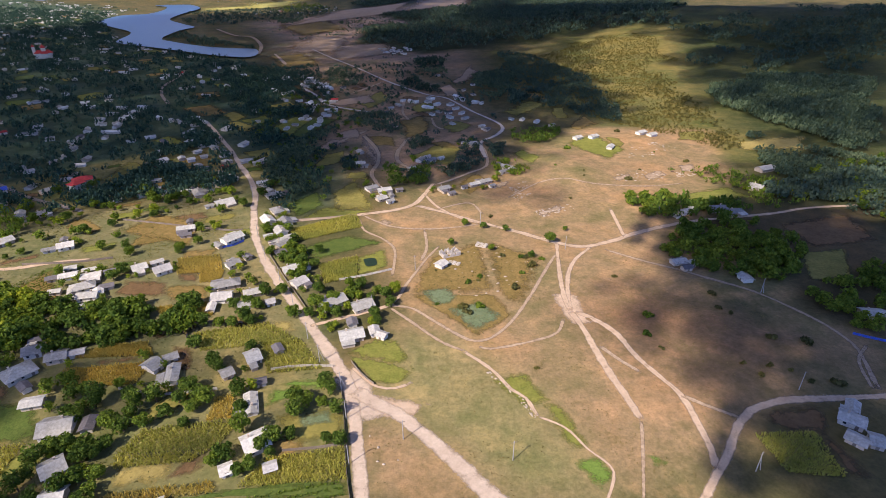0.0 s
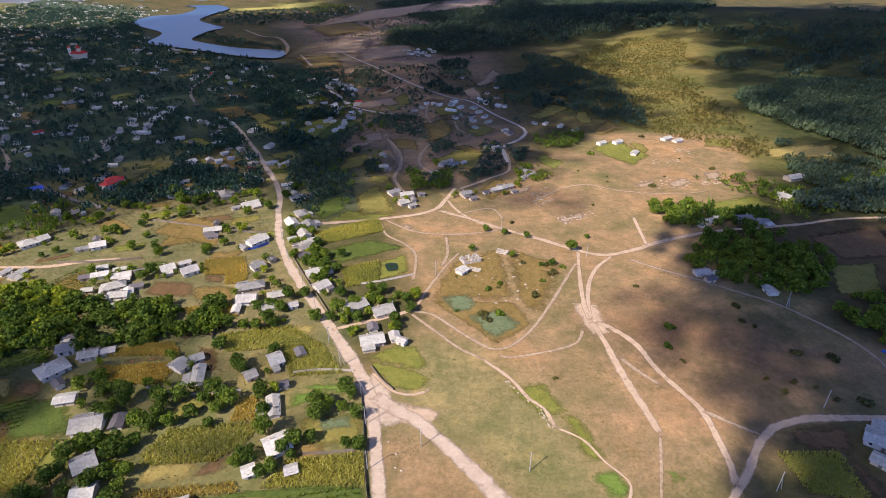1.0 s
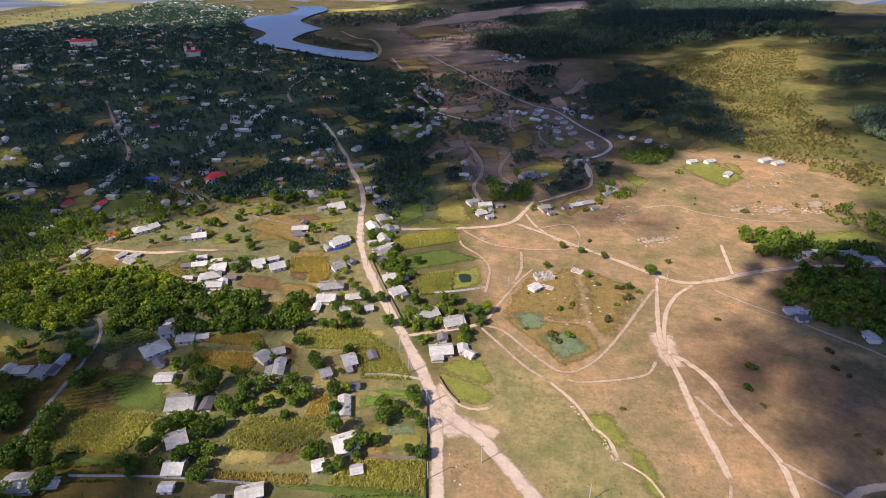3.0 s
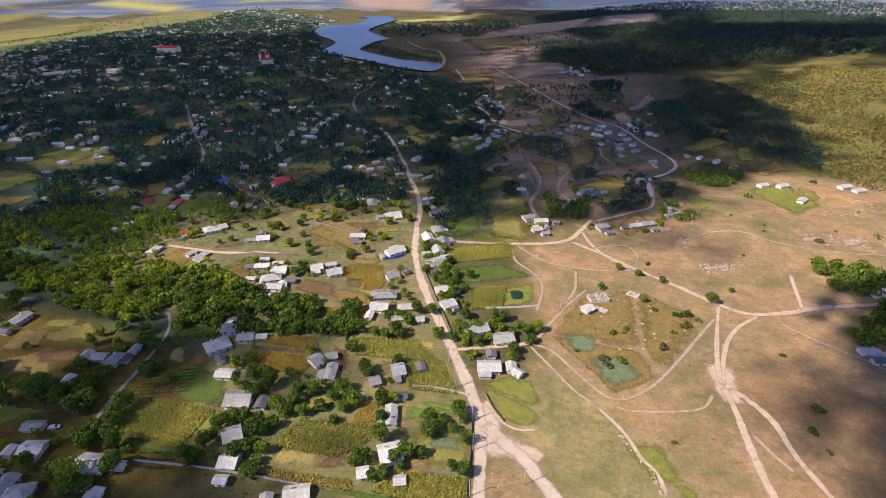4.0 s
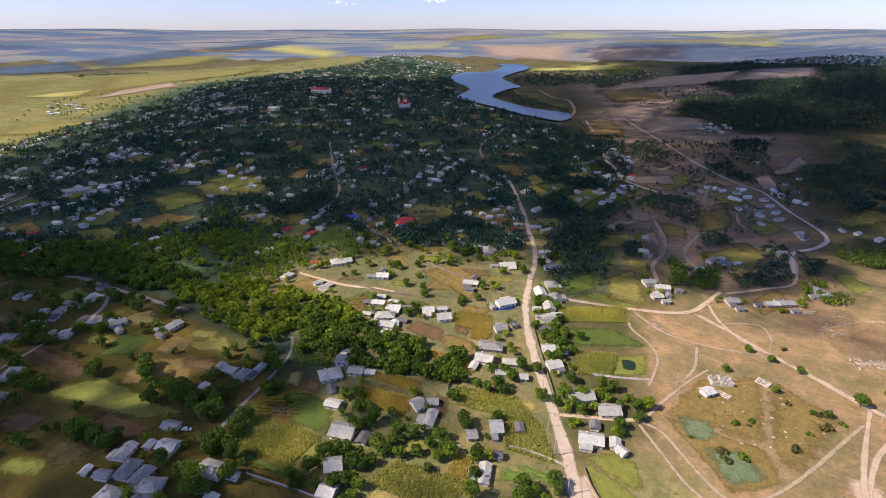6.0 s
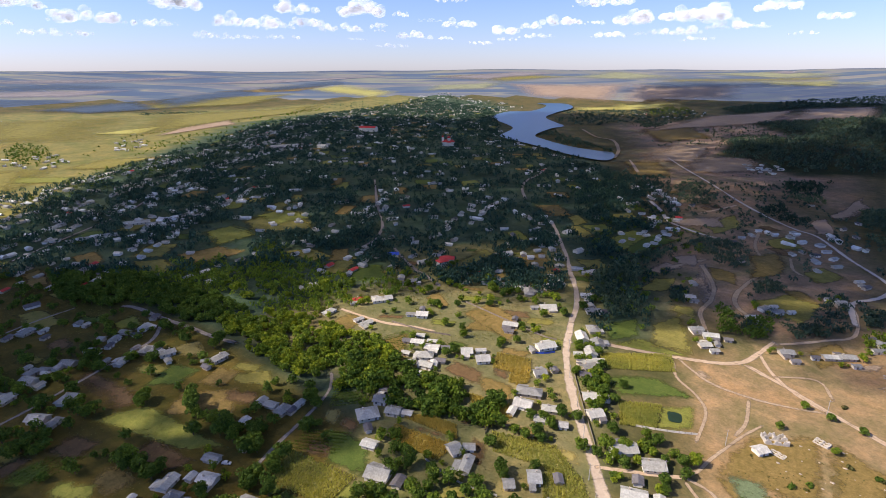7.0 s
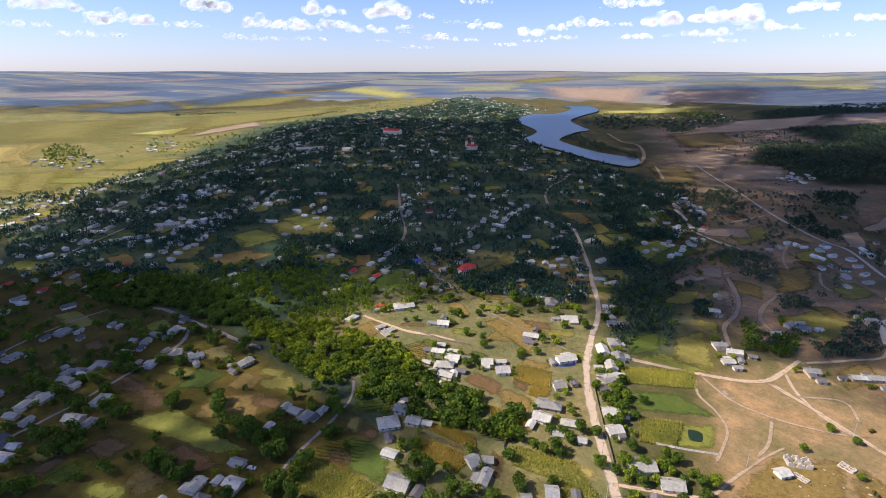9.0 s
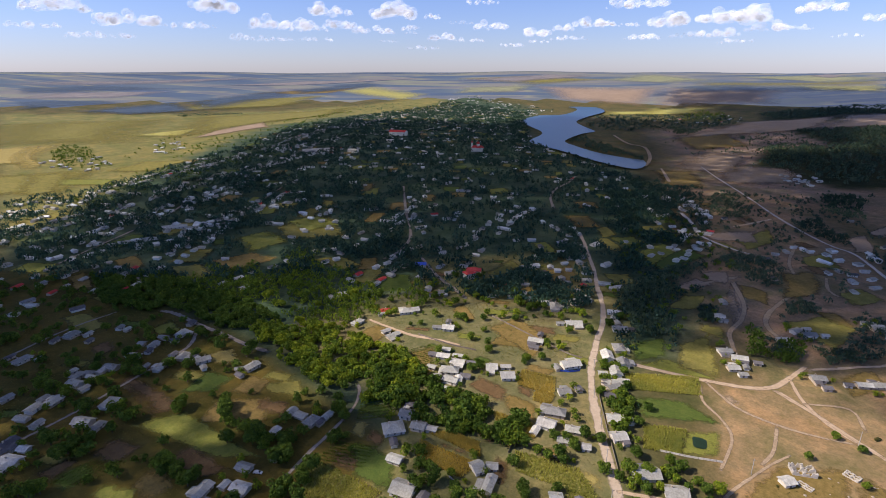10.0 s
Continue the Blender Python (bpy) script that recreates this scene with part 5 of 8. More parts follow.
SHADED_YARDS += [(-348.9, 42.3, 112, 9, 5.8, 0), (-216.4, 135, 107, 9, 5.7, 0), (-201.4, 137.3, 100, 10, 7.3, 1), (-209.9, 136.9, 193, 8, 5.8, 0), (-209.4, 120.2, 112, 7, 5.3, 2), (-192.8, 109.4, 112, 6, 4.2, 0), (-197.9, 96.2, 198, 9, 6.3, 0), (-187.9, 88.1, 200, 10, 7.7, 2), (-199.4, 76.7, 112, 11, 7.3, 0), (-189.2, 72, 110, 12, 8.3, 0), (-181.3, 72.6, 105, 11, 7.4, 0), (-174.4, 71.8, 206, 12, 9.5, 0), (-182.9, 61.2, 196, 11, 8.7, 1), (-202.6, 63, 112, 5, 3.4, 2), (-194.6, 65.2, 201, 7, 5.2, 0)]
SHADED_YARDS += [(-161.5, 89.6, 194, 13, 10.2, 2), (-149.6, 78.3, 111, 9, 6.6, 0)]
OLD_FARM = [(-187.8, 230.6, 25, 8, 5.6, 2), (-174.3, 219.9, 31, 11, 7.7, 0), (-176.0, 230.0, 24, 9, 6.3, 2), (-177.1, 216.5, 120, 6, 4.2, 0), (-167.0, 211.8, 12, 9, 6.3, 0), (-176.5, 210.2, 46, 5, 3.5, 0), (-164.1, 215.1, 121, 6, 4.2, 2), (-185.4, 216.1, 14, 5, 3.5, 0), (-163.0, 220.6, 25, 6, 4.2, 5)]
YARDS = []
for group_ in (LANE_HOUSES, WEST_YARDS, MIDDLE_YARDS, ROAD_HOUSES, SLOPE_HOUSES, EAST_HOUSES, NORTH_WEST, WEST_ROWS, LOWER_ROWS, SOUTH_ROWS, FAR_ROWS, SHADED_YARDS, OLD_FARM):
    for x, y, ang, L, W, kind in group_:
        if group_ in (NORTH_WEST, WEST_ROWS, LOWER_ROWS, SOUTH_ROWS):
            L, W = min(L, 10.0), W * 0.84
        if group_ is SHADED_YARDS:
            L, W = L * 0.82, W * 0.82
        if group_ is SLOPE_HOUSES and y > 320:
            L, W = L * (0.82 if y < 500 else 0.66), W * (0.85 if y < 500 else 0.68)
        if group_ is FAR_ROWS:
            L, W = min(L, 9.5), min(W, 7.0)
        house(x, y, ang, L, W, kind, home_rng, near=math.hypot(x, y) < 420)
        YARDS.append((x, y, ang, L, W))
# outbuildings standing about in the yards
for x, y, ang, L, W in YARDS:
    if L * W < 40 or math.hypot(x, y) > 420:
        continue
    for _ in range(int(home_rng.choice([0, 1, 1, 2]))):
        a = radians(ang + home_rng.choice([0, 90, 180, 270]) + home_rng.normal(0, 12))
        d = max(L, W) * 0.5 + home_rng.uniform(3.0, 6.0)
        px_, py_ = x + math.cos(a) * d, y + math.sin(a) * d
        if all(math.hypot(px_ - q[0], py_ - q[1]) > q[2] * 0.8 + 2.0 for q in HOMES) and not any(gap(line, px_, py_) < half + 3.5 for line, half in ROADS[:12]):
            house(px_, py_, ang + home_rng.choice([0, 90]), home_rng.uniform(4.0, 6.5), home_rng.uniform(3.2, 4.4), int(home_rng.choice([0, 0, 2, 5])), home_rng, near=True)


def clear_of(x, y, margin, roads=True):
    """Which of many places keep clear of buildings and roads."""
    x, y = np.asarray(x, float), np.asarray(y, float)
    ok = np.ones(len(x), bool)
    hm = np.array(HOMES)
    for k in range(0, len(x), 3000):
        w = slice(k, k + 3000)
        near = (np.abs(x[w, None] - hm[None, :, 0]) < hm[None, :, 2] + margin) & (np.abs(y[w, None] - hm[None, :, 1]) < hm[None, :, 2] + margin)
        ok[w] &= ~near.any(1)
    if roads:
        for line, half in ROADS:
            q, d = np.array(line), half + margin + 3
            m = np.nonzero(ok & (x > q[:, 0].min() - d) & (x < q[:, 0].max() + d) & (y > q[:, 1].min() - d) & (y < q[:, 1].max() + d))[0]
            if len(m):
                ok[m] = np.hypot(x[m, None] - q[None, :, 0], y[m, None] - q[None, :, 1]).min(1) > d
    return ok


def free(x, y, margin):
    return bool(clear_of([x], [y], margin)[0])


def scatter(poly, n, rng, margin=2.0, roads=True, apart=0.0):
    a = np.array(poly)
    lo, hi, out = a.min(0), a.max(0), []
    cand = rng.uniform(lo, hi, (n * 14, 2))
    cand = cand[inside(poly, cand[:, 0], cand[:, 1])]
    cand = cand[clear_of(cand[:, 0], cand[:, 1], margin, roads)]
    if not apart:
        return [tuple(q) for q in cand[:n]]
    for x, y in cand:
        if len(out) >= n:
            break
        if all(abs(x - u) + abs(y - v) > apart for u, v in out):
            out.append((x, y))
    return out


# the rest of the village: rows along its lanes and loose ones between, turned to the slope
VILLAGE_FAR = [(-607.3, 98.6), (-914, 169), (-958, 354), (-1191, 691), (-1487, 1071), (-1694, 1562), (-1772, 2275), (-1202, 2105), (-1007, 1724), (-669, 1193), (-373, 981), (-269, 858), (-169.0, 640.6), (-135.6, 478.6), (-175.1, 442.7), (-257.3, 568.2), (-212.3, 347.0), (-263.3, 306.0), (-338.2, 299.8), (-417.4, 213.9)]
VILLAGE_EDGE = [(-1694, 1562), (-1849, 2373), (-1784, 2547), (-1196, 2329), (-1062, 1777), (-1224, 1570)]
EAST_SIDE = [(-221, 789), (-132, 900), (30.4, 569.6), (31.8, 440.1), (-7.4, 454.6), (-66.7, 465.0), (-134.0, 542.5)]
LAKE_SIDE = [(-656, 2007), (-512, 2672), (-371, 2252), (-458, 1907)]
LANES = [[(-827, 117), (-844, 153), (-840, 207), (-869, 264), (-925, 349), (-996, 469), (-1043, 602), (-1089, 778), (-1141, 964)], [(-710, 94), (-731, 159), (-759, 220), (-819, 337), (-887, 486), (-943, 643), (-994, 838)], [(-567.0, 97.3), (-588.5, 133.3), (-599.0, 175.9), (-581.5, 236.3), (-618.9, 279.9), (-622, 348), (-633, 397)],
         [(-474.1, 144.5), (-499.5, 183.0), (-525.9, 233.3), (-588.0, 305.4), (-624, 365), (-688, 463)], [(-328.2, 290.5), (-333.4, 339.1), (-339.2, 395.9)]]
LANES += [[(-618.8, 68.8), (-637.3, 123.7), (-658.7, 180.2), (-681, 235), (-721, 308), (-751, 389), (-794, 493)], [(-404.0, 301.4), (-424.8, 380.5), (-434.0, 444.5), (-469, 549)], [(-279.6, 325.3), (-297.3, 407.9), (-330.4, 509.9), (-344.3, 598.7)], [(-137.6, 518.4), (-135.8, 610.7), (-150, 688), (-215, 794)], [(-1099, 723), (-1314, 1025), (-1455, 1395), (-1642, 1938)], [(-489.3, 71.5), (-516.4, 104.2), (-536.0, 144.4), (-538.9, 169.2)], [(-401.9, 194.8), (-405.8, 239.9), (-407.0, 277.1), (-400.7, 327.2)]]
far_rng = np.random.default_rng(11)
PLACES = []


def far_place(x, y, ang):
    if free(x, y, 1.5) and all(abs(x - q[0]) + abs(y - q[1]) > 12 for q in PLACES):
        r_ = far_rng.random()
        kind = 2 if r_ < 0.55 else 6 if r_ < 0.575 else 5 if r_ < 0.61 else 1 if r_ < 0.7 else 0
        PLACES.append((x, y, ang, far_rng.uniform(5.5, 9), far_rng.uniform(4.2, 6.2), kind))


for lane in LANES:
    line = curve_points(lane, 11.5)
    d = np.gradient(line, axis=0)
    for q, t in zip(line, d):
        t = t / np.hypot(*t)
        for side in (-1, 1):
            if far_rng.random() < 0.72:
                p = q + np.array((-t[1], t[0])) * side * far_rng.uniform(8, 15) + t * far_rng.normal(0, 2)
                far_place(p[0], p[1], math.degrees(math.atan2(t[1], t[0])) + far_rng.choice([0, 0, 90]) + far_rng.normal(0, 5))
for poly, n, aparts in ((VILLAGE_FAR, 620, 14.5), (VILLAGE_EDGE, 150, 18.0), (LAKE_SIDE, 26, 24.0), ([(-259.6, 316.3), (-229.6, 374.6), (-262.2, 563.4), (-177.1, 441.1), (-145.8, 369.2), (-162.7, 349.9), (-212.9, 331.1)], 45, 14.0), ([(-1290, 324), (-1352, 398), (-1248, 438), (-1096, 395), (-1136, 302)], 16, 14.0), ([(-1312, 522), (-1438, 646), (-1318, 645), (-1212, 527)], 12, 14.0), ([(-38.8, 639.2), (34.2, 672.0), (48.1, 550.0), (-18.1, 526.5)], 14, 16.0), ([(-116, 1084), (-58, 1068), (-57, 988), (-100, 994)], 9, 14.0)):
    for x, y in scatter(poly, n, far_rng, 1.0, True, aparts):
        far_place(x, y, 130 + far_rng.choice([0, 90]) + far_rng.normal(0, 9))
PLACES.sort(key=lambda q: math.hypot(q[0], q[1]))
for q in PLACES[:150]:
    house(*q, far_rng, near=False)


def far_houses(places, label):
    """Houses too many and too far to count: walls and roofs in one mesh, each with its own roof colour."""
    mats = ["plaster", "slate", "far_roof", "dark_roof", "red_roof"]
    v, f, mi = [], [], []
    rng = np.random.default_rng(12)
    sheds = []
    for x, y, ang, L, W, kind in places:
        for _ in range(int(rng.integers(0, 3))):
            s, t = rng.choice([-1, 1]) * (L * 0.5 + rng.uniform(2, 5)), rng.normal(0, 3)
            ca, sa = math.cos(radians(ang)), math.sin(radians(ang))
            sheds.append((x + ca * s - sa * t, y + sa * s + ca * t, ang + rng.choice([0, 90]), rng.uniform(3.5, 6), rng.uniform(3, 4.2), int(rng.choice([0, 2, 2]))))
    for x, y, ang, L, W, kind in places + sheds:
        h, hip = 2.4, kind in (1, 3)
        rise, m = W * 0.24, pose(x, y, float(ground_z(x, y)), 0, 0, ang)
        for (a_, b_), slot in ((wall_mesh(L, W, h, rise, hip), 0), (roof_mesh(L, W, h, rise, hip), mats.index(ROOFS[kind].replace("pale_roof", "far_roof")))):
            k = len(v)
            v += [tuple(m @ Vector(p)) for p in a_]
            f += [tuple(i + k for i in q) for q in b_]
            mi += [slot] * len(b_)
        HOMES.append((x, y, max(L, W) * 0.5 + 1.0))
    me = mesh_of("village_houses", v, f, M[mats[0]])
    for k in mats[1:]:
        me.materials.append(M[k])
    me.polygons.foreach_set("material_index", mi)
    tagged(new("village_houses", me), label, "houses", kind="stuff")


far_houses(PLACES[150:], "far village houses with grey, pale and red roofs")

# garden plots between the houses
plot_rng = np.random.default_rng(21)
PLOT_LOOK = {"olive": "olive grass plot between village gardens", "lawn": "green garden plot between village houses", "soil": "bare brown garden plot", "ripe": "dry yellow garden plot", "brush": "dry weedy garden plot", "lush": "dark green vegetable plot"}


def plots(poly, n, s0, s1, ang0, mats):
    for x, y in scatter(poly, n, plot_rng, 1.5, True, s0 * 1.3):
        L, W = plot_rng.uniform(s0, s1), plot_rng.uniform(s0, s1) * 0.6
        a = radians(ang0 + plot_rng.normal(0, 8))
        ux, uy = math.cos(a), math.sin(a)
        cs = [(x + ux * L * i / 2 - uy * W * j / 2, y + uy * L * i / 2 + ux * W * j / 2) for i, j in ((-1, -1), (1, -1), (1, 1), (-1, 1))]
        if any(inside(q, x, y) for q in FIELDS):
            continue
        mt = str(plot_rng.choice(mats))
        field(cs, mt, PLOT_LOOK[mt], lift=0.03, category="garden plot")
    return


plots(VILLAGE_FAR, 190, 24, 60, 128, ["olive", "olive", "lawn", "lush", "lush", "brush"])
plots([(-153.0, 106.5), (-321.3, 364.4), (-211.7, 474.3), (-132.6, 394.2), (-88.6, 299.8), (-93.1, 277.1), (-78.6, 244.4), (-62.2, 198.2), (-38.9, 150.6), (-29.0, 104.3)], 34, 12, 22, 20, ["olive", "lawn", "soil", "brush", "lush", "brush"])
plots([(-301.0, -10.6), (-556.3, 18.1), (-474.8, 136.2), (-322.5, 167.5), (-266.1, 164.9), (-219.9, 155.0), (-226.7, 109.8), (-216.4, 58.1)], 12, 14, 22, 20, ["olive", "olive", "soil", "brush", "lush"])
plots(EAST_SIDE, 10, 18, 30, 128, ["olive", "soil", "brush"])

# ---- trees ----
def quads_on(centres, radii, count, size, rng, squash=0.85):
    """Leaf clumps facing outwards over a bunch of lumps."""
    n = len(centres)
    pick = rng.integers(0, n, count)
    d = rng.standard_normal((count, 3))
    d[:, 2] = np.abs(d[:, 2]) * 0.9 - 0.25
    d /= np.linalg.norm(d, axis=1)[:, None]
    p = centres[pick] + d * (radii[pick] * rng.uniform(0.75, 1.08, count))[:, None] * np.array((1, 1, squash))
    nn = d + rng.standard_normal((count, 3)) * 0.55
    nn /= np.linalg.norm(nn, axis=1)[:, None]
    u = np.cross(nn, rng.standard_normal((count, 3)))
    u /= np.linalg.norm(u, axis=1)[:, None]
    w = np.cross(nn, u)
    s = size * rng.uniform(0.6, 1.3, count)
    su, sw = u * s[:, None], w * (s * rng.uniform(0.6, 1.0, count))[:, None]
    v = np.stack([p - su - sw * 0.6, p + su * 0.8 - sw, p + su + sw * 0.7, p - su * 0.7 + sw], 1).reshape(-1, 3)
    return v


def crown(seed, height, radius, count, size):
    rng = np.random.default_rng(seed)
    k = 13
    ang, rr = rng.random(k) * 6.28, np.sqrt(rng.random(k)) * radius * 0.62
    c = np.stack([np.cos(ang) * rr, np.sin(ang) * rr, height * rng.uniform(0.24, 0.72, k)], 1)
    rad = radius * rng.uniform(0.36, 0.6, k)
    return quads_on(c, rad, count, size, rng)


def trunk(seed, height, thick):
    """A tapered, bent trunk that parts into limbs."""
    rng = np.random.default_rng(seed)
    b = Build()

    def limb(p, q, r0, r1, n=6):
        p, q = np.array(p, float), np.array(q, float)
        u = np.cross(q - p, (0.3, 1, 0.1))
        u /= np.linalg.norm(u)
        w = np.cross(q - p, u)
        w /= np.linalg.norm(w)
        ring = [(o + r * (math.cos(a) * u + math.sin(a) * w)) for o, r in ((p, r0), (q, r1)) for a in np.arange(n) * 2 * math.pi / n]
        b.add(ring, [(i, (i + 1) % n, n + (i + 1) % n, n + i) for i in range(n)])

    fork = np.array((rng.normal(0, 0.15), rng.normal(0, 0.15), height * 0.36))
    limb((0, 0, -0.4), fork, thick, thick * 0.7)
    for k in range(4):
        a = k * 1.6 + rng.random()
        limb(fork, fork + np.array((math.cos(a) * height * 0.2, math.sin(a) * height * 0.2, height * rng.uniform(0.25, 0.4))), thick * 0.55, thick * 0.15, 5)
    return b.mesh("trunk", M["bark"])


TREES = []
for k, (h_, r_, mat_, lab_, cnt_) in enumerate((
        (8.0, 3.6, "leaf", "broad-crowned green fruit tree", 420), (9.5, 4.2, "leaf", "dense dark walnut tree", 480), (6.5, 2.9, "leaf", "small round orchard tree", 320),
        (7.5, 3.2, "leaf_light", "bright yellow-green leafy tree", 380), (11.0, 3.8, "leaf", "tall dark green ash tree", 480), (5.0, 2.4, "leaf_light", "young light-green garden tree", 260))):
    vv = crown(20 + k, h_, r_, int(cnt_ * 2.3), 0.36)
    TREES.append((trunk(40 + k, h_, 0.14 + h_ * 0.018), mesh_of("crown", vv, np.arange(len(vv)).reshape(-1, 4), M[mat_]), lab_, r_))
BUSH_V = [quads_on(np.array([[0, 0, 0.5], [0.8, 0.3, 0.4], [-0.6, 0.5, 0.35]]), np.array([0.9, 0.7, 0.7]), 90, 0.32, np.random.default_rng(60 + k)) for k in range(3)]
BUSHES = [mesh_of("bush", v, np.arange(len(v)).reshape(-1, 4), M[m_]) for v, m_ in zip(BUSH_V, ("leaf_dry", "leaf", "leaf_dry"))]
PROTO = []
for tr, cr, lab_, r_ in TREES:
    PROTO.append((tr, cr, lab_, r_))
tree_rng = np.random.default_rng(77)


def tree(x, y, kind, scale, group="village trees"):
    tr, cr, lab_, r_ = PROTO[kind]
    top = new("tree")
    top.matrix_world = pose(x, y, float(ground_z(x, y)), 0, 0, float(tree_rng.random() * 360)) @ Matrix.Diagonal((scale, scale, scale * float(tree_rng.uniform(0.85, 1.15)), 1))
    part("trunk", tr, top)
    part("crown", cr, top)
    tagged(top, lab_, "tree", group=group)


def bush(x, y, k, s):
    ob = new("bush", BUSHES[k])
    ob.matrix_world = pose(x, y, float(ground_z(x, y)) - 0.05, 0, 0, float(tree_rng.random() * 360)) @ Matrix.Diagonal((s, s, s, 1))
    tagged(ob, "low dry bush on open ground" if k != 1 else "low dark green bush", "bush", group="bushes")


GROVE_BAND = [(-209.1, 194.6), (-192, 209.6), (-157.3, 206.2), (-133.9, 205.3), (-107.5, 207.2), (-105.1, 186.4), (-127.7, 180.9), (-146.3, 168.4), (-168.5, 171.8), (-190.3, 172.5)]
LIT_GROVE = [(-320, 176.8), (-315, 198.4), (-281.9, 217.3), (-255.2, 214.6), (-213.8, 220.7), (-184, 205.6), (-173.8, 177.5), (-186.4, 168.6), (-215.8, 162.2), (-249.4, 164.2), (-276.9, 163.4)]
DARK_GROVE = [(-513.7, 145.2), (-480.1, 186.4), (-368.1, 199.7), (-317.5, 200.2), (-320, 176.8), (-348, 157.3), (-387.4, 152.5), (-453.4, 127.9)]
EAST_GROVE = [(129.3, 279.3), (158.3, 297.6), (186.8, 292.5), (196.5, 257.3), (175.5, 224.0), (153.8, 227.6), (130.8, 239.8), (119.4, 252.6)]
NEAR_TREES = [(-166.6, 106.6), (-281.2, 282.1), (-321.3, 364.4), (-211.7, 474.3), (-132.6, 394.2), (-88.6, 299.8), (-93.1, 277.1), (-78.6, 244.4), (-62.2, 198.2), (-38.9, 150.6), (-29.0, 104.3)]


def in_field(x, y):
    return any(inside(q, x, y) for q in FIELDS)


def garden_trees(poly, n, grp="garden trees"):
    for x, y in scatter(poly, n * 3, tree_rng, 0.3, True):
        if n <= 0:
            break
        if in_field(x, y) and tree_rng.random() < 0.9:
            continue
        n -= 1
        tree(x, y, int(tree_rng.choice((0, 0, 1, 2, 2, 3, 4, 5))), float(tree_rng.uniform(0.5, 0.95)), grp)


YARD_TREES = [(-126.7, 137.2), (-123.8, 141.7), (-108.9, 136.9), (-108.3, 131), (-103.5, 144.6), (-97.3, 137.7), (-88.5, 139.8), (-94, 149.9), (-89.5, 147.1), (-74.8, 148.3), (-71.1, 139.2), (-53.1, 142.7), (-48.3, 142.3), (-43.5, 142.7), (-43.3, 151.2), (-141.1, 154.7), (-134.4, 147.1), (-89.3, 163.6), (-86.2, 160.4), (-56.2, 125), (-51.1, 127.9), (-67.3, 129.7), (-38.7, 125.3), (-34.2, 124.4), (-123.4, 123.3), (-115.2, 118.5), (-119.4, 123.1), (-127.3, 122.1), (-112.4, 120.6), (-110.1, 123.7), (-106.4, 112.2), (-106.1, 107.5), (-128.5, 108.5), (-129.2, 104.2), (-121.3, 104.4), (-127.4, 112.6), (-105.3, 102.6), (-128.9, 117.6), (-115, 107.3), (-112, 111.8)]
YARD_TREES += [(-128.1, 100.2), (-132.3, 101.9), (-85, 144.4), (-94.7, 143.7), (-102.6, 133.2), (-109, 141.2), (-113, 132.5), (-69.8, 119.2), (-63.6, 112.9), (-60.3, 114.2), (-72.7, 116.7), (-59.2, 122.3), (-55.7, 120.3), (-124.4, 144.6), (-113.4, 145.4), (-131.5, 148.8), (-51.6, 137.2), (-41.5, 148.3), (-37.4, 138.5), (-95.8, 204.6), (-87.9, 193.7), (-84.3, 203.4), (-84.6, 191.8), (-97.3, 190.5), (-103.7, 189.9), (-91.4, 188.9), (-74.2, 245.2), (-81.1, 247.7), (-67.4, 242.7), (-67.8, 258.4), (-30.9, 197.1), (-29, 192.9), (-34, 210.6), (-27.5, 213.6), (-24.1, 206.7)]
WEST_TREES = [(-272.6, 48.4), (-286.2, 45.5), (-276.4, 53.2), (-271.2, 44.5), (-265, 51.8), (-344.8, 58.4), (-333.2, 60.5), (-288.7, 78.4), (-275.8, 76.1), (-328.2, 103.3), (-337, 103.6), (-244, 112.6), (-236, 108.6), (-249, 117.1), (-263.8, 98.1), (-325, 81.8), (-303.2, 67.2), (-309.8, 65.3), (-213.3, 113), (-210.8, 108.3), (-196.8, 121.2), (-191.3, 114), (-191.1, 107.6), (-205.3, 114.1), (-359.9, 78.6), (-316.4, 100), (-312.9, 115), (-301.9, 123.6), (-288, 153.3), (-290.6, 159), (-230.2, 71.2), (-222.5, 71.5), (-215.1, 73), (-209.9, 74.2), (-227.1, 72.3), (-161.6, 98.3), (-173.5, 101.2), (-170.5, 108), (-253.1, 27.7), (-258.9, 25.2)]
WEST_TREES += [(-253.2, 31.7), (-336.8, 149.2), (-377.6, 129.4), (-399.6, 112.1), (-410.7, 75.2), (-347.7, 106.2), (-312.8, 132.8), (-345.3, 86), (-327.1, 65.4), (-367.8, 55), (-273.3, 58.2), (-289.6, 74.5), (-220.9, 100.8), (-173.7, 115.5), (-172.9, 110.6), (-195.2, 116.8), (-186.8, 111.3), (-201.3, 119), (-207.8, 110.7), (-202.1, 109.3), (-173.7, 95.8), (-169.3, 95), (-169.2, 82.3), (-160.9, 82.1), (-165.2, 82.9), (-155.6, 80.5), (-160.2, 78), (-244.9, 115.5), (-233.2, 108.7), (-240.7, 111.6), (-264.3, 99), (-266.1, 101.6), (-228.7, 74.5), (-223.5, 74.3), (-217.5, 75.4), (-182.9, 138.4), (-181.5, 134.3), (-196.7, 152.2), (-189.7, 149.2), (-220.7, 112.8)]
WEST_TREES += [(-153.2, 91), (-182.9, 81.3), (-208.7, 79.3), (-207.9, 74.3)]
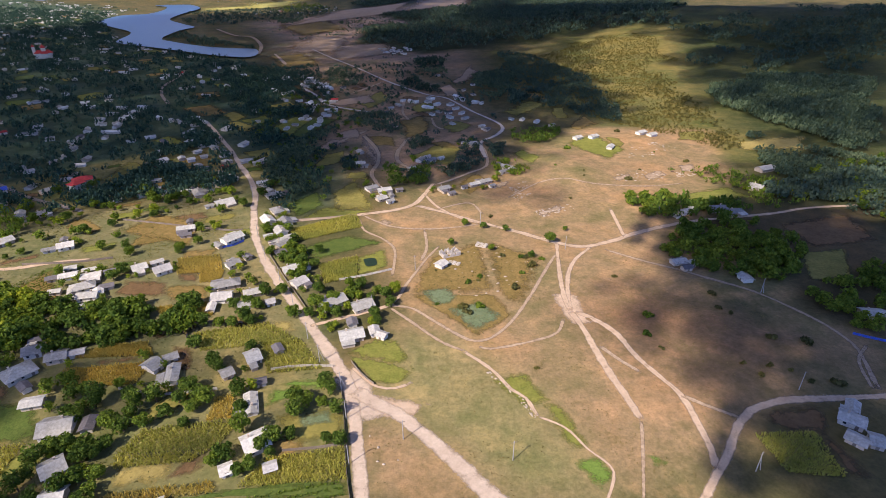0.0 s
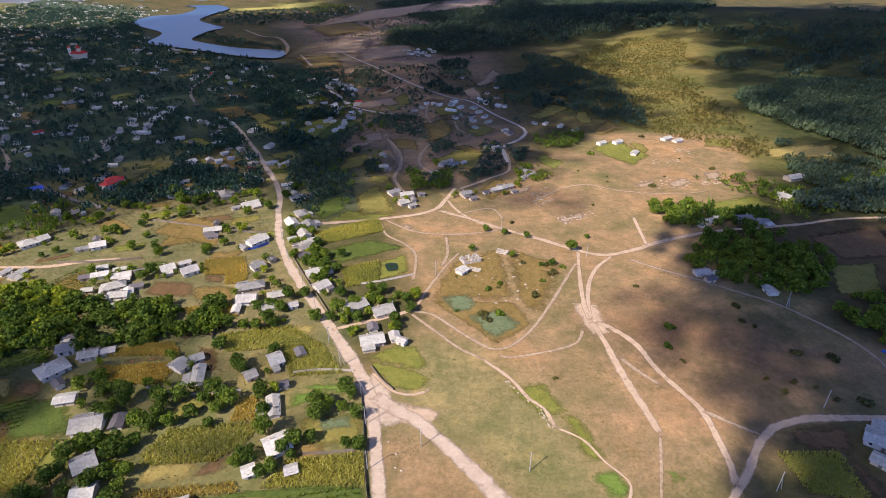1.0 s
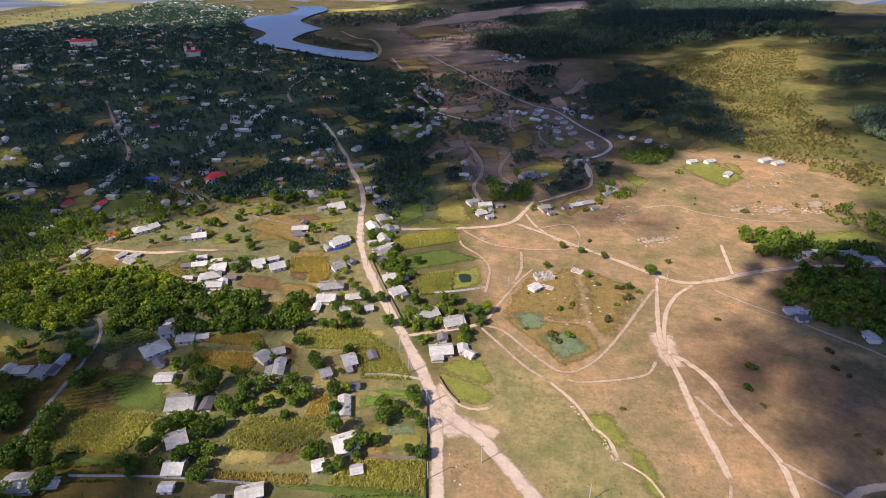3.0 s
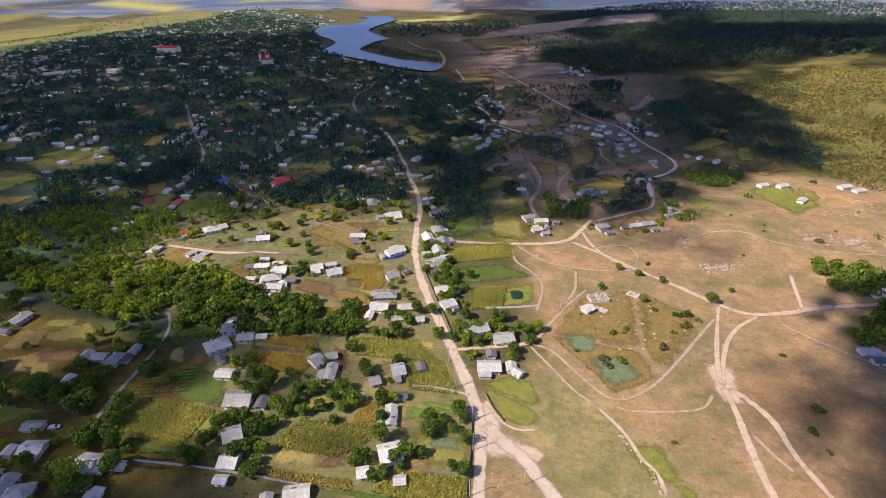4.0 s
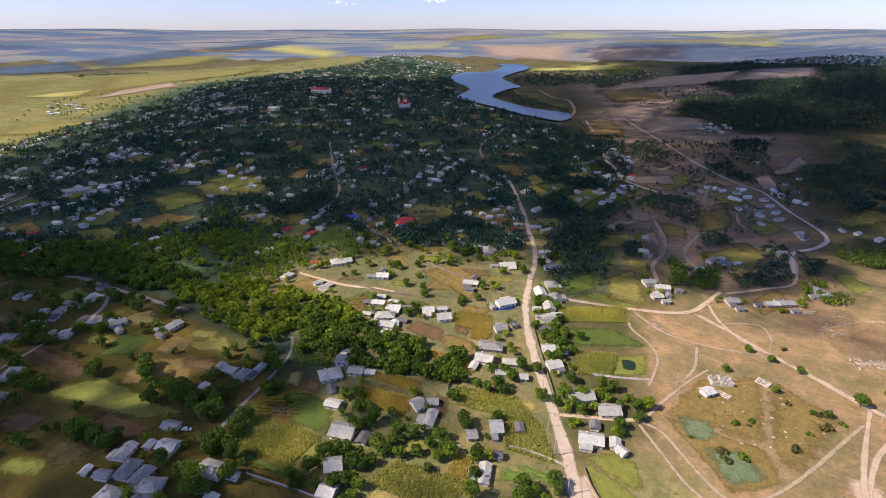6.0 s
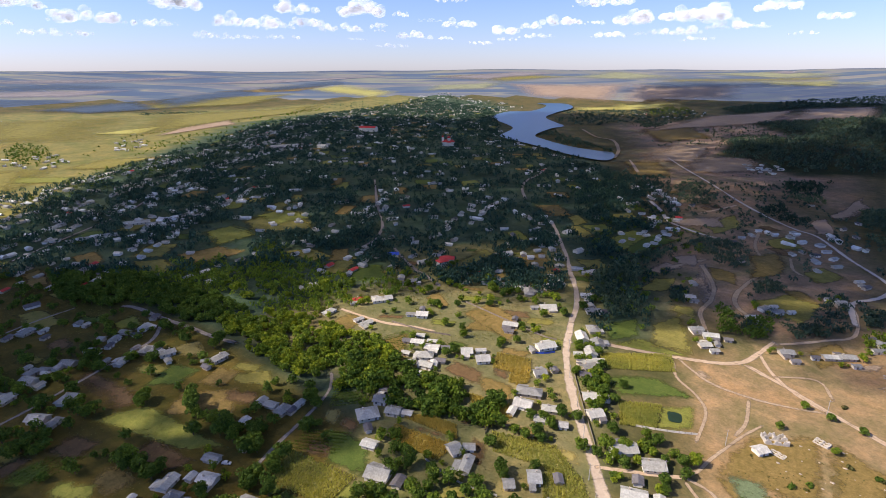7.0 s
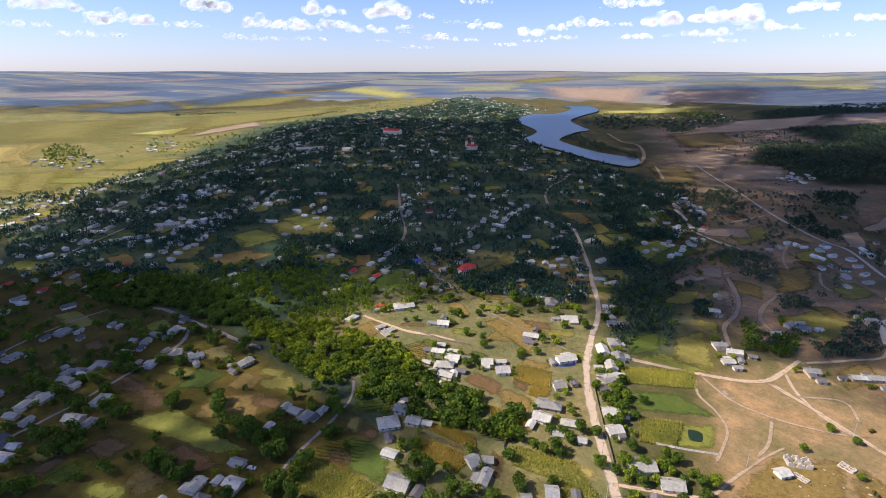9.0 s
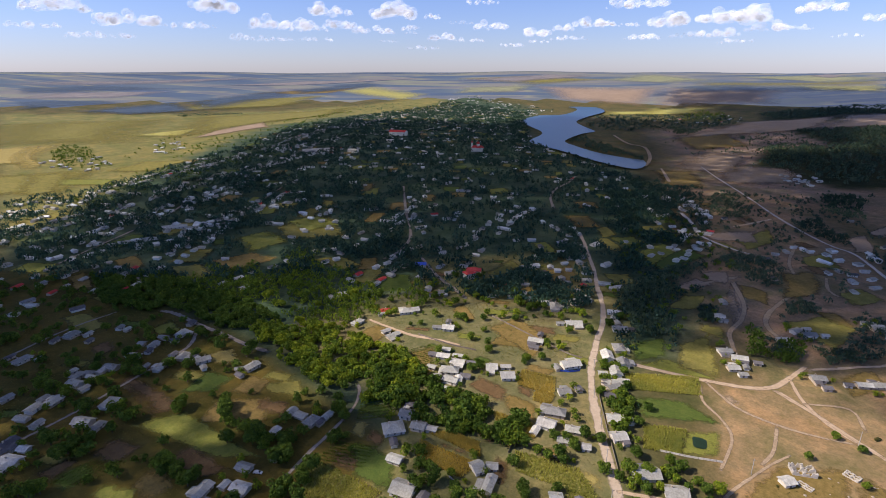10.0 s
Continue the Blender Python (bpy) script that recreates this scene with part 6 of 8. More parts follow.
LANE_TREES = [(-232.5, 300.9), (-199.3, 291.6), (-169.3, 254.7), (-188.5, 261.6), (-253.6, 302.0), (-144.6, 261.5), (-138.1, 268.5), (-120.8, 355.1), (-58.6, 205.1), (-52.9, 200.1), (-48.0, 198.3), (-45.7, 223.3), (-182.2, 329.2), (-205.3, 345.4), (-175.1, 339.0), (-93.6, 255.4), (-77.3, 216.9), (-90.4, 206.9), (-85.8, 204.7), (-83.2, 263.2), (-76.9, 256.7), (-91.6, 284.4), (-169.6, 187.8), (-163.4, 193.6), (-230.8, 258.2), (-226.1, 362.8), (-180.5, 305.8), (-210.4, 281.6), (-226.2, 320.5), (-67.3, 198.1), (-60.2, 198.2), (-51.6, 209.8), (-59.7, 217.1)]
for x, y in YARD_TREES:
    tree(x, y, int(tree_rng.choice((0, 1, 0, 4, 2))), float(tree_rng.uniform(0.62, 0.95)), "garden trees")
for x, y in WEST_TREES:
    tree(x, y, int(tree_rng.choice((0, 1, 1, 4))), float(tree_rng.uniform(0.8, 1.1)), "garden trees")
for x, y in LANE_TREES:
    tree(x, y, int(tree_rng.choice((0, 1, 2, 3))), float(tree_rng.uniform(0.7, 1.0)), "garden trees")
garden_trees([(-132.5, 106.3), (-309.4, 348.1), (-266.2, 375.2), (-138.1, 369.4), (-92.1, 299.9), (-93.1, 277.1), (-78.6, 244.4), (-62.2, 198.2), (-38.9, 150.6), (-29.0, 104.3)], 40)


def grove(name, poly, n, mats, label, seed, s0=0.55, s1=0.98, leaves=215, plots_bare=True, spots=None):
    """A stand of trees joined into one, each with trunk and lumpy crown."""
    rng = np.random.default_rng(seed)
    shapes = [crown(seed * 10 + k, 8.0, 3.7, leaves, 0.6) for k in range(6)]
    v, mi = [], []
    tv, tf = [], []
    spots = np.array(scatter(poly, n, rng, 0.5, True)) if spots is None else np.array(spots)
    taken = np.zeros(len(spots), bool)
    for q in FIELDS if plots_bare else ():
        taken |= inside(q, spots[:, 0], spots[:, 1])
    for x, y in spots[~taken | (rng.random(len(spots)) < 0.03)]:
        s, a, z = rng.uniform(s0, s1), rng.random() * 6.28, float(ground_z(x, y))
        c = shapes[rng.integers(0, 6)] * (s, s, s * rng.uniform(0.8, 1.15))
        v.append(np.stack([c[:, 0] * math.cos(a) - c[:, 1] * math.sin(a) + x, c[:, 0] * math.sin(a) + c[:, 1] * math.cos(a) + y, c[:, 2] + z], 1))
        mi += [int(rng.integers(0, len(mats)))] * leaves
        k = len(tv)
        lx = x + rng.normal(0, 0.3)
        tv += [(x - 0.2, y - 0.2, z - 0.3), (x + 0.2, y - 0.2, z - 0.3), (x, y + 0.25, z - 0.3), (lx - 0.09, y - 0.09, z + 4.8 * s), (lx + 0.09, y - 0.09, z + 4.8 * s), (lx, y + 0.1, z + 4.8 * s)]
        tf += [(k, k + 1, k + 4, k + 3), (k + 1, k + 2, k + 5, k + 4), (k + 2, k, k + 3, k + 5)]
    nv = sum(len(c) for c in v)
    faces = np.concatenate([np.arange(nv).reshape(-1, 4), np.array(tf) + nv])
    me = mesh_of(name, np.concatenate(v + [np.array(tv)]), faces, M[mats[0]])
    for k in mats[1:] + ["bark"]:
        me.materials.append(M[k])
    me.polygons.foreach_set("material_index", mi + [len(mats)] * len(tf))
    tagged(new(name, me), label, "trees", kind="stuff")


grove("grove", GROVE_BAND, 150, ["leaf", "leaf", "leaf", "leaf_light"], "band of dark green broadleaf trees", 31, 0.65, 1.1, plots_bare=False)
grove("grove", LIT_GROVE, 380, ["leaf", "leaf_light"], "dense grove of bright green trees in a dip", 32, plots_bare=False)
grove("grove", DARK_GROVE, 560, ["leaf"], "dense grove of dark green trees", 33, plots_bare=False)
grove("grove", EAST_GROVE, 200, ["leaf"], "dense dark orchard on the slope", 34, 0.45, 1.15, plots_bare=False)
grove("grove", [(178.2, 223.9), (199.5, 233.4), (227.7, 237.7), (243.3, 211.2), (215.8, 178.6), (176.5, 183.1), (170.8, 209.3)], 70, ["leaf"], "dark trees round an eastern farm", 39)
grove("grove", [(276.8, 384.2), (355.3, 410.5), (392.2, 383.8), (294.8, 270.7), (262.8, 285.2), (251.4, 330.0)], 120, ["leaf", "leaf_light"], "sunlit green woodland edge", 40)
grove("grove", [(120.8, 334.1), (153.5, 340.2), (150.7, 313.5), (140.4, 295.9), (122.1, 303.1)], 40, ["leaf"], "garden trees beside pasture houses", 41, 0.5, 0.9)
YARD_SPOTS = []      # two or three trees close to each house, clear of its walls and of the roads
for x, y, ang, L, W in YARDS:
    if L * W > 36 and math.hypot(x, y) < 460:
        for _ in range(int(tree_rng.integers(2, 5))):
            a, d = tree_rng.random() * 6.283, max(L, W) * 0.5 + tree_rng.uniform(2.0, 5.5)
            YARD_SPOTS.append((x + math.cos(a) * d, y + math.sin(a) * d))
YARD_SPOTS = np.array(YARD_SPOTS)
YARD_SPOTS = YARD_SPOTS[clear_of(YARD_SPOTS[:, 0], YARD_SPOTS[:, 1], -1.2)]
grove("garden_trees", None, 0, ["leaf", "leaf", "leaf_light"], "green garden trees and hedges close to village houses", 48, 0.28, 0.72, leaves=150, spots=YARD_SPOTS)
grove("garden_trees", [(-310.0, -18.2), (-571.2, 4.7), (-574.7, 91.0), (-515.9, 151.1), (-396.9, 164.0), (-309.0, 167.9), (-224.5, 158.6), (-186.8, 167.4), (-151.0, 112.4)], 460, ["leaf"], "trees between western gardens and yards", 35, 0.5, 1.0, leaves=170)
grove("garden_trees", [(-158.1, 106.6), (-212.7, 183.4), (-200.0, 199.1), (-112.6, 197.4), (-93.5, 173.6), (-91.8, 142.1), (-76.5, 150.5), (-60.4, 131.2), (-67.9, 105.3)], 22, ["leaf", "leaf", "leaf_light"], "leafy garden trees between yards", 38, 0.6, 1.15)
grove("garden_trees", [(-409.5, 219.9), (-279.6, 325.3), (-205.9, 336.9), (-150.0, 352.9), (-114.7, 285.1), (-131.3, 271.6), (-235.0, 272.6), (-303.5, 221.4), (-326.6, 207.6)], 130, ["leaf", "leaf_light"], "small trees between sunlit yards", 36, 0.35, 1.0)
grove("garden_trees", [(-171.2, 466.4), (-206.4, 613.9), (-179, 697), (-126.0, 618.2), (-81.5, 538.3), (-69.6, 406.7), (-68.6, 321.3), (-73.4, 308.9), (-87.9, 343.6), (-115.6, 354.6)], 170, ["leaf"], "dense dark trees east of the main road", 37, 0.45, 0.8, leaves=100)
grove("garden_trees", [(-105.8, 283.6), (-96.6, 295.0), (-81.1, 265.2), (-68.3, 237.4), (-74.4, 226.7)], 40, ["leaf", "leaf_light"], "small trees along the main road", 46, 0.5, 0.85)
grove("garden_trees", [(-62.3, 210.4), (-41.6, 222.5), (-32.6, 199.6), (-53.0, 182.8)], 12, ["leaf", "leaf_light"], "small trees round road houses", 47, 0.4, 0.7)
for x, y, k, s in (([(-23.0, 216.9)][0] + (3, 0.9)), ([(-39.9, 221.2)][0] + (0, 0.9)), ([(-31.7, 217.0)][0] + (0, 0.7)), ([(61.0, 270.7)][0] + (1, 0.85)), ([(13.2, 293.8)][0] + (2, 0.8)), ([(24.6, 290.1)][0] + (2, 0.8)),
                   ([(37.2, 286.4)][0] + (2, 0.75)), ([(47.7, 253.2)][0] + (2, 0.7)), ([(-31.0, 191.9)][0] + (5, 0.9)), ([(26.9, 261.0)][0] + (3, 0.6)), ([(4.5, 267.6)][0] + (2, 0.7)), ([(73.2, 287.4)][0] + (2, 0.6))):
    tree(x, y, k, s, "lone trees")
for poly, n in (([(-11.6, 204.8), (68.3, 263.6), (147.2, 214.8), (105.2, 145.6), (44.2, 146.9), (3.6, 181.4)], 9), ([(-16.2, 216.8), (-4.3, 256.1), (55.4, 253.2), (15.5, 181.9)], 14), ([(5.3, 277.0), (116.3, 498.9), (250.7, 499.5), (134.9, 290.1)], 12), ([(103.3, 164.5), (155.1, 195.8), (160.6, 148.5), (111.2, 145.5)], 8)):
    for x, y in scatter(poly, n, tree_rng, 0.3):
        bush(x, y, int(tree_rng.integers(0, 3)), float(tree_rng.uniform(0.4, 1.0) ** 2 * 1.9 + 0.25))


def ball(seed, level=1):
    bm = bmesh.new()
    bmesh.ops.create_icosphere(bm, subdivisions=level, radius=1.0)
    v = np.array([p.co for p in bm.verts])
    f = np.array([[q.index for q in k.verts] for k in bm.faces])
    bm.free()
    for i, p in enumerate(v):
        v[i] *= 1 + 0.22 * noise.noise(Vector(p) * 1.7 + Vector((seed, 0, 0)))
    return v, f


BALLS, FINE = [ball(k * 3.7) for k in range(4)], [ball(k * 2.9, 2) for k in range(4)]


# ---- landmarks, fences, poles and small things ----
def church(x, y, ang, s=1.0):
    top = new("church")
    top.matrix_world = pose(x, y, float(ground_z(x, y)), 0, 0, ang) @ Matrix.Diagonal((s, s, s, 1))
    tagged(top, "white village church with red roofs and domed tower", "church")
    part("wall", Build().box(-13, -5, -0.5, 11, 5, 8).box(-4, -8, -0.5, 4, 8, 7.5).mesh("wall", M["plaster"]), top)
    v, f = roof_mesh(24, 10, 8, 4.2, True)
    part("roof", mesh_of("roof", [(a - 1, b_, c) for a, b_, c in v], f, M["red_roof"]), top)
    v, f = roof_mesh(16, 8, 7.5, 3.4, True)
    part("roof", mesh_of("roof", [(-b_, a, c) for a, b_, c in v], f, M["red_roof"]), top)
    for px_, r, z0, z1 in ((0, 3.2, 9, 15), (-12, 2.2, 6, 17)):
        n = 12
        ring = [(px_ + math.cos(k * 2 * math.pi / n) * r, math.sin(k * 2 * math.pi / n) * r) for k in range(n)]
        b = Build().add([(a, c, z) for z in (z0, z1) for a, c in ring], [(k, (k + 1) % n, n + (k + 1) % n, n + k) for k in range(n)] + [tuple(range(n, 2 * n))])
        t = part("tower", b.mesh("tower", M["plaster"]), top)
        prof = ((1.12, 0), (1.15, 0.5), (0.95, 1.3), (0.55, 2.1), (0.15, 2.8), (0.04, 4.0))
        v = [(px_ + (a - px_) * q, c * q, z1 + h * r * 0.45) for q, h in prof for a, c in ring]
        f = [(i * n + k, i * n + (k + 1) % n, (i + 1) * n + (k + 1) % n, (i + 1) * n + k) for i in range(len(prof) - 1) for k in range(n)]
        part("dome", mesh_of("dome", v, f, M["red_roof"]), t)
    HOMES.append((x, y, 16))


def hall(x, y, ang, L, W, h, roof_mat, label):
    top = new("hall")
    top.matrix_world = pose(x, y, float(ground_z(x, y)), 0, 0, ang)
    tagged(top, label, "hall")
    v, f = wall_mesh(L, W, h, W * 0.2, False)
    part("wall", mesh_of("wall", v, f, M["plaster"]), top)
    v, f = roof_mesh(L, W, h, W * 0.2, False)
    part("roof", mesh_of("roof", v, f, M[roof_mat]), top)
    for k in range(int(L / 4)):
        for side in (-1, 1):
            w = part("window", PANE, top)
            w.matrix_basis = pose(-L / 2 + 2 + k * 4, side * (W / 2 + 0.02), h * 0.55, 0, 0, 0 if side < 0 else 180)
    HOMES.append((x, y, L * 0.5 + 2))


church(*[(-702, 996)][0], 35, 1.15)
hall(*[(-1056, 1108)][0], 20, 48, 22, 11, "red_roof", "large white village hall with a red roof")
hall(*[(-977, 993)][0], 20, 18, 10, 6, "pale_roof", "white annex beside the village hall")
hall(*[(-995, 771)][0], 60, 60, 14, 4, "pale_roof", "long pale-roofed farm hall")
hall(*[(-910, 807)][0], 20, 22, 12, 6, "pale_roof", "white school building with pale roof")
hall(*[(-311.6, 350.9)][0], 40, 9, 7, 3, "blue", "small house with a bright blue roof")
hall(*[(-616.8, 265.5)][0], 60, 26, 9, 3, "slate", "long greenish-grey farm shed")


POST = Build().box(-0.07, -0.07, -0.3, 0.07, 0.07, 1.45).mesh("post", M["timber"])
PANELS = {m_: Build().box(0, -0.03, 0.1, 2.5, 0.03, 1.25).box(0, -0.05, 0.3, 2.5, 0.05, 0.38).box(0, -0.05, 1.0, 2.5, 0.05, 1.08).mesh("panel", M[m_]) for m_ in ("timber", "blue", "concrete", "stone", "plaster")}


def fence(line, mat, label):
    pts = curve_points(line, 2.5)
    top = new("fence")
    top.matrix_world = pose(pts[0][0], pts[0][1], float(ground_z(*pts[0])))
    tagged(top, label, "fence", group="fences")
    for p, q in zip(pts, pts[1:]):
        off, d = p - pts[0], q - p
        z = float(ground_z(*p)) - float(ground_z(*pts[0]))
        m = pose(off[0], off[1], z, 0, 0, math.degrees(math.atan2(d[1], d[0])))
        part("post", POST, top).matrix_basis = m
        part("panel", PANELS[mat], top).matrix_basis = m @ Matrix.Diagonal((np.hypot(*d) / 2.5, 1, 1, 1))


F_TIM = "weathered grey timber fence beside the road"
fence([(-37.9, 150.0), (-34.7, 136.3), (-31.9, 121.5), (-29.5, 110.6), (-27.4, 102.8)], "timber", F_TIM)
fence([(-52.2, 229.1), (-41.4, 232.8), (-35.9, 235.0), (-26.4, 239.3)], "plaster", "white stone post fence of a back garden")
fence([(-67.0, 161.2), (-56.5, 163.3), (-43.3, 163.4)], "stone", "pale stone garden wall beside maize")
fence([(-36.6, 166.2), (-31.6, 158.8), (-26.2, 153.1)], "timber", F_TIM)
fence([(-149.5, 95.8), (-119.5, 100.9), (-84.6, 104.1)], "concrete", "long grey concrete panel fence along a lane")
fence([(173.1, 182.3), (178.5, 179.2), (183.4, 176.9)], "blue", "bright blue painted sheet fence")
fence([(-124.0, 263.1), (-118.0, 265.9), (-113.5, 271.5)], "blue", "bright blue painted sheet fence")
fence([(-94.1, 254.7), (-77.5, 227.0), (-69.5, 214.5), (-59.4, 197.8)], "timber", F_TIM)
fence([(-120.7, 151.0), (-102.5, 147.8), (-83.8, 150.5)], "concrete", "grey concrete fence between yards")
fence([(-52.1, 121.6), (-41.4, 122.7), (-33.3, 124.3)], "timber", "low timber fence between gardens")
fence([(-108.2, 181.1), (-108.7, 191.1), (-88.3, 192.6)], "timber", "low timber fence between gardens")
fence([(-221.9, 245.4), (-195.6, 246.5), (-177.0, 251.0)], "timber", F_TIM)
fence([(-198.5, 301.4), (-164.7, 293.6), (-130.7, 285.9), (-119.0, 286.1)], "timber", F_TIM)


def pole_meshes():
    b, n = Build(), 8

    def rod(p, q, r0, r1):
        p, q = Vector(p), Vector(q)
        u = (q - p).orthogonal().normalized()
        w = (q - p).normalized().cross(u)
        b.add([tuple(o + r * (math.cos(k * 6.2832 / n) * u + math.sin(k * 6.2832 / n) * w)) for o, r in ((p, r0), (q, r1)) for k in range(n)],
              [(k, (k + 1) % n, n + (k + 1) % n, n + k) for k in range(n)] + [tuple(range(n, 2 * n))])

    rod((0, 0, -0.5), (0, 0, 8.5), 0.17, 0.11)
    mast = b.mesh("mast", M["concrete"])
    b = Build()
    rod((1.9, 0, -0.4), (0.1, 0, 6.2), 0.13, 0.10)
    strut = b.mesh("strut", M["concrete"])
    arm = Build().box(-0.9, -0.06, 7.75, 0.9, 0.06, 7.88).box(-0.8, -0.04, 7.88, -0.72, 0.04, 8.05).box(0.72, -0.04, 7.88, 0.8, 0.04, 8.05).mesh("crossarm", M["timber"])
    return mast, strut, arm


MAST, STRUT, ARM = pole_meshes()
for (x, y), braced in zip([(-49.3, 166.8), (-38.0, 150.6), (-33.8, 135.8), (-29.9, 116.5), (-57.3, 181.6), (-69.0, 204.9), (-81.2, 227.3), (-95.2, 250.3), (-107.2, 277.2), (21.7, 117.9), (95.8, 112.8), (130.1, 148.3), (151.5, 214.7), (-13.5, 126.6), (-14.4, 239.2), (-128.7, 336.8), (-32.3, 202.8), (68.0, 262.2), (22.9, 295.0)], (1, 1, 0, 0, 0, 0, 0, 0, 0, 0, 1, 0, 1, 0, 0, 0, 0, 0, 0)):
    top = new("utility_pole")
    top.matrix_world = pose(x, y, float(ground_z(x, y)), 0, 0, 20)
    tagged(top, "grey concrete utility pole" + (" braced by a leaning strut" if braced else " with a short crossarm"), "pole", group="utility poles")
    part("mast", MAST, top), part("crossarm", ARM, top)
    if braced:
        part("strut", STRUT, top)


def pond(centre, rx, ry, ang):
    n, v = 28, []
    rng = np.random.default_rng(4)
    for k in range(n):
        a = k * 2 * math.pi / n
        q = 1 + 0.04 * math.sin(3 * a + 1) + rng.normal(0, 0.02)
        x, y = np.sign(math.cos(a)) * abs(math.cos(a)) ** 0.55 * rx * q, np.sign(math.sin(a)) * abs(math.sin(a)) ** 0.55 * ry * q
        v.append((centre[0] + x * math.cos(ang) - y * math.sin(ang), centre[1] + x * math.sin(ang) + y * math.cos(ang)))
    z = float(ground_z(*centre)) + 0.35
    tagged(new("pond", mesh_of("pond", [(x, y, z) for x, y in v], [tuple(range(n))], M["pond"])), "small dark green garden pond", "pond", kind="structure")


M["pond"] = plain("dark_pond_water", (0.014, 0.035, 0.016), 0.5, grain=0.3)
pond([(-38.6, 247.2)][0], 3.3, 4.4, 0.3)


def ruin(x, y, ang, L, W, h, label):
    """Roofless walls, broken along the top, with empty window holes."""
    rng = np.random.default_rng(int(x * 7 + y))
    top = new("ruin")
    top.matrix_world = pose(x, y, float(ground_z(x, y)), 0, 0, ang)
    tagged(top, label, "ruin")
    for x0, y0, x1, y1 in ((-L / 2, -W / 2, L / 2, -W / 2), (L / 2, -W / 2, L / 2, W / 2), (L / 2, W / 2, -L / 2, W / 2), (-L / 2, W / 2, -L / 2, -W / 2), (0, -W / 2, 0, W / 2), (-L / 2, 0, L / 2, 0)):
        b, n = Build(), 14
        t = math.hypot(x1 - x0, y1 - y0)
        tops = [h * rng.uniform(0.55, 1.0) * (0.35 if k in (4, 5, 10) else 1) for k in range(n + 1)]
        prof = [(t * k / n, z) for k, z in enumerate(tops)]
        m_ = len(prof)
        vs = [(u, e, z) for e in (-0.2, 0.2) for u, z in [(u, -0.3) for u, _z in prof] + prof]
        fs = []
        for k in range(m_ - 1):
            o = 2 * m_
            fs += [(k, k + 1, m_ + k + 1, m_ + k), (o + k + 1, o + k, o + m_ + k, o + m_ + k + 1), (m_ + k, m_ + k + 1, o + m_ + k + 1, o + m_ + k)]
        fs += [(0, m_, 3 * m_, 2 * m_), (m_ - 1, 3 * m_ - 1, 4 * m_ - 1, 2 * m_ - 1)]
        b.add(vs, fs)
        w = part("wall", b.mesh("wall", M["stone"]), top)
        w.matrix_basis = pose(x0, y0, 0, 0, 0, math.degrees(math.atan2(y1 - y0, x1 - x0)))


ruin(*[(3.7, 255.6)][0], 25, 10, 6, 2.7, "roofless pale stone ruin on a weedy plot")
ruin(*[(21.7, 266.4)][0], -20, 6, 4, 1.2, "tumbled low stone ruin beside a bush")
ruin(*[(5.8, 245.7)][0], -20, 6, 3, 0.8, "low stone foundation in grass")


def stones(poly, n, r0, r1, label, seed):
    """Pale boulders and limestone scree."""
    rng = np.random.default_rng(seed)
    v, f, k = [], [], 0
    a = np.array(poly)
    q = rng.uniform(a.min(0), a.max(0), (n * 5, 2))
    for x, y in q[inside(poly, q[:, 0], q[:, 1])][:n]:
        bv, bf = BALLS[rng.integers(0, 4)]
        r = rng.uniform(r0, r1) ** 1.0
        v.append(bv * (r * rng.uniform(0.8, 1.8), r * rng.uniform(0.8, 1.4), r * 0.45) + (x, y, float(ground_z(x, y))))
        f.append(bf + k)
        k += len(bv)
    tagged(new("stones", mesh_of("stones", np.concatenate(v), np.concatenate(f), M["scree"])), label, "stones", kind="stuff")


OUTCROPS = [[(128.5, 374.6), (150.2, 389.2), (167.3, 376.9), (153.6, 362.3), (129.6, 363.9)], [(176.0, 383.1), (196.8, 391.7), (187.2, 374.1), (173.2, 370.6)], [(57.1, 315.4), (81.4, 327.7), (87.3, 320.2), (62.9, 306.5)], [(47.3, 358.8), (60.5, 366.9), (61.1, 343.0), (45.9, 329.4)], [(144.1, 428.6), (181.1, 454.8), (200.2, 439.8), (152.1, 408.9)]]
for k, o in enumerate(OUTCROPS):
    stones(o, 45, 0.25, 0.8, "pale limestone scree on an eroded slope", 80 + k)
stones([(18.6, 161.4), (25.1, 150.8), (29.7, 146.3), (33.2, 136.5), (31.2, 136.0), (26.4, 144.9), (16.3, 159.8)], 70, 0.15, 0.5, "pale stones lining a dry gully", 90)
stones([(-27.9, 131.1), (-15.9, 123.8), (-11.7, 114.7), (-23.7, 112.7)], 5, 0.3, 0.6, "pale rubble heaps beside the road", 91)
stones([(-14.4, 238.0), (27.7, 270.2), (49.2, 243.6), (19.1, 197.4)], 40, 0.2, 0.8, "scattered pale rubble on a weedy plot", 92)


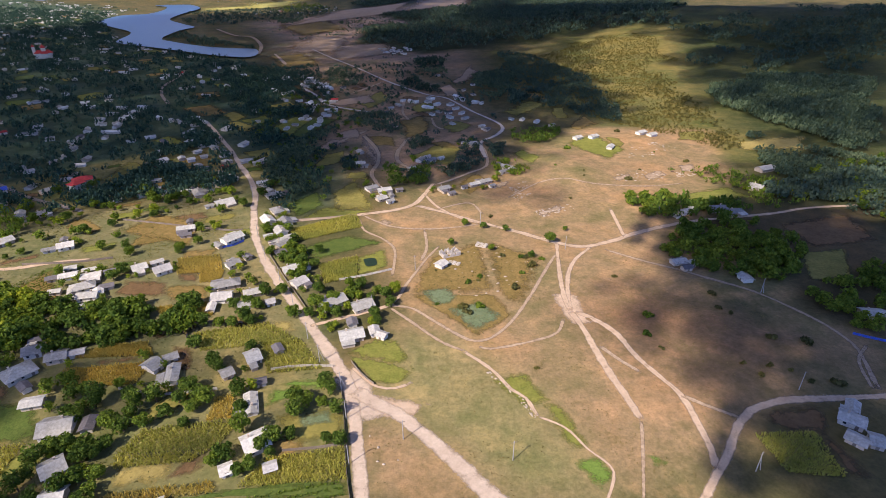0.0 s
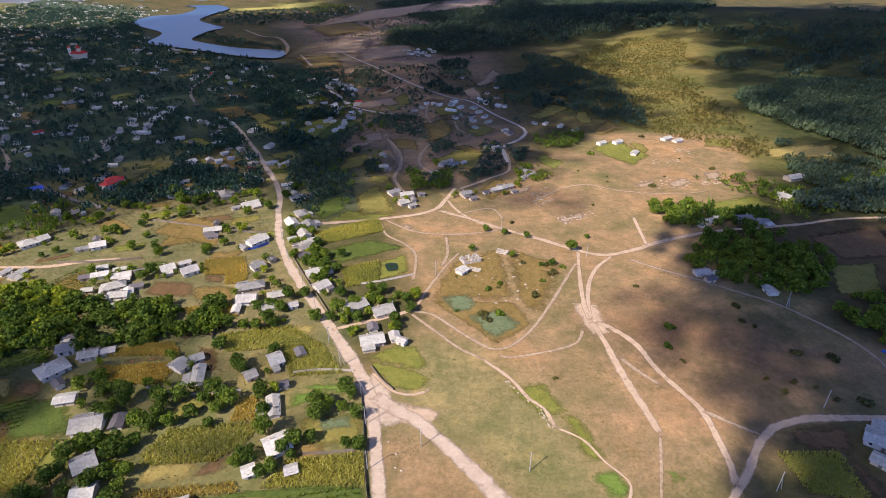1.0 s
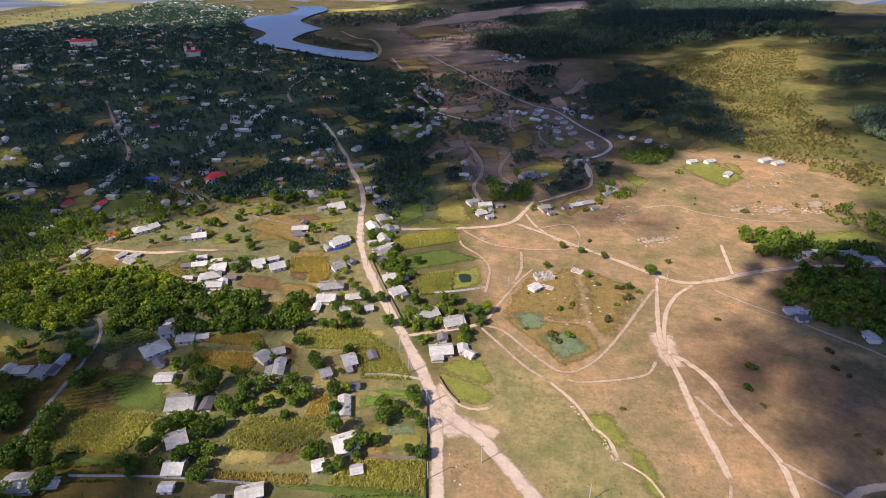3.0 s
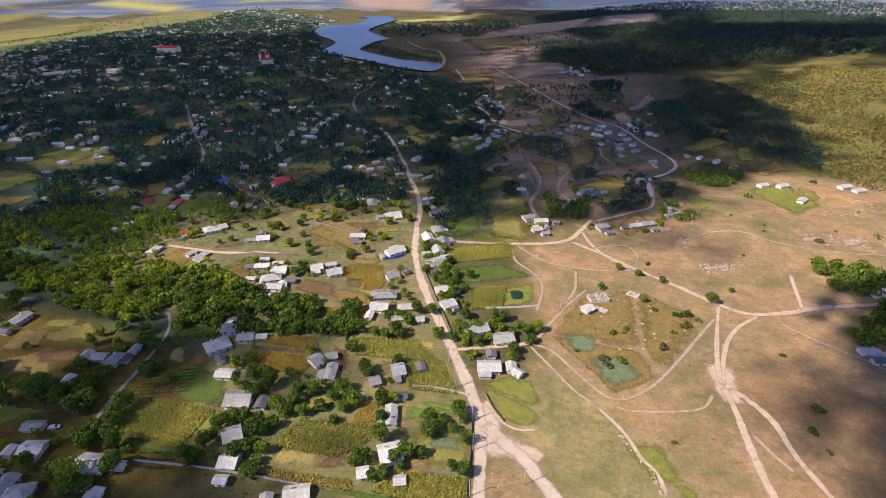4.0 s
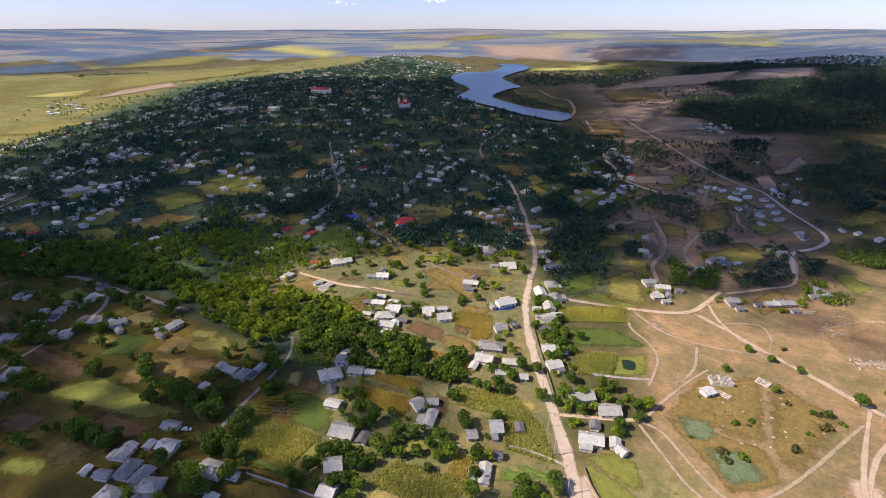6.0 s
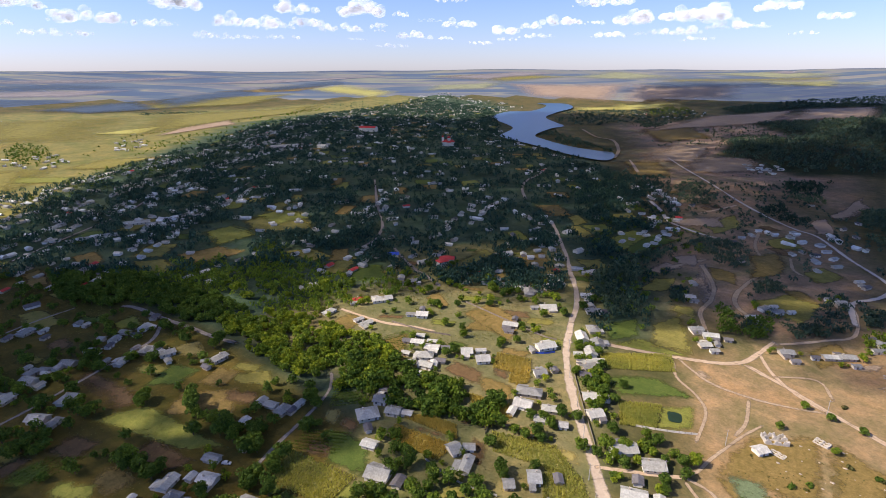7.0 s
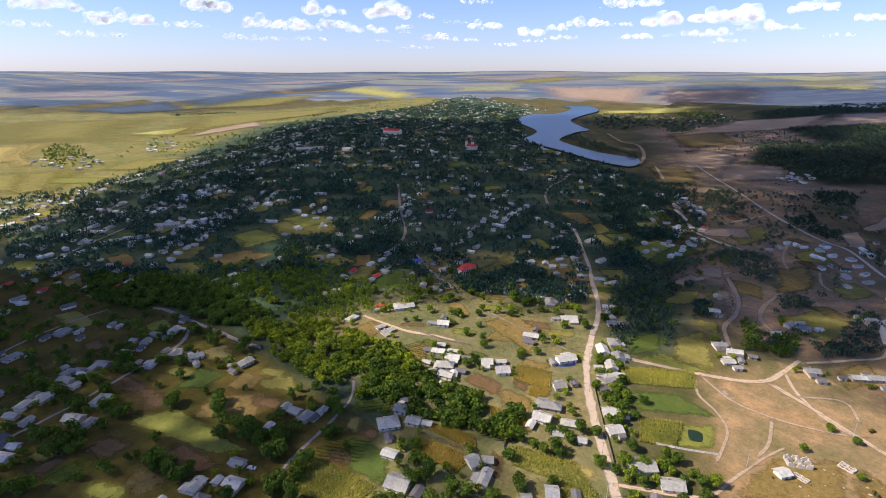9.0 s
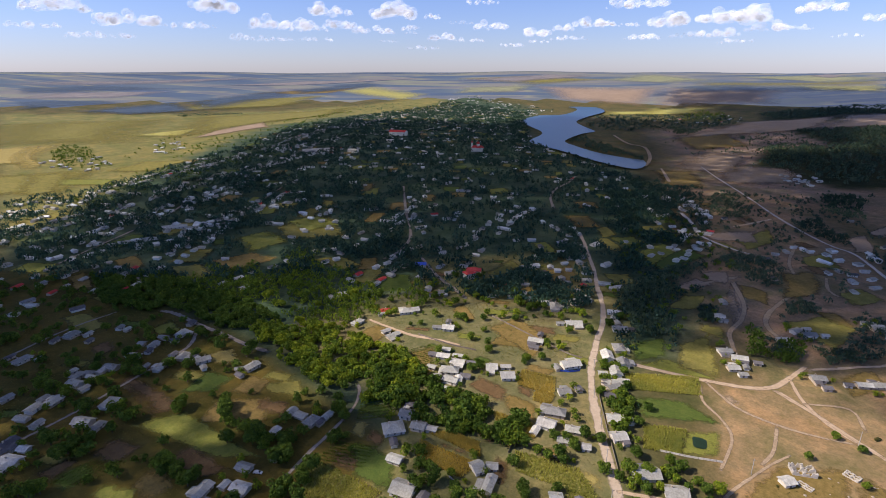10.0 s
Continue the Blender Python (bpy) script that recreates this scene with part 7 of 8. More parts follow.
def car(x, y, ang):
    top = new("car")
    top.matrix_world = pose(x, y, float(ground_z(x, y)), 0, 0, ang)
    tagged(top, "white saloon car parked in a yard", "car")
    prof = [(-2.1, 0.35), (2.1, 0.35), (2.15, 0.75), (1.2, 0.9), (0.5, 1.4), (-1.1, 1.42), (-1.8, 0.95), (-2.15, 0.85)]
    n = len(prof)
    b = Build().add([(a, s_ * (0.82 if c < 1.2 else 0.66), c) for s_ in (-1, 1) for a, c in prof], [tuple(range(n))[::-1], tuple(range(n, 2 * n))] + [(k, (k + 1) % n, n + (k + 1) % n, n + k) for k in range(n)])
    body_ = part("body", b.mesh("body", M["car_paint"]), top)
    part("windscreen", Build().add([(1.15, -0.62, 0.95), (1.15, 0.62, 0.95), (0.56, 0.58, 1.37), (0.56, -0.58, 1.37)], [(0, 1, 2, 3)]).mesh("windscreen", M["pane"]), body_).matrix_basis = pose(0.03, 0, 0.02)
    for a in (-1.3, 1.3):
        for s_ in (-0.8, 0.8):
            m = 12
            b = Build().add([(a + math.cos(k * 6.2832 / m) * 0.32, s_ + e, 0.32 + math.sin(k * 6.2832 / m) * 0.32) for e in (-0.1, 0.1) for k in range(m)],
                            [tuple(range(m)), tuple(range(m, 2 * m))] + [(k, (k + 1) % m, m + (k + 1) % m, m + k) for k in range(m)])
            part("wheel", b.mesh("wheel", M["tyre"]), top)


M["car_paint"] = plain("white_car_paint", (0.75, 0.75, 0.74), 0.25, grain=0.5, depth=0.05)
M["tyre"] = plain("black_tyre", (0.02, 0.02, 0.02), 0.9, grain=4.0)
car(*[(-191.3, 98.8)][0], 30)


def wood(name, poly, n, radius, mat, label, seed, leaves=15, size=1.5, tall=1.8, keep=True, ragged=1.0, clump=0.0):
    """Trees too far off to count, as one mass of separate crowns."""
    rng = np.random.default_rng(seed)
    kinds = []
    for _ in range(8):
        k = 4
        c = np.stack([rng.normal(0, 0.38, k), rng.normal(0, 0.38, k), rng.uniform(0.45, 1.0, k)], 1)
        kinds.append(quads_on(c, rng.uniform(0.45, 0.7, k), int(leaves * 1.4), size / radius * 0.5, rng).reshape(-1, 3))
    a = np.array(poly)
    pts = rng.uniform(a.min(0), a.max(0), (n * 6, 2))
    pts = pts[inside(poly, pts[:, 0], pts[:, 1])]
    # a ragged border with bays and gaps
    d, reach = gap(poly, pts[:, 0], pts[:, 1], True), 0.10 * math.sqrt(np.prod(np.ptp(a, axis=0)))
    wave = 0.5 + 0.3 * np.sin(pts[:, 0] / 19 + 2 * np.sin(pts[:, 1] / 27)) + 0.3 * np.sin(pts[:, 1] / 47 + 2 * np.sin(pts[:, 0] / 61))
    pts = pts[d > ragged * reach * wave]
    if clump:
        patch = np.sin(pts[:, 0] / 13 + 1.6 * np.sin(pts[:, 1] / 21)) + np.sin(pts[:, 1] / 17 + 1.6 * np.sin(pts[:, 0] / 25))
        pts = pts[patch + rng.normal(0, 0.7, len(pts)) > -clump]
    if keep:
        clear = clear_of(pts[:, 0], pts[:, 1], -2.2, False)
        for line, half in ROADS:
            q, d = np.array(line), half + 4
            m = np.nonzero(clear & (pts > q.min(0) - d).all(1) & (pts < q.max(0) + d).all(1))[0]
            if len(m):
                clear[m] = np.hypot(pts[m, None, 0] - q[None, :, 0], pts[m, None, 1] - q[None, :, 1]).min(1) > d
        for q in FIELDS:
            clear &= ~inside(q, pts[:, 0], pts[:, 1])
        pts = pts[clear]
    pts = pts[:n]
    z = ground_z(pts[:, 0], pts[:, 1])
    r = radius * rng.uniform(0.6, 1.3, len(pts))
    v = []
    for i, (x, y) in enumerate(pts):
        k = kinds[rng.integers(0, 8)]
        v.append(k * np.array((r[i], r[i], r[i] * tall * 0.8)) + (x, y, z[i]))
    v = np.concatenate(v)
    ob = new(name, mesh_of(name, v, np.arange(len(v)).reshape(-1, 4), M[mat]))
    return tagged(ob, label, "trees", kind="stuff")


wood("village_trees", [(-474.1, 147.1), (-470.4, 201.5), (-434.9, 310.4), (-336.4, 309.8), (-252.1, 311.1), (-244.8, 268.1), (-271.9, 225.5), (-321.4, 203.6), (-385.3, 172.6)], 900, 2.9, "leaf", "dark green trees in the dip above the grove", 241, size=1.1, ragged=0.1, clump=0.6)
wood("village_trees", [(-420.9, 238.2), (-505.1, 397.1), (-365.2, 442.3), (-246, 376.7), (-244.9, 324.4), (-336.4, 309.8)], 420, 2.8, "leaf_far_haze", "dark trees between garden plots", 242, size=1.1, ragged=0.1, clump=0.3)
wood("village_trees", VILLAGE_FAR, 13500, 3.5, "leaf_far_haze", "dark green garden trees all through the far village", 3, tall=2.0, size=1.3, ragged=0.0, clump=0.7)
wood("village_trees", [(-589.2, 78.5), (-817, 125), (-845, 285), (-924, 530), (-627, 569), (-364.0, 425.2), (-263.3, 306.0), (-338.2, 299.8), (-417.4, 213.9), (-501.5, 145.9)], 1500, 3.2, "leaf_far_haze", "dark green garden trees between village houses", 71, tall=2.0, size=1.3, ragged=0.0, clump=0.4)
wood("village_trees", VILLAGE_EDGE, 700, 3.4, "leaf_far_haze", "garden trees among the farthest houses", 4)
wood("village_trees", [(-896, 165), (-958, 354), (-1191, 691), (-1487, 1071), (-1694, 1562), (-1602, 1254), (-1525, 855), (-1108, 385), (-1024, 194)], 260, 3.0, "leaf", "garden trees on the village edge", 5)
wood("roadside_trees", [(-259.5, 308.8), (-229.6, 374.6), (-262.2, 563.4), (-175.1, 442.7), (-141.2, 366.0), (-160.3, 345.2), (-209.8, 326.3)], 800, 2.9, "leaf_far_haze", "dark garden trees west of the main road", 41, tall=2.0, size=1.3, ragged=0.0, clump=0.5)
wood("roadside_trees", [(-394, 951), (-261, 863), (-134.0, 542.5), (-76.8, 400.3), (-75.5, 315.7), (-92.3, 302.6), (-155.9, 422.1), (-237.5, 587.8)], 950, 2.6, "leaf_far_haze", "dense trees beside the village road", 6)
wood("slope_trees", [(-313.4, 877.1), (-204.8, 913.3), (-114.6, 598), (-85.2, 486.2), (-91.9, 388.3), (-71.8, 346.2), (-79.5, 307.8), (-105.2, 310.9), (-128.5, 352.4), (-173.5, 467.9), (-252, 630.9)], 1500, 2.5, "leaf_far_haze", "dense dark trees filling the hollow beside the road", 231, size=1.0, ragged=0.1, clump=0.9)
wood("slope_trees", [(-157.1, 849.9), (-56.3, 899.9), (35.3, 715), (78.4, 639.3), (54.7, 527), (-15, 649.1), (-53.7, 624.2), (-97.2, 656.9)], 260, 2.4, "leaf_wood_haze", "dark garden trees along the gravel road", 232, size=1.0, ragged=0.1, clump=0.2)
wood("slope_trees", [(-47.3, 418), (-11.1, 445.6), (39.7, 476.4), (38.5, 399.7), (-1.3, 378), (-25.9, 365.5)], 150, 2.3, "leaf_wood_haze", "dark garden trees along the lane", 233, size=1.0, ragged=0.1, clump=0.2)
wood("slope_trees", [(82.8, 830.2), (155.1, 860.2), (198.7, 692.8), (195.4, 584.6), (171.8, 544.7), (110.8, 594.2)], 420, 2.2, "leaf_wood_haze", "dark scrub below the sunlit hill", 234, size=1.0, ragged=0.1, clump=0.7)
wood("slope_trees", [(124.5, 311.1), (150.2, 332.3), (188.5, 325.6), (196, 304.5), (143.9, 296.9)], 70, 2.2, "leaf", "green trees round pasture houses", 235, size=1.0, ragged=0.1, clump=0.6)
wood("slope_trees", [(169.5, 383.8), (221.8, 395.1), (249, 345.7), (232.1, 305.9), (193.5, 306.4), (185.9, 336)], 150, 2.3, "leaf", "green trees round eastern houses", 236, size=1.0, ragged=0.1, clump=0.4)
wood("slope_trees", EAST_SIDE, 260, 2.4, "leaf_wood_haze", "scattered trees between slope houses", 7, size=1.0)
wood("slope_trees", [(-135.7, 446.1), (-131, 487.6), (-103.3, 515.4), (-109.4, 446.6), (-98.9, 386.4), (-83.2, 342.7), (-101.1, 331.9), (-133.2, 375.6), (-147.5, 432.6)], 420, 2.7, "leaf_wood_haze", "dense dark trees in a hollow", 201, size=1.0, ragged=0.25, clump=0.9)
wood("slope_trees", [(-296.8, 960.3), (-241.1, 1012.2), (-183.3, 773.6), (-160.2, 620.5), (-132.5, 563.6), (-155.6, 511.9), (-181.8, 576)], 420, 3, "leaf_far_haze", "dark garden trees below the dam", 202, size=1.0, ragged=0.25, clump=0.9)
wood("slope_trees", [(-171.6, 796.2), (-164.4, 867.2), (-108.4, 766.9), (-102.7, 684.3), (-147.5, 723.1)], 170, 2.8, "leaf_wood_haze", "dark thicket beside a gravel road", 203, size=1.0, ragged=0.25, clump=0.9)
wood("slope_trees", [(-101, 547.3), (-78.7, 575.5), (-41.1, 561.1), (-30.8, 510.4), (-49.4, 488.4), (-72.7, 501.9)], 200, 2.6, "leaf_wood_haze", "dark trees round slope houses", 204, size=1.0, ragged=0.25, clump=0.9)
wood("slope_trees", [(-57.4, 725.4), (-35.1, 769.2), (-13.4, 702.8), (6.8, 708.6), (-17.8, 657.3), (-47.5, 695.7)], 130, 2.6, "leaf_wood_haze", "dark garden trees on the slope", 205, size=1.0, ragged=0.25, clump=0.9)
wood("slope_trees", [(-4.3, 860.1), (12.7, 804.9), (-10, 799.2), (-43.3, 831), (-22.5, 900)], 90, 2.8, "leaf_wood_haze", "dark thicket on the bare slope", 206, size=1.0, ragged=0.25, clump=0.9)
wood("slope_trees", [(42.6, 809.3), (78.3, 794.8), (97.6, 702.4), (60.5, 607.9), (39.3, 669.3)], 220, 2.6, "leaf_wood_haze", "dark scrub above slope houses", 207, size=1.0, ragged=0.25, clump=0.9)
wood("slope_trees", [(61.1, 493.1), (101.1, 504.2), (112.2, 490.3), (94.7, 457.5), (64.9, 455.7)], 120, 2.5, "leaf", "green trees below white houses", 208, size=1.0, ragged=0.25, clump=0.9)
wood("slope_trees", [(34.1, 446.5), (56.1, 452.9), (47.7, 416.9), (37.7, 421.3)], 60, 2.4, "leaf_wood_haze", "dark trees beside a lane", 209, size=1.0, ragged=0.25, clump=0.9)
wood("slope_trees", [(-25.9, 386.9), (-8.2, 404.3), (-9.6, 364.1), (-24.9, 358.5)], 70, 2.4, "leaf", "dark trees beside a road junction", 210, size=1.0, ragged=0.25, clump=0.9)
wood("slope_trees", [(-83.5, 422), (-70.9, 418.7), (-65.4, 382.6), (-75.5, 384.1)], 50, 2.4, "leaf_wood_haze", "dark trees round slope houses", 211, size=1.0, ragged=0.25, clump=0.9)
wood("slope_trees", [(37, 397.9), (47.7, 416.9), (70.2, 389), (61.6, 371.4), (40.2, 377.9)], 50, 2.2, "leaf", "garden trees round a white house", 212, size=1.0, ragged=0.25, clump=0.9)
wood("slope_trees", [(-47.8, 405.1), (-37, 408.6), (-25.5, 363.8), (-36.4, 354.2)], 50, 2.3, "leaf", "garden trees on the slope", 213, size=1.0, ragged=0.25, clump=0.9)
wood("slope_trees", [(-36.6, 466.2), (-17.6, 473.4), (-6.8, 454.5), (-29.8, 424.1)], 60, 2.3, "leaf_wood_haze", "dark hedge round a meadow", 214, size=1.0, ragged=0.25, clump=0.9)
wood("slope_trees", [(-5.4, 393.3), (16.9, 404.8), (29, 391), (9.6, 370.4)], 50, 2.2, "leaf_wood_haze", "dark hedge beside a road", 215, size=1.0, ragged=0.25, clump=0.9)
wood("slope_trees", [(119.4, 329.5), (152.3, 337.2), (197.6, 320.5), (189.7, 298.1), (137.7, 297.7), (121.3, 311.5)], 90, 2.8, "leaf", "garden trees by pasture houses", 9)
wood("slope_trees", [(221.5, 351.8), (334.8, 382.9), (275.3, 302.0), (241.6, 320.2), (213.9, 330.3)], 260, 3.2, "leaf_wood_haze", "lit woodland on the lower slope", 10)
wood("woodland", [(291, 647), (384, 722), (546, 675), (344.8, 396.3), (314.6, 438.4), (307.9, 486.8), (304.5, 568.4)], 2600, 4.2, "leaf_wood_haze", "dense broadleaf forest on the hillside", 12, keep=False)
wood("woodland", [(415, 1057), (693, 1152), (1849, 2078), (629, 668), (391, 738), (320, 720)], 3800, 5.0, "leaf_wood_haze", "dense broadleaf forest on the hill", 13, leaves=12, size=2.2, keep=False)
wood("scrub", HILL, 9000, 0.8, "leaf_hill", "thin olive scrub on the sunlit hill", 15, leaves=7, keep=False, size=0.7, clump=1.7)
wood("slope_trees", [(284.8, 514.6), (309.9, 438.5), (350.0, 403.3), (413.3, 383.5), (298.3, 256.9), (254.3, 306.3), (252.6, 350.8), (235.6, 387.0)], 1500, 2.6, "leaf_wood_haze", "green woodland and thickets on the lower slope", 61, size=1.1, ragged=0.4, clump=0.6)
wood("scrub", [(329, 864), (295.0, 632.0), (292.3, 507.8), (314.6, 438.4), (229.2, 400.4), (213.3, 486.5), (234, 667)], 260, 1.7, "leaf_hill", "loose bushes on the hillside", 62, size=0.9, clump=0.2)
wood("scrub", BROWN_SLOPE, 800, 1.7, "leaf_wood_haze", "thin dark bushes on the bare slope", 63, size=1.1, clump=0.0)
wood("slope_trees", [(-238, 1435), (-130, 1709), (-60, 1377), (-163, 1183)], 260, 3.4, "leaf_wood_haze", "dark thicket on the shaded slope", 64)
wood("woodland", FOREST, 11000, 5.2, "leaf_wood_haze", "dense dark forest over the far hills", 14, leaves=9, size=3.0, tall=1.6, ragged=0.3)
wood("woodland", SLOPE_WOOD, 1500, 2.1, "leaf_wood_haze", "thin woodland at the foot of the sunlit hill", 16, size=1.0, tall=1.8, ragged=0.4, clump=1.0)
wood("slope_trees", [(-46, 906), (20, 958), (6, 842), (-36, 844)], 110, 3.4, "leaf_wood_haze", "dark orchard on the bare slope", 17)
wood("slope_trees", [(39, 792), (83, 816), (110, 764), (75.4, 688.1), (43.9, 691.1)], 220, 3.2, "leaf_wood_haze", "dark garden trees on the slope", 23)
wood("slope_trees", [(78.0, 674.2), (122.3, 676.4), (133.5, 578.1), (122.4, 538.3), (96.4, 593.8), (66.6, 594.7)], 140, 3.0, "leaf_wood_haze", "dark hedges round slope meadows", 25)
wood("lakeside_trees", [(-536, 1811), (-424, 1774), (-257, 1609), (-325, 1381), (-447, 1523)], 240, 4.0, "leaf_wood_haze", "dark trees in a gully near the lake", 28)
wood("lakeside_trees", [(-819, 2771), (-659, 2799), (-484, 2539), (-418, 2119), (-574, 2063)], 200, 4.0, "leaf", "trees round lakeside houses", 29)
wood("shore_trees", [(-833, 1778), (-926, 2186), (-580, 2483), (-371, 2252), (-336, 1803), (-663, 1575)], 700, 4.5, "leaf_wood_haze", "dark trees along the lake shore", 18, leaves=12, size=2.2)
wood("shore_trees", [(-635, 1295), (-662, 1462), (-565, 1347), (-398, 1169), (-366, 1106), (-480, 1149)], 250, 3.5, "leaf_wood_haze", "dark trees on the lake's spit", 19)
wood("hedge_trees", [(-1635.1, 417.4), (-1680.6, 460.4), (-1399.8, 453.2), (-1220.3, 400.8), (-1236.3, 347.5), (-1465.2, 375.1)], 110, 3, "leaf", "dark trees round plateau farms", 221, size=1.2, ragged=0.1, clump=0.5)
wood("hedge_trees", [(-860.8, 237.7), (-1016.5, 399.8), (-1028.1, 508.9), (-1135.4, 745.2), (-1003.6, 669.9), (-916.1, 450.1), (-847.4, 320), (-770.6, 214.9)], 260, 2.8, "leaf", "garden trees along the village edge", 222, size=1.2, ragged=0.1, clump=0.5)
wood("hedge_trees", [(-1311.7, 525.2), (-1371.2, 630.6), (-1395.4, 848.1), (-1829.8, 1487.1), (-1576.5, 1305), (-1215.2, 750.9), (-1174.4, 535.8)], 220, 2.8, "leaf", "garden trees along the village edge", 223, size=1.2, ragged=0.1, clump=0.5)
wood("hedge_trees", [(-2294.4, 1076.2), (-2302.1, 1200.6), (-2014.2, 1260.8), (-1917, 1198.7), (-2174.1, 1108.3)], 60, 3, "leaf_far_haze", "loose trees along a field path", 224, size=1.2, ragged=0.1, clump=0.5)
wood("hedge_trees", [(-2120, 1761.7), (-2109.6, 2018.2), (-1767.4, 2071.5), (-1649, 1892.3), (-1856.1, 1702.7)], 90, 3.4, "leaf_far_haze", "loose trees along a far field", 225, size=1.2, ragged=0.1, clump=0.5)
wood("hedge_trees", [(-2222, 1049), (-2155, 1298), (-2019, 1220), (-2093, 993)], 90, 3.2, "leaf_far_haze", "dark hedgerow across plateau fields", 51, ragged=0.0)
wood("hedge_trees", [(-1111, 171), (-1082, 253), (-1033, 242), (-1058, 161)], 70, 2.6, "leaf", "dark hedgerow across plateau fields", 52, ragged=0.0)
wood("hedge_trees", [(-1280, 467), (-1601, 773), (-1692, 1014), (-1610, 968), (-1505, 732), (-1199, 441)], 70, 2.4, "leaf", "loose trees along a field path", 53, ragged=0.0)
wood("plateau_trees", [(-1346, 335), (-1531, 420), (-1317, 441), (-1121, 405), (-1080, 364), (-1162, 309)], 110, 3.2, "leaf", "clumps of trees round plateau farms", 20)
wood("plateau_trees", [(-1443, 740), (-1867, 1244), (-1917, 1769), (-1731, 1532), (-1554, 1031)], 150, 3.2, "leaf", "hedgerow trees on the plateau edge", 21)


def weeds(poly, n, tall, mat, label, seed):
    """Tufts of weeds and rough grass over open plots."""
    rng = np.random.default_rng(seed)
    a = np.array(poly)
    q = rng.uniform(a.min(0), a.max(0), (n * 3, 2))
    q = q[inside(poly, q[:, 0], q[:, 1])]
    # gather in patches
    w = np.sin(q[:, 0] / 7.3 + 1.3 * np.sin(q[:, 1] / 11)) + np.sin(q[:, 1] / 6.1 + 1.7 * np.sin(q[:, 0] / 9)) + rng.normal(0, 0.6, len(q))
    q = q[w > 0.2]
    q = q[clear_of(q[:, 0], q[:, 1], -1.0)][:n]
    z = ground_z(q[:, 0], q[:, 1])
    v = []
    for _ in range(2):
        ang, h, wd = rng.random(len(q)) * 6.28, tall * rng.uniform(0.4, 1.3, len(q)), tall * rng.uniform(0.5, 1.1, len(q))
        ux, uy, lx, ly = np.cos(ang) * wd, np.sin(ang) * wd, rng.normal(0, tall * 0.5, len(q)), rng.normal(0, tall * 0.5, len(q))
        v.append(np.stack([np.stack([q[:, 0] - ux * 0.5, q[:, 1] - uy * 0.5, z], 1), np.stack([q[:, 0] + ux * 0.5, q[:, 1] + uy * 0.5, z], 1),
                           np.stack([q[:, 0] + ux * 0.6 + lx, q[:, 1] + uy * 0.6 + ly, z + h], 1), np.stack([q[:, 0] - ux * 0.6 + lx, q[:, 1] - uy * 0.6 + ly, z + h * 0.8], 1)], 1).reshape(-1, 3))
    v = np.concatenate(v)
    tagged(new("weeds", mesh_of("weeds", v, np.arange(len(v)).reshape(-1, 4), M[mat])), label, "weeds", kind="stuff")


weeds(NEAR_VILLAGE, 9000, 0.36, "weed_leaf", "rough green weeds between garden plots", 101)
weeds([(-311.1, -26.3), (-598.9, 7.2), (-501.5, 145.9), (-311.9, 165.4), (-224.5, 158.6), (-112.0, 142.1), (-101.7, 121.7)], 6000, 0.36, "weed_leaf", "rough green weeds on fallow western plots", 102)
weeds([(-16.2, 216.8), (-4.3, 256.1), (55.4, 253.2), (15.5, 181.9)], 300, 0.4, "leaf_dry", "dry tall weeds on a walled plot", 103)
weeds([(-23.9, 100.9), (-29.3, 141.8), (-6.0, 181.5), (52.2, 243.6), (118.4, 262.5), (150.1, 179.2), (102.4, 140.0), (73.5, 100.5)], 3500, 0.3, "straw", "dry grass tufts on trampled pasture", 104)
weeds([(-322.3, 204.6), (-282.2, 285.4), (-206.7, 321.6), (-150.0, 352.9), (-114.7, 285.1), (-136.5, 226.4), (-211.8, 245.1)], 4000, 0.4, "weed_leaf", "rough weeds between sunlit yards", 105)
for k, plot in enumerate(([(-257.1, 36.7), (-259.2, 53.4), (-244.6, 65.0), (-242.5, 45.3)], [(-182.2, 135.6), (-161.2, 146.5), (-156.4, 130.7), (-177.5, 121.3)], [(-163.6, 96.3), (-137.5, 105.4), (-133.4, 95.4), (-158.9, 89.7)], [(-59.5, 105.1), (-32.1, 110.7), (-29.0, 104.3), (-55.7, 98.7)], [(-197.6, 169.1), (-188.0, 186.6), (-169.9, 167.6), (-185.0, 153.3)], [(-217.2, 217.3), (-206.6, 239.0), (-183.1, 216.5), (-194.2, 200.5)])):
    crop(plot, "leaf", "dark green vegetable rows in a garden plot", row=2.1, gap_=0.5, tall=0.7, seed=200 + k)
crop([(-142.5, 80.5), (-141.8, 98.1), (-90.4, 105.7), (-96.6, 88.5)], "leaf", "young orchard shrubs on bare soil", row=5.5, gap_=5.0, tall=1.8, seed=210)

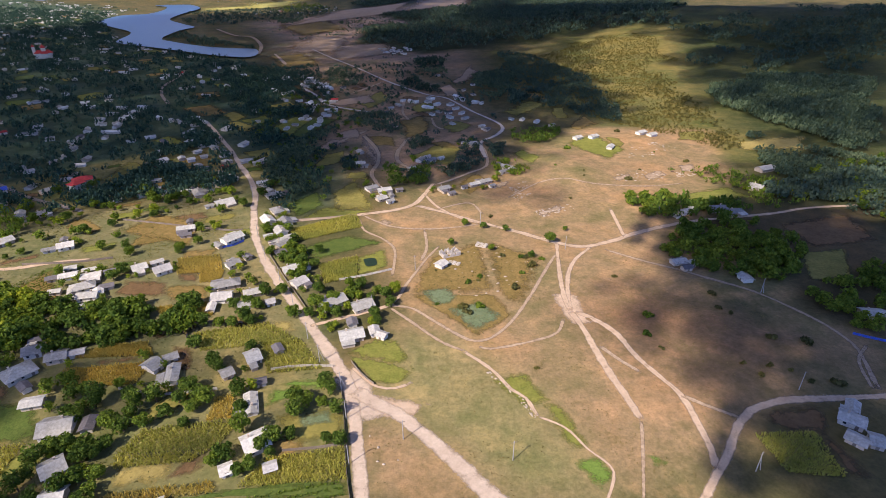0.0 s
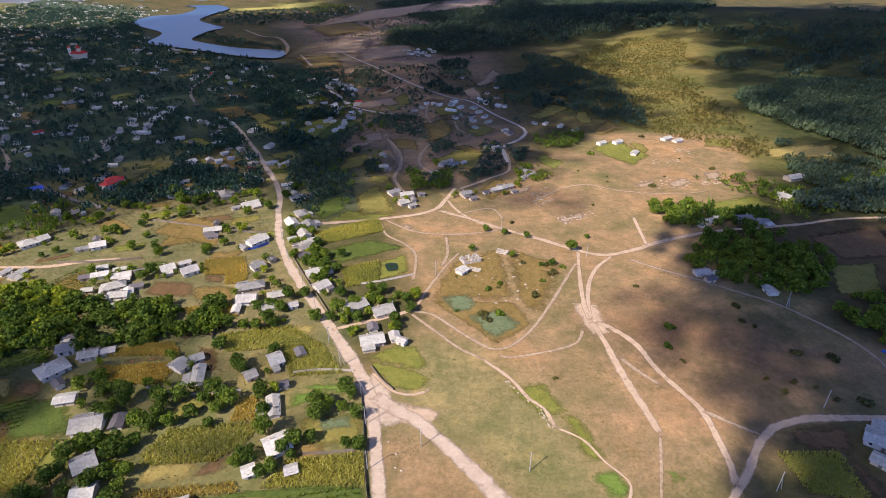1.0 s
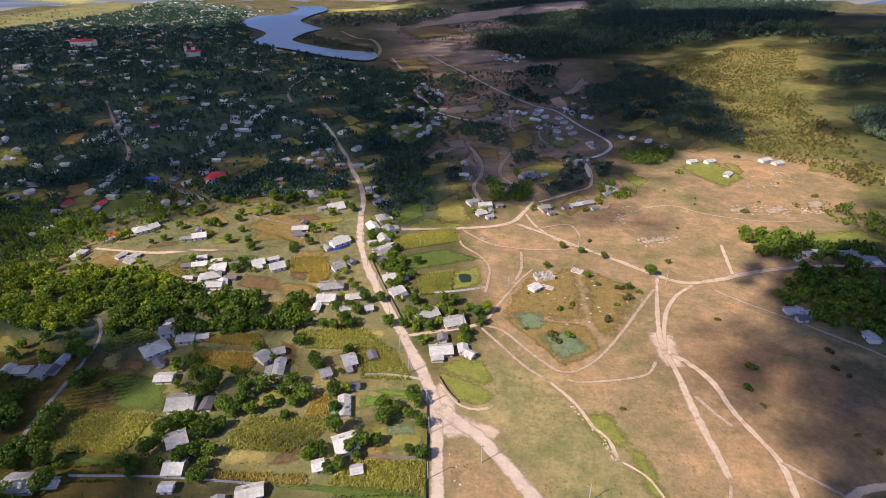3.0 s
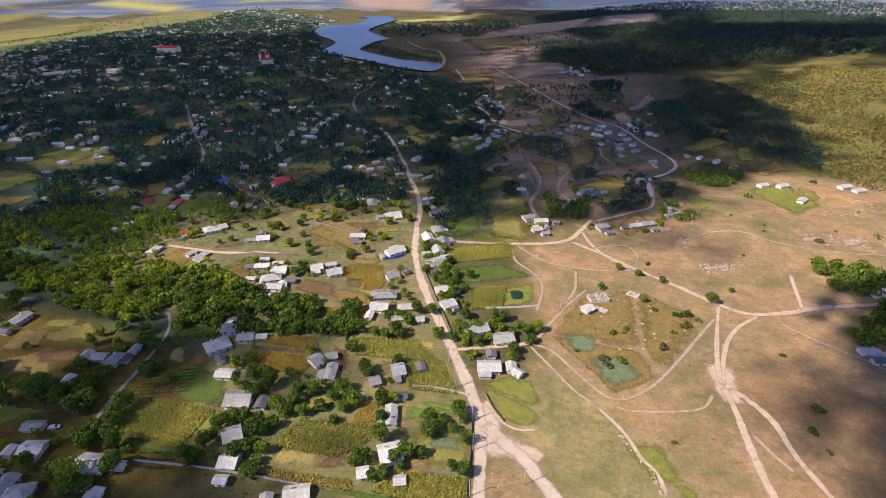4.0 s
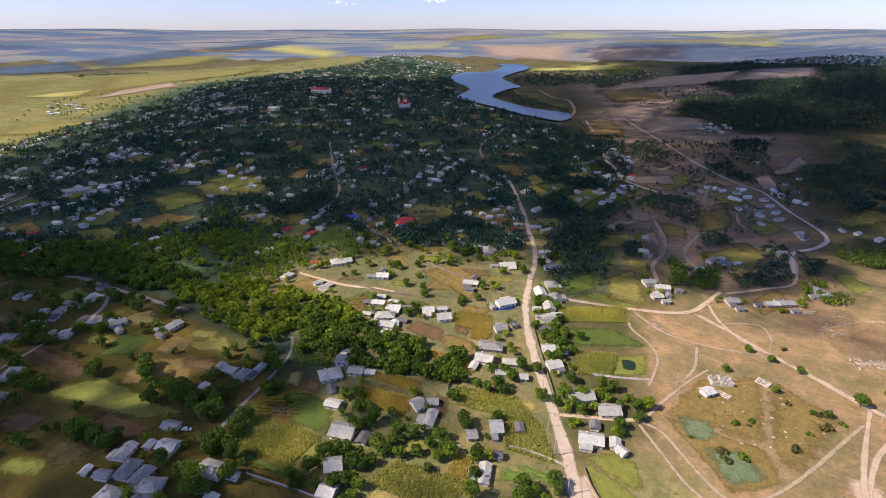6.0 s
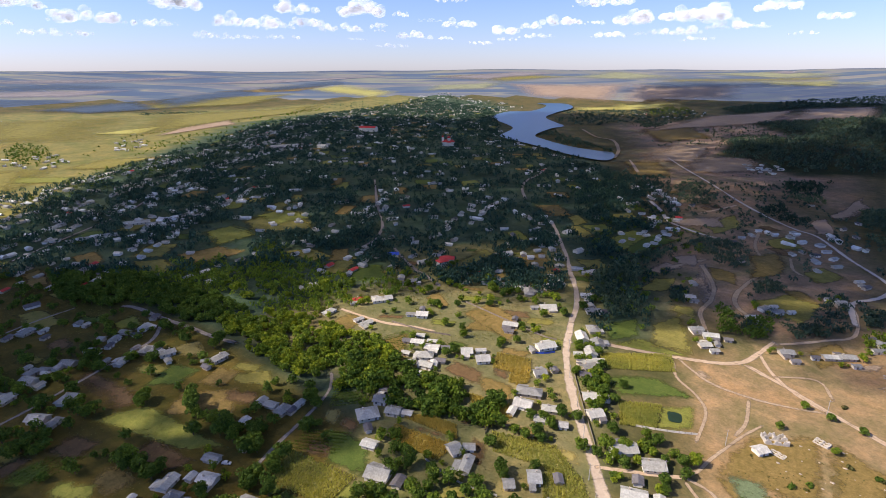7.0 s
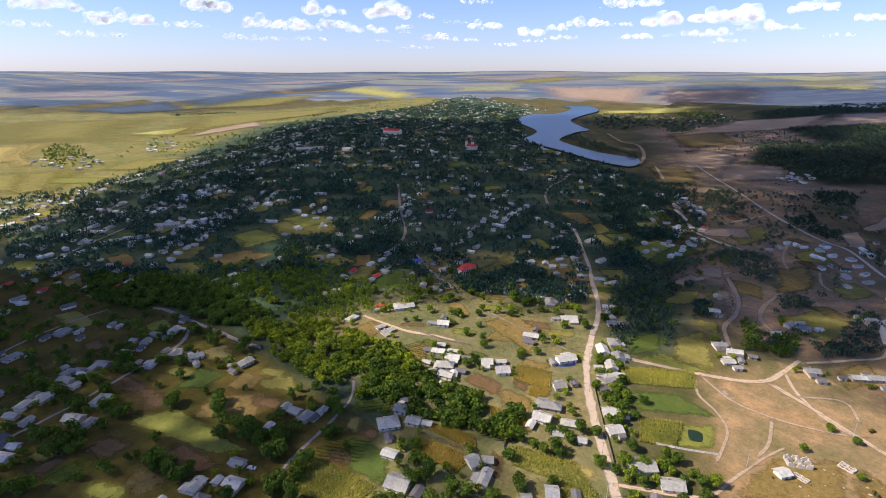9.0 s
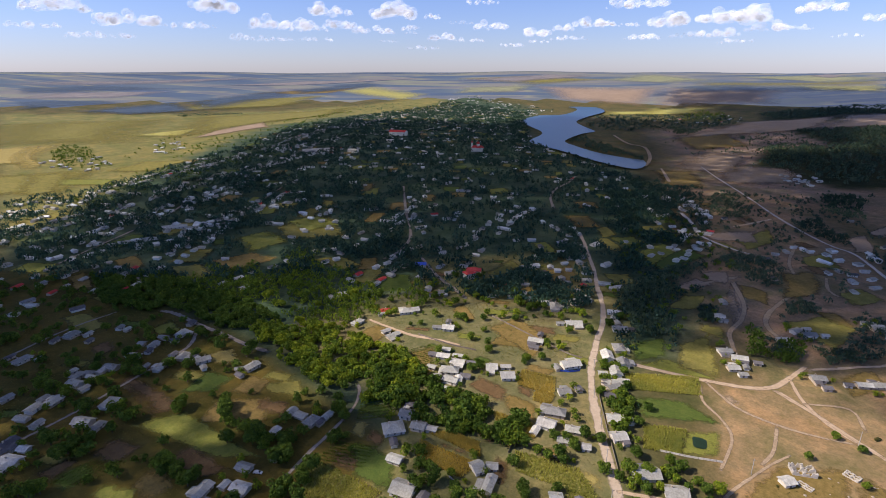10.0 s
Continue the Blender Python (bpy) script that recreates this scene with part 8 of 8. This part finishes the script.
# ---- clouds ----
def cloud_material(name="cloud", solid=0.7, glow=0.0):
    m, n, l, b = nodes_of(name)
    b.inputs["Emission Color"].default_value = (0.93, 0.95, 1.0, 1)
    b.inputs["Emission Strength"].default_value = glow
    b.inputs["Base Color"].default_value = (0.9, 0.9, 0.92, 1)
    b.inputs["Roughness"].default_value = 1.0
    b.inputs["Specular IOR Level"].default_value = 0.0
    t, s = n.new("ShaderNodeBsdfTransparent"), n.new("ShaderNodeMixShader")
    s.inputs[0].default_value = solid
    if glow:      # wispy: thick and thin by turns
        co = n.new("ShaderNodeTexCoord").outputs["Object"]
        l.new(ramp(n, l, noise_node(n, l, 0.012, 3, 0.5, co), (0.25, (0, 0, 0)), (0.7, (solid, solid, solid))), s.inputs[0])
    l.new(t.outputs[0], s.inputs[1]), l.new(b.outputs[0], s.inputs[2])
    l.new(s.outputs[0], n["Material Output"].inputs["Surface"])
    return m


M["cloud"] = cloud_material()
M["pale_cloud"] = cloud_material("pale_cloud", 0.35)
M["wide_cloud"] = cloud_material("wide_cloud", 0.28)
M["thick_cloud"] = cloud_material("thick_cloud", 0.47)
M["mid_cloud"] = cloud_material("middling_cloud", 0.36)
M["veil"] = cloud_material("thin_cloud", 0.2)
M["far_cloud"] = cloud_material("far_cloud", 0.27, 0.42)   # sky backdrop; its own glow stands in for sunlight scattered through it


def cloud(puffs, label, mat="cloud"):
    """A cumulus of many billows: (x, y, z, radius, flatness)."""
    v, f, k = [], [], 0
    for i, (x, y, z, r, fl) in enumerate(puffs):
        bv, bf = (FINE if mat == "far_cloud" else BALLS)[i % 4]
        v.append(bv * (r, r, r * fl) + (x, y, z))
        f.append(bf + k)
        k += len(bv)
    tagged(new("cloud", mesh_of("cloud", np.concatenate(v), np.concatenate(f), M[mat], smooth_faces=True)), label, "cloud", kind="structure")


CLOUD_Z = 620.0
cloud_rng = np.random.default_rng(9)


def cloud_over(shade, r0, r1, cover=1.0, mat="cloud", gaps=()):
    """A cumulus high over the valley, between the sun and the land that lies in its shade: large billows within, small ones at its rim."""
    a = np.array(shade)
    lo, hi = a.min(0), a.max(0)
    puffs = []
    for step, dmin, dmax in ((r1 * 0.9, r1 * 0.8, 1e9), (r0 * 1.5, -r0 * 1.5, r1 * 0.8)):
        gx, gy = np.meshgrid(np.arange(lo[0] - r0, hi[0] + r0, step), np.arange(lo[1] - r0, hi[1] + r0, step))
        q = np.stack([gx.ravel(), gy.ravel()], 1) + cloud_rng.normal(0, step * 0.22, (gx.size, 2))
        d = gap(shade, q[:, 0], q[:, 1], True)
        d = np.where(inside(shade, q[:, 0], q[:, 1]), d, -d)
        for (x, y), dd in zip(q[(d >= dmin) & (d < dmax)], d[(d >= dmin) & (d < dmax)]):
            if any(inside(g, x, y) for g in gaps) and cloud_rng.random() < 0.5:
                continue
            # the rim frays out into wisps
            if cloud_rng.random() > (cover if dd > r0 * 0.5 else 0.45 * cover):
                continue
            r = min(r1, max(r0, dd * 0.55)) * cloud_rng.uniform(0.85, 1.2)
            z = CLOUD_Z + cloud_rng.uniform(-6, 6) + min(40.0, max(0.0, dd)) * cloud_rng.uniform(0, 0.5)
            k = (z - float(land(x, y))) / sun_dir.z
            puffs.append((x + sun_dir.x * k, y + sun_dir.y * k, z, r, 0.6))
    cloud(puffs, "grey-based white cumulus cloud drifting over the valley", mat)


cloud_over([(-571.2, 4.7), (-705, 35), (-707, 122), (-845, 285), (-996, 469), (-1375, 910), (-1603, 1418), (-1062, 1623), (-1021, 2066), (-682, 2084), (-549, 2114), (-415, 2744), (3, 2923), (19, 1566), (-240, 1379), (-161.1, 646.6), (-89.2, 496.9), (-55.5, 418.9), (-42.4, 360.7), (-76.4, 318.5), (-111.5, 333.3), (-139.9, 345.6), (-150.5, 353.9), (-213.6, 315.9), (-268.9, 271.4), (-284.4, 227.1), (-308.5, 185.5), (-316.3, 163.8), (-312.0, 126.0), (-314.0, 99.6), (-371.9, 44.9), (-422.2, -8.5)], 14, 40, mat="wide_cloud", gaps=[[(-443.0, 237.2), (-502.7, 332.3), (-513.1, 388.2), (-478.6, 421.2), (-424.4, 367.6), (-391.8, 291.6), (-372.5, 234.5), (-396.1, 214.5)]])
cloud_over([(-186.9, 585.7), (-82.7, 409.1), (-34.2, 364.7), (7.4, 395.4), (-1.4, 361.2), (33.7, 413.5), (75.9, 475.6), (115, 478.6), (180.2, 523.7), (208.3, 626), (200.5, 737.7), (177.1, 854.5), (135.1, 972.1), (79.9, 1148.4), (28, 1529), (-243, 1355)], 12, 50, mat="mid_cloud")
cloud_over([(344, 1135), (405, 1074), (341, 820), (313, 690), (306.0, 591.4), (316.7, 534.2), (318.7, 445.0), (365.8, 424.8), (444.5, 418.8), (1895, 2018), (1434, 2398), (711, 2380), (43, 2381), (98, 1459)], 26, 90, mat="pale_cloud")
cloud_over([(-973, 3210), (-692, 3502), (-16, 3621), (448, 3561), (304, 2195), (11, 2475), (-398, 2642), (-528, 2037)], 30, 110, mat="pale_cloud")
cloud_over([(-76, 699), (-67, 1156), (74, 2106), (973, 2724), (993, 2421), (427, 1156), (327, 1143), (255, 1001), (187, 797), (160, 690), (100, 594.9), (51.6, 531.6)], 16, 70, mat="wide_cloud")
cloud_over([(111.9, 252.8), (137.4, 301.8), (201.6, 328.4), (227.4, 308.9), (267.7, 291.8), (334.2, 233.0), (180.6, 92.9), (87.6, 93.4), (100.4, 127.2), (143.5, 161.0), (150.0, 195.9), (124.9, 225.7)], 7, 26)
cloud_over([(92, 226.0), (128.2, 255.4), (227.7, 237.7), (289.3, 192.5), (227.1, 134.9), (118.5, 105.0), (98, 125), (92, 161.6)], 9, 15, 1.0, "wide_cloud")
cloud_over([(-130, 180), (-105, 192), (-62, 172), (-66, 130), (-80, 100), (-120, 85), (-140, 110)], 8, 12, 0.45, "veil")
cloud_over([(-330.5, 40.1), (-225.4, 104.3), (-221.8, 133.2), (-197.6, 172.5), (-151.9, 180.2), (-133.2, 163.3), (-149.5, 142.6), (-171.0, 133.4), (-188.1, 117.4), (-166.7, 89.1), (-127.6, 97.9), (-98.6, 97.1), (-83.3, 77.3), (-231.3, 9.8)], 6, 24, mat="thick_cloud")
cloud_over([(-761, -64), (-531.2, 156.7), (-383.0, 161.5), (-322.0, 136.7), (-293.7, 100.3), (-266.4, 76.7), (-257.2, 62.4), (-348.5, -56.1)], 7, 30, mat="thick_cloud")
cloud_over([(-296.1, 178.6), (-245.7, 205.7), (-208.7, 197.4), (-178.7, 162.8), (-155.3, 128.9), (-143.6, 100.9), (-116.0, 72.5), (-137.7, 64.4), (-202.6, 110.8)], 12, 22, mat="veil")
cloud_over([(-59.3, 520.0), (35.2, 669.5), (95.0, 634.9), (69.3, 334.8), (35.8, 325.2), (13.6, 340.1), (-10.8, 361.0), (-35.6, 378.1)], 12, 30, mat="veil")
cloud_over([(-383.0, 161.5), (-297.5, 178.0), (-249.3, 145.2), (-222.2, 156.8), (-234.0, 127.7), (-211.5, 100.5), (-257.2, 62.4), (-266.4, 76.7), (-293.7, 100.3)], 16, 24, 1.0, "veil")
cloud_over([(-182, 450.6), (-202.2, 612.9), (-131.2, 607.5), (-59.1, 446.6), (-55.4, 372.1), (-90.2, 340.3), (-122.5, 334.3)], 9, 18, 1.0, "wide_cloud")
cloud_over([(205.8, 358.7), (271.7, 440.4), (339.5, 427), (269, 288.3), (207.6, 293.3), (192.7, 309.5)], 10, 22, 1.0, "wide_cloud")


def far_cumulus(az, el, wide, thick):
    """A small white cloud low over the horizon, with a flat base."""
    d = 4500.0
    k = max(14, int(wide * 7))
    w, puffs = math.radians(wide) * d, []
    for i in range(k):
        u = cloud_rng.uniform(-0.5, 0.5)
        r = math.radians(thick) * d * 0.34 * (math.sqrt(1 - 3.6 * u * u) * 0.8 + 0.3) * cloud_rng.uniform(0.35, 1.15)
        a = radians(az) + u * w / d
        z = 166 + math.tan(radians(el)) * d + r * 0.5 + cloud_rng.uniform(0, 0.45) * math.radians(thick) * d * (0.35 + 0.65 * math.sin(u * 9 + az) ** 2) * math.sqrt(1 - 3.6 * u * u)
        dd = d + cloud_rng.uniform(-90, 90)
        puffs.append((-math.sin(a) * dd, math.cos(a) * dd, z, r, 0.8))
    cloud(puffs, mat="far_cloud", label="small white flat-based cumulus low over the horizon")


# bearing to the left of +y, height over the horizon, width and thickness, degrees
for az, el, wide, thick in ((72.5, 4.8, 5.2, 1.5), (67.5, 3.9, 5.8, 1.6), (60.3, 5.3, 4.6, 1.6), (56.1, 4.0, 2.6, 1.6), (53.1, 3.9, 4.0, 1.3), (49.8, 5.2, 4.0, 1.6), (49.1, 4.0, 3.5, 1.2), (43.6, 5.0, 4.6, 2.1), (40.0, 5.0, 1.7, 0.7), (42.0, 3.9, 2.0, 0.7), (38.6, 3.0, 3.5, 1.0), (35.0, 6.3, 3.5, 0.6), (34.1, 4.0, 3.5, 1.1), (29.6, 3.3, 2.9, 1.3), (27.2, 3.8, 2.3, 1.0), (24.2, 4.1, 4.0, 1.2), (20.4, 5.7, 5.8, 1.2), (17.5, 4.0, 3.5, 1.9), (13.1, 4.2, 4.6, 1.6), (10.6, 4.1, 2.9, 2.2), (9.4, 3.4, 3.5, 1.1), (5.6, 4.7, 4.0, 1.3), (1.5, 3.8, 2.9, 0.9)):
    far_cumulus(az, el, wide * 0.95, thick)
    far_cumulus(az + 2.2, el * 0.72, wide * 0.9, thick * 0.45)
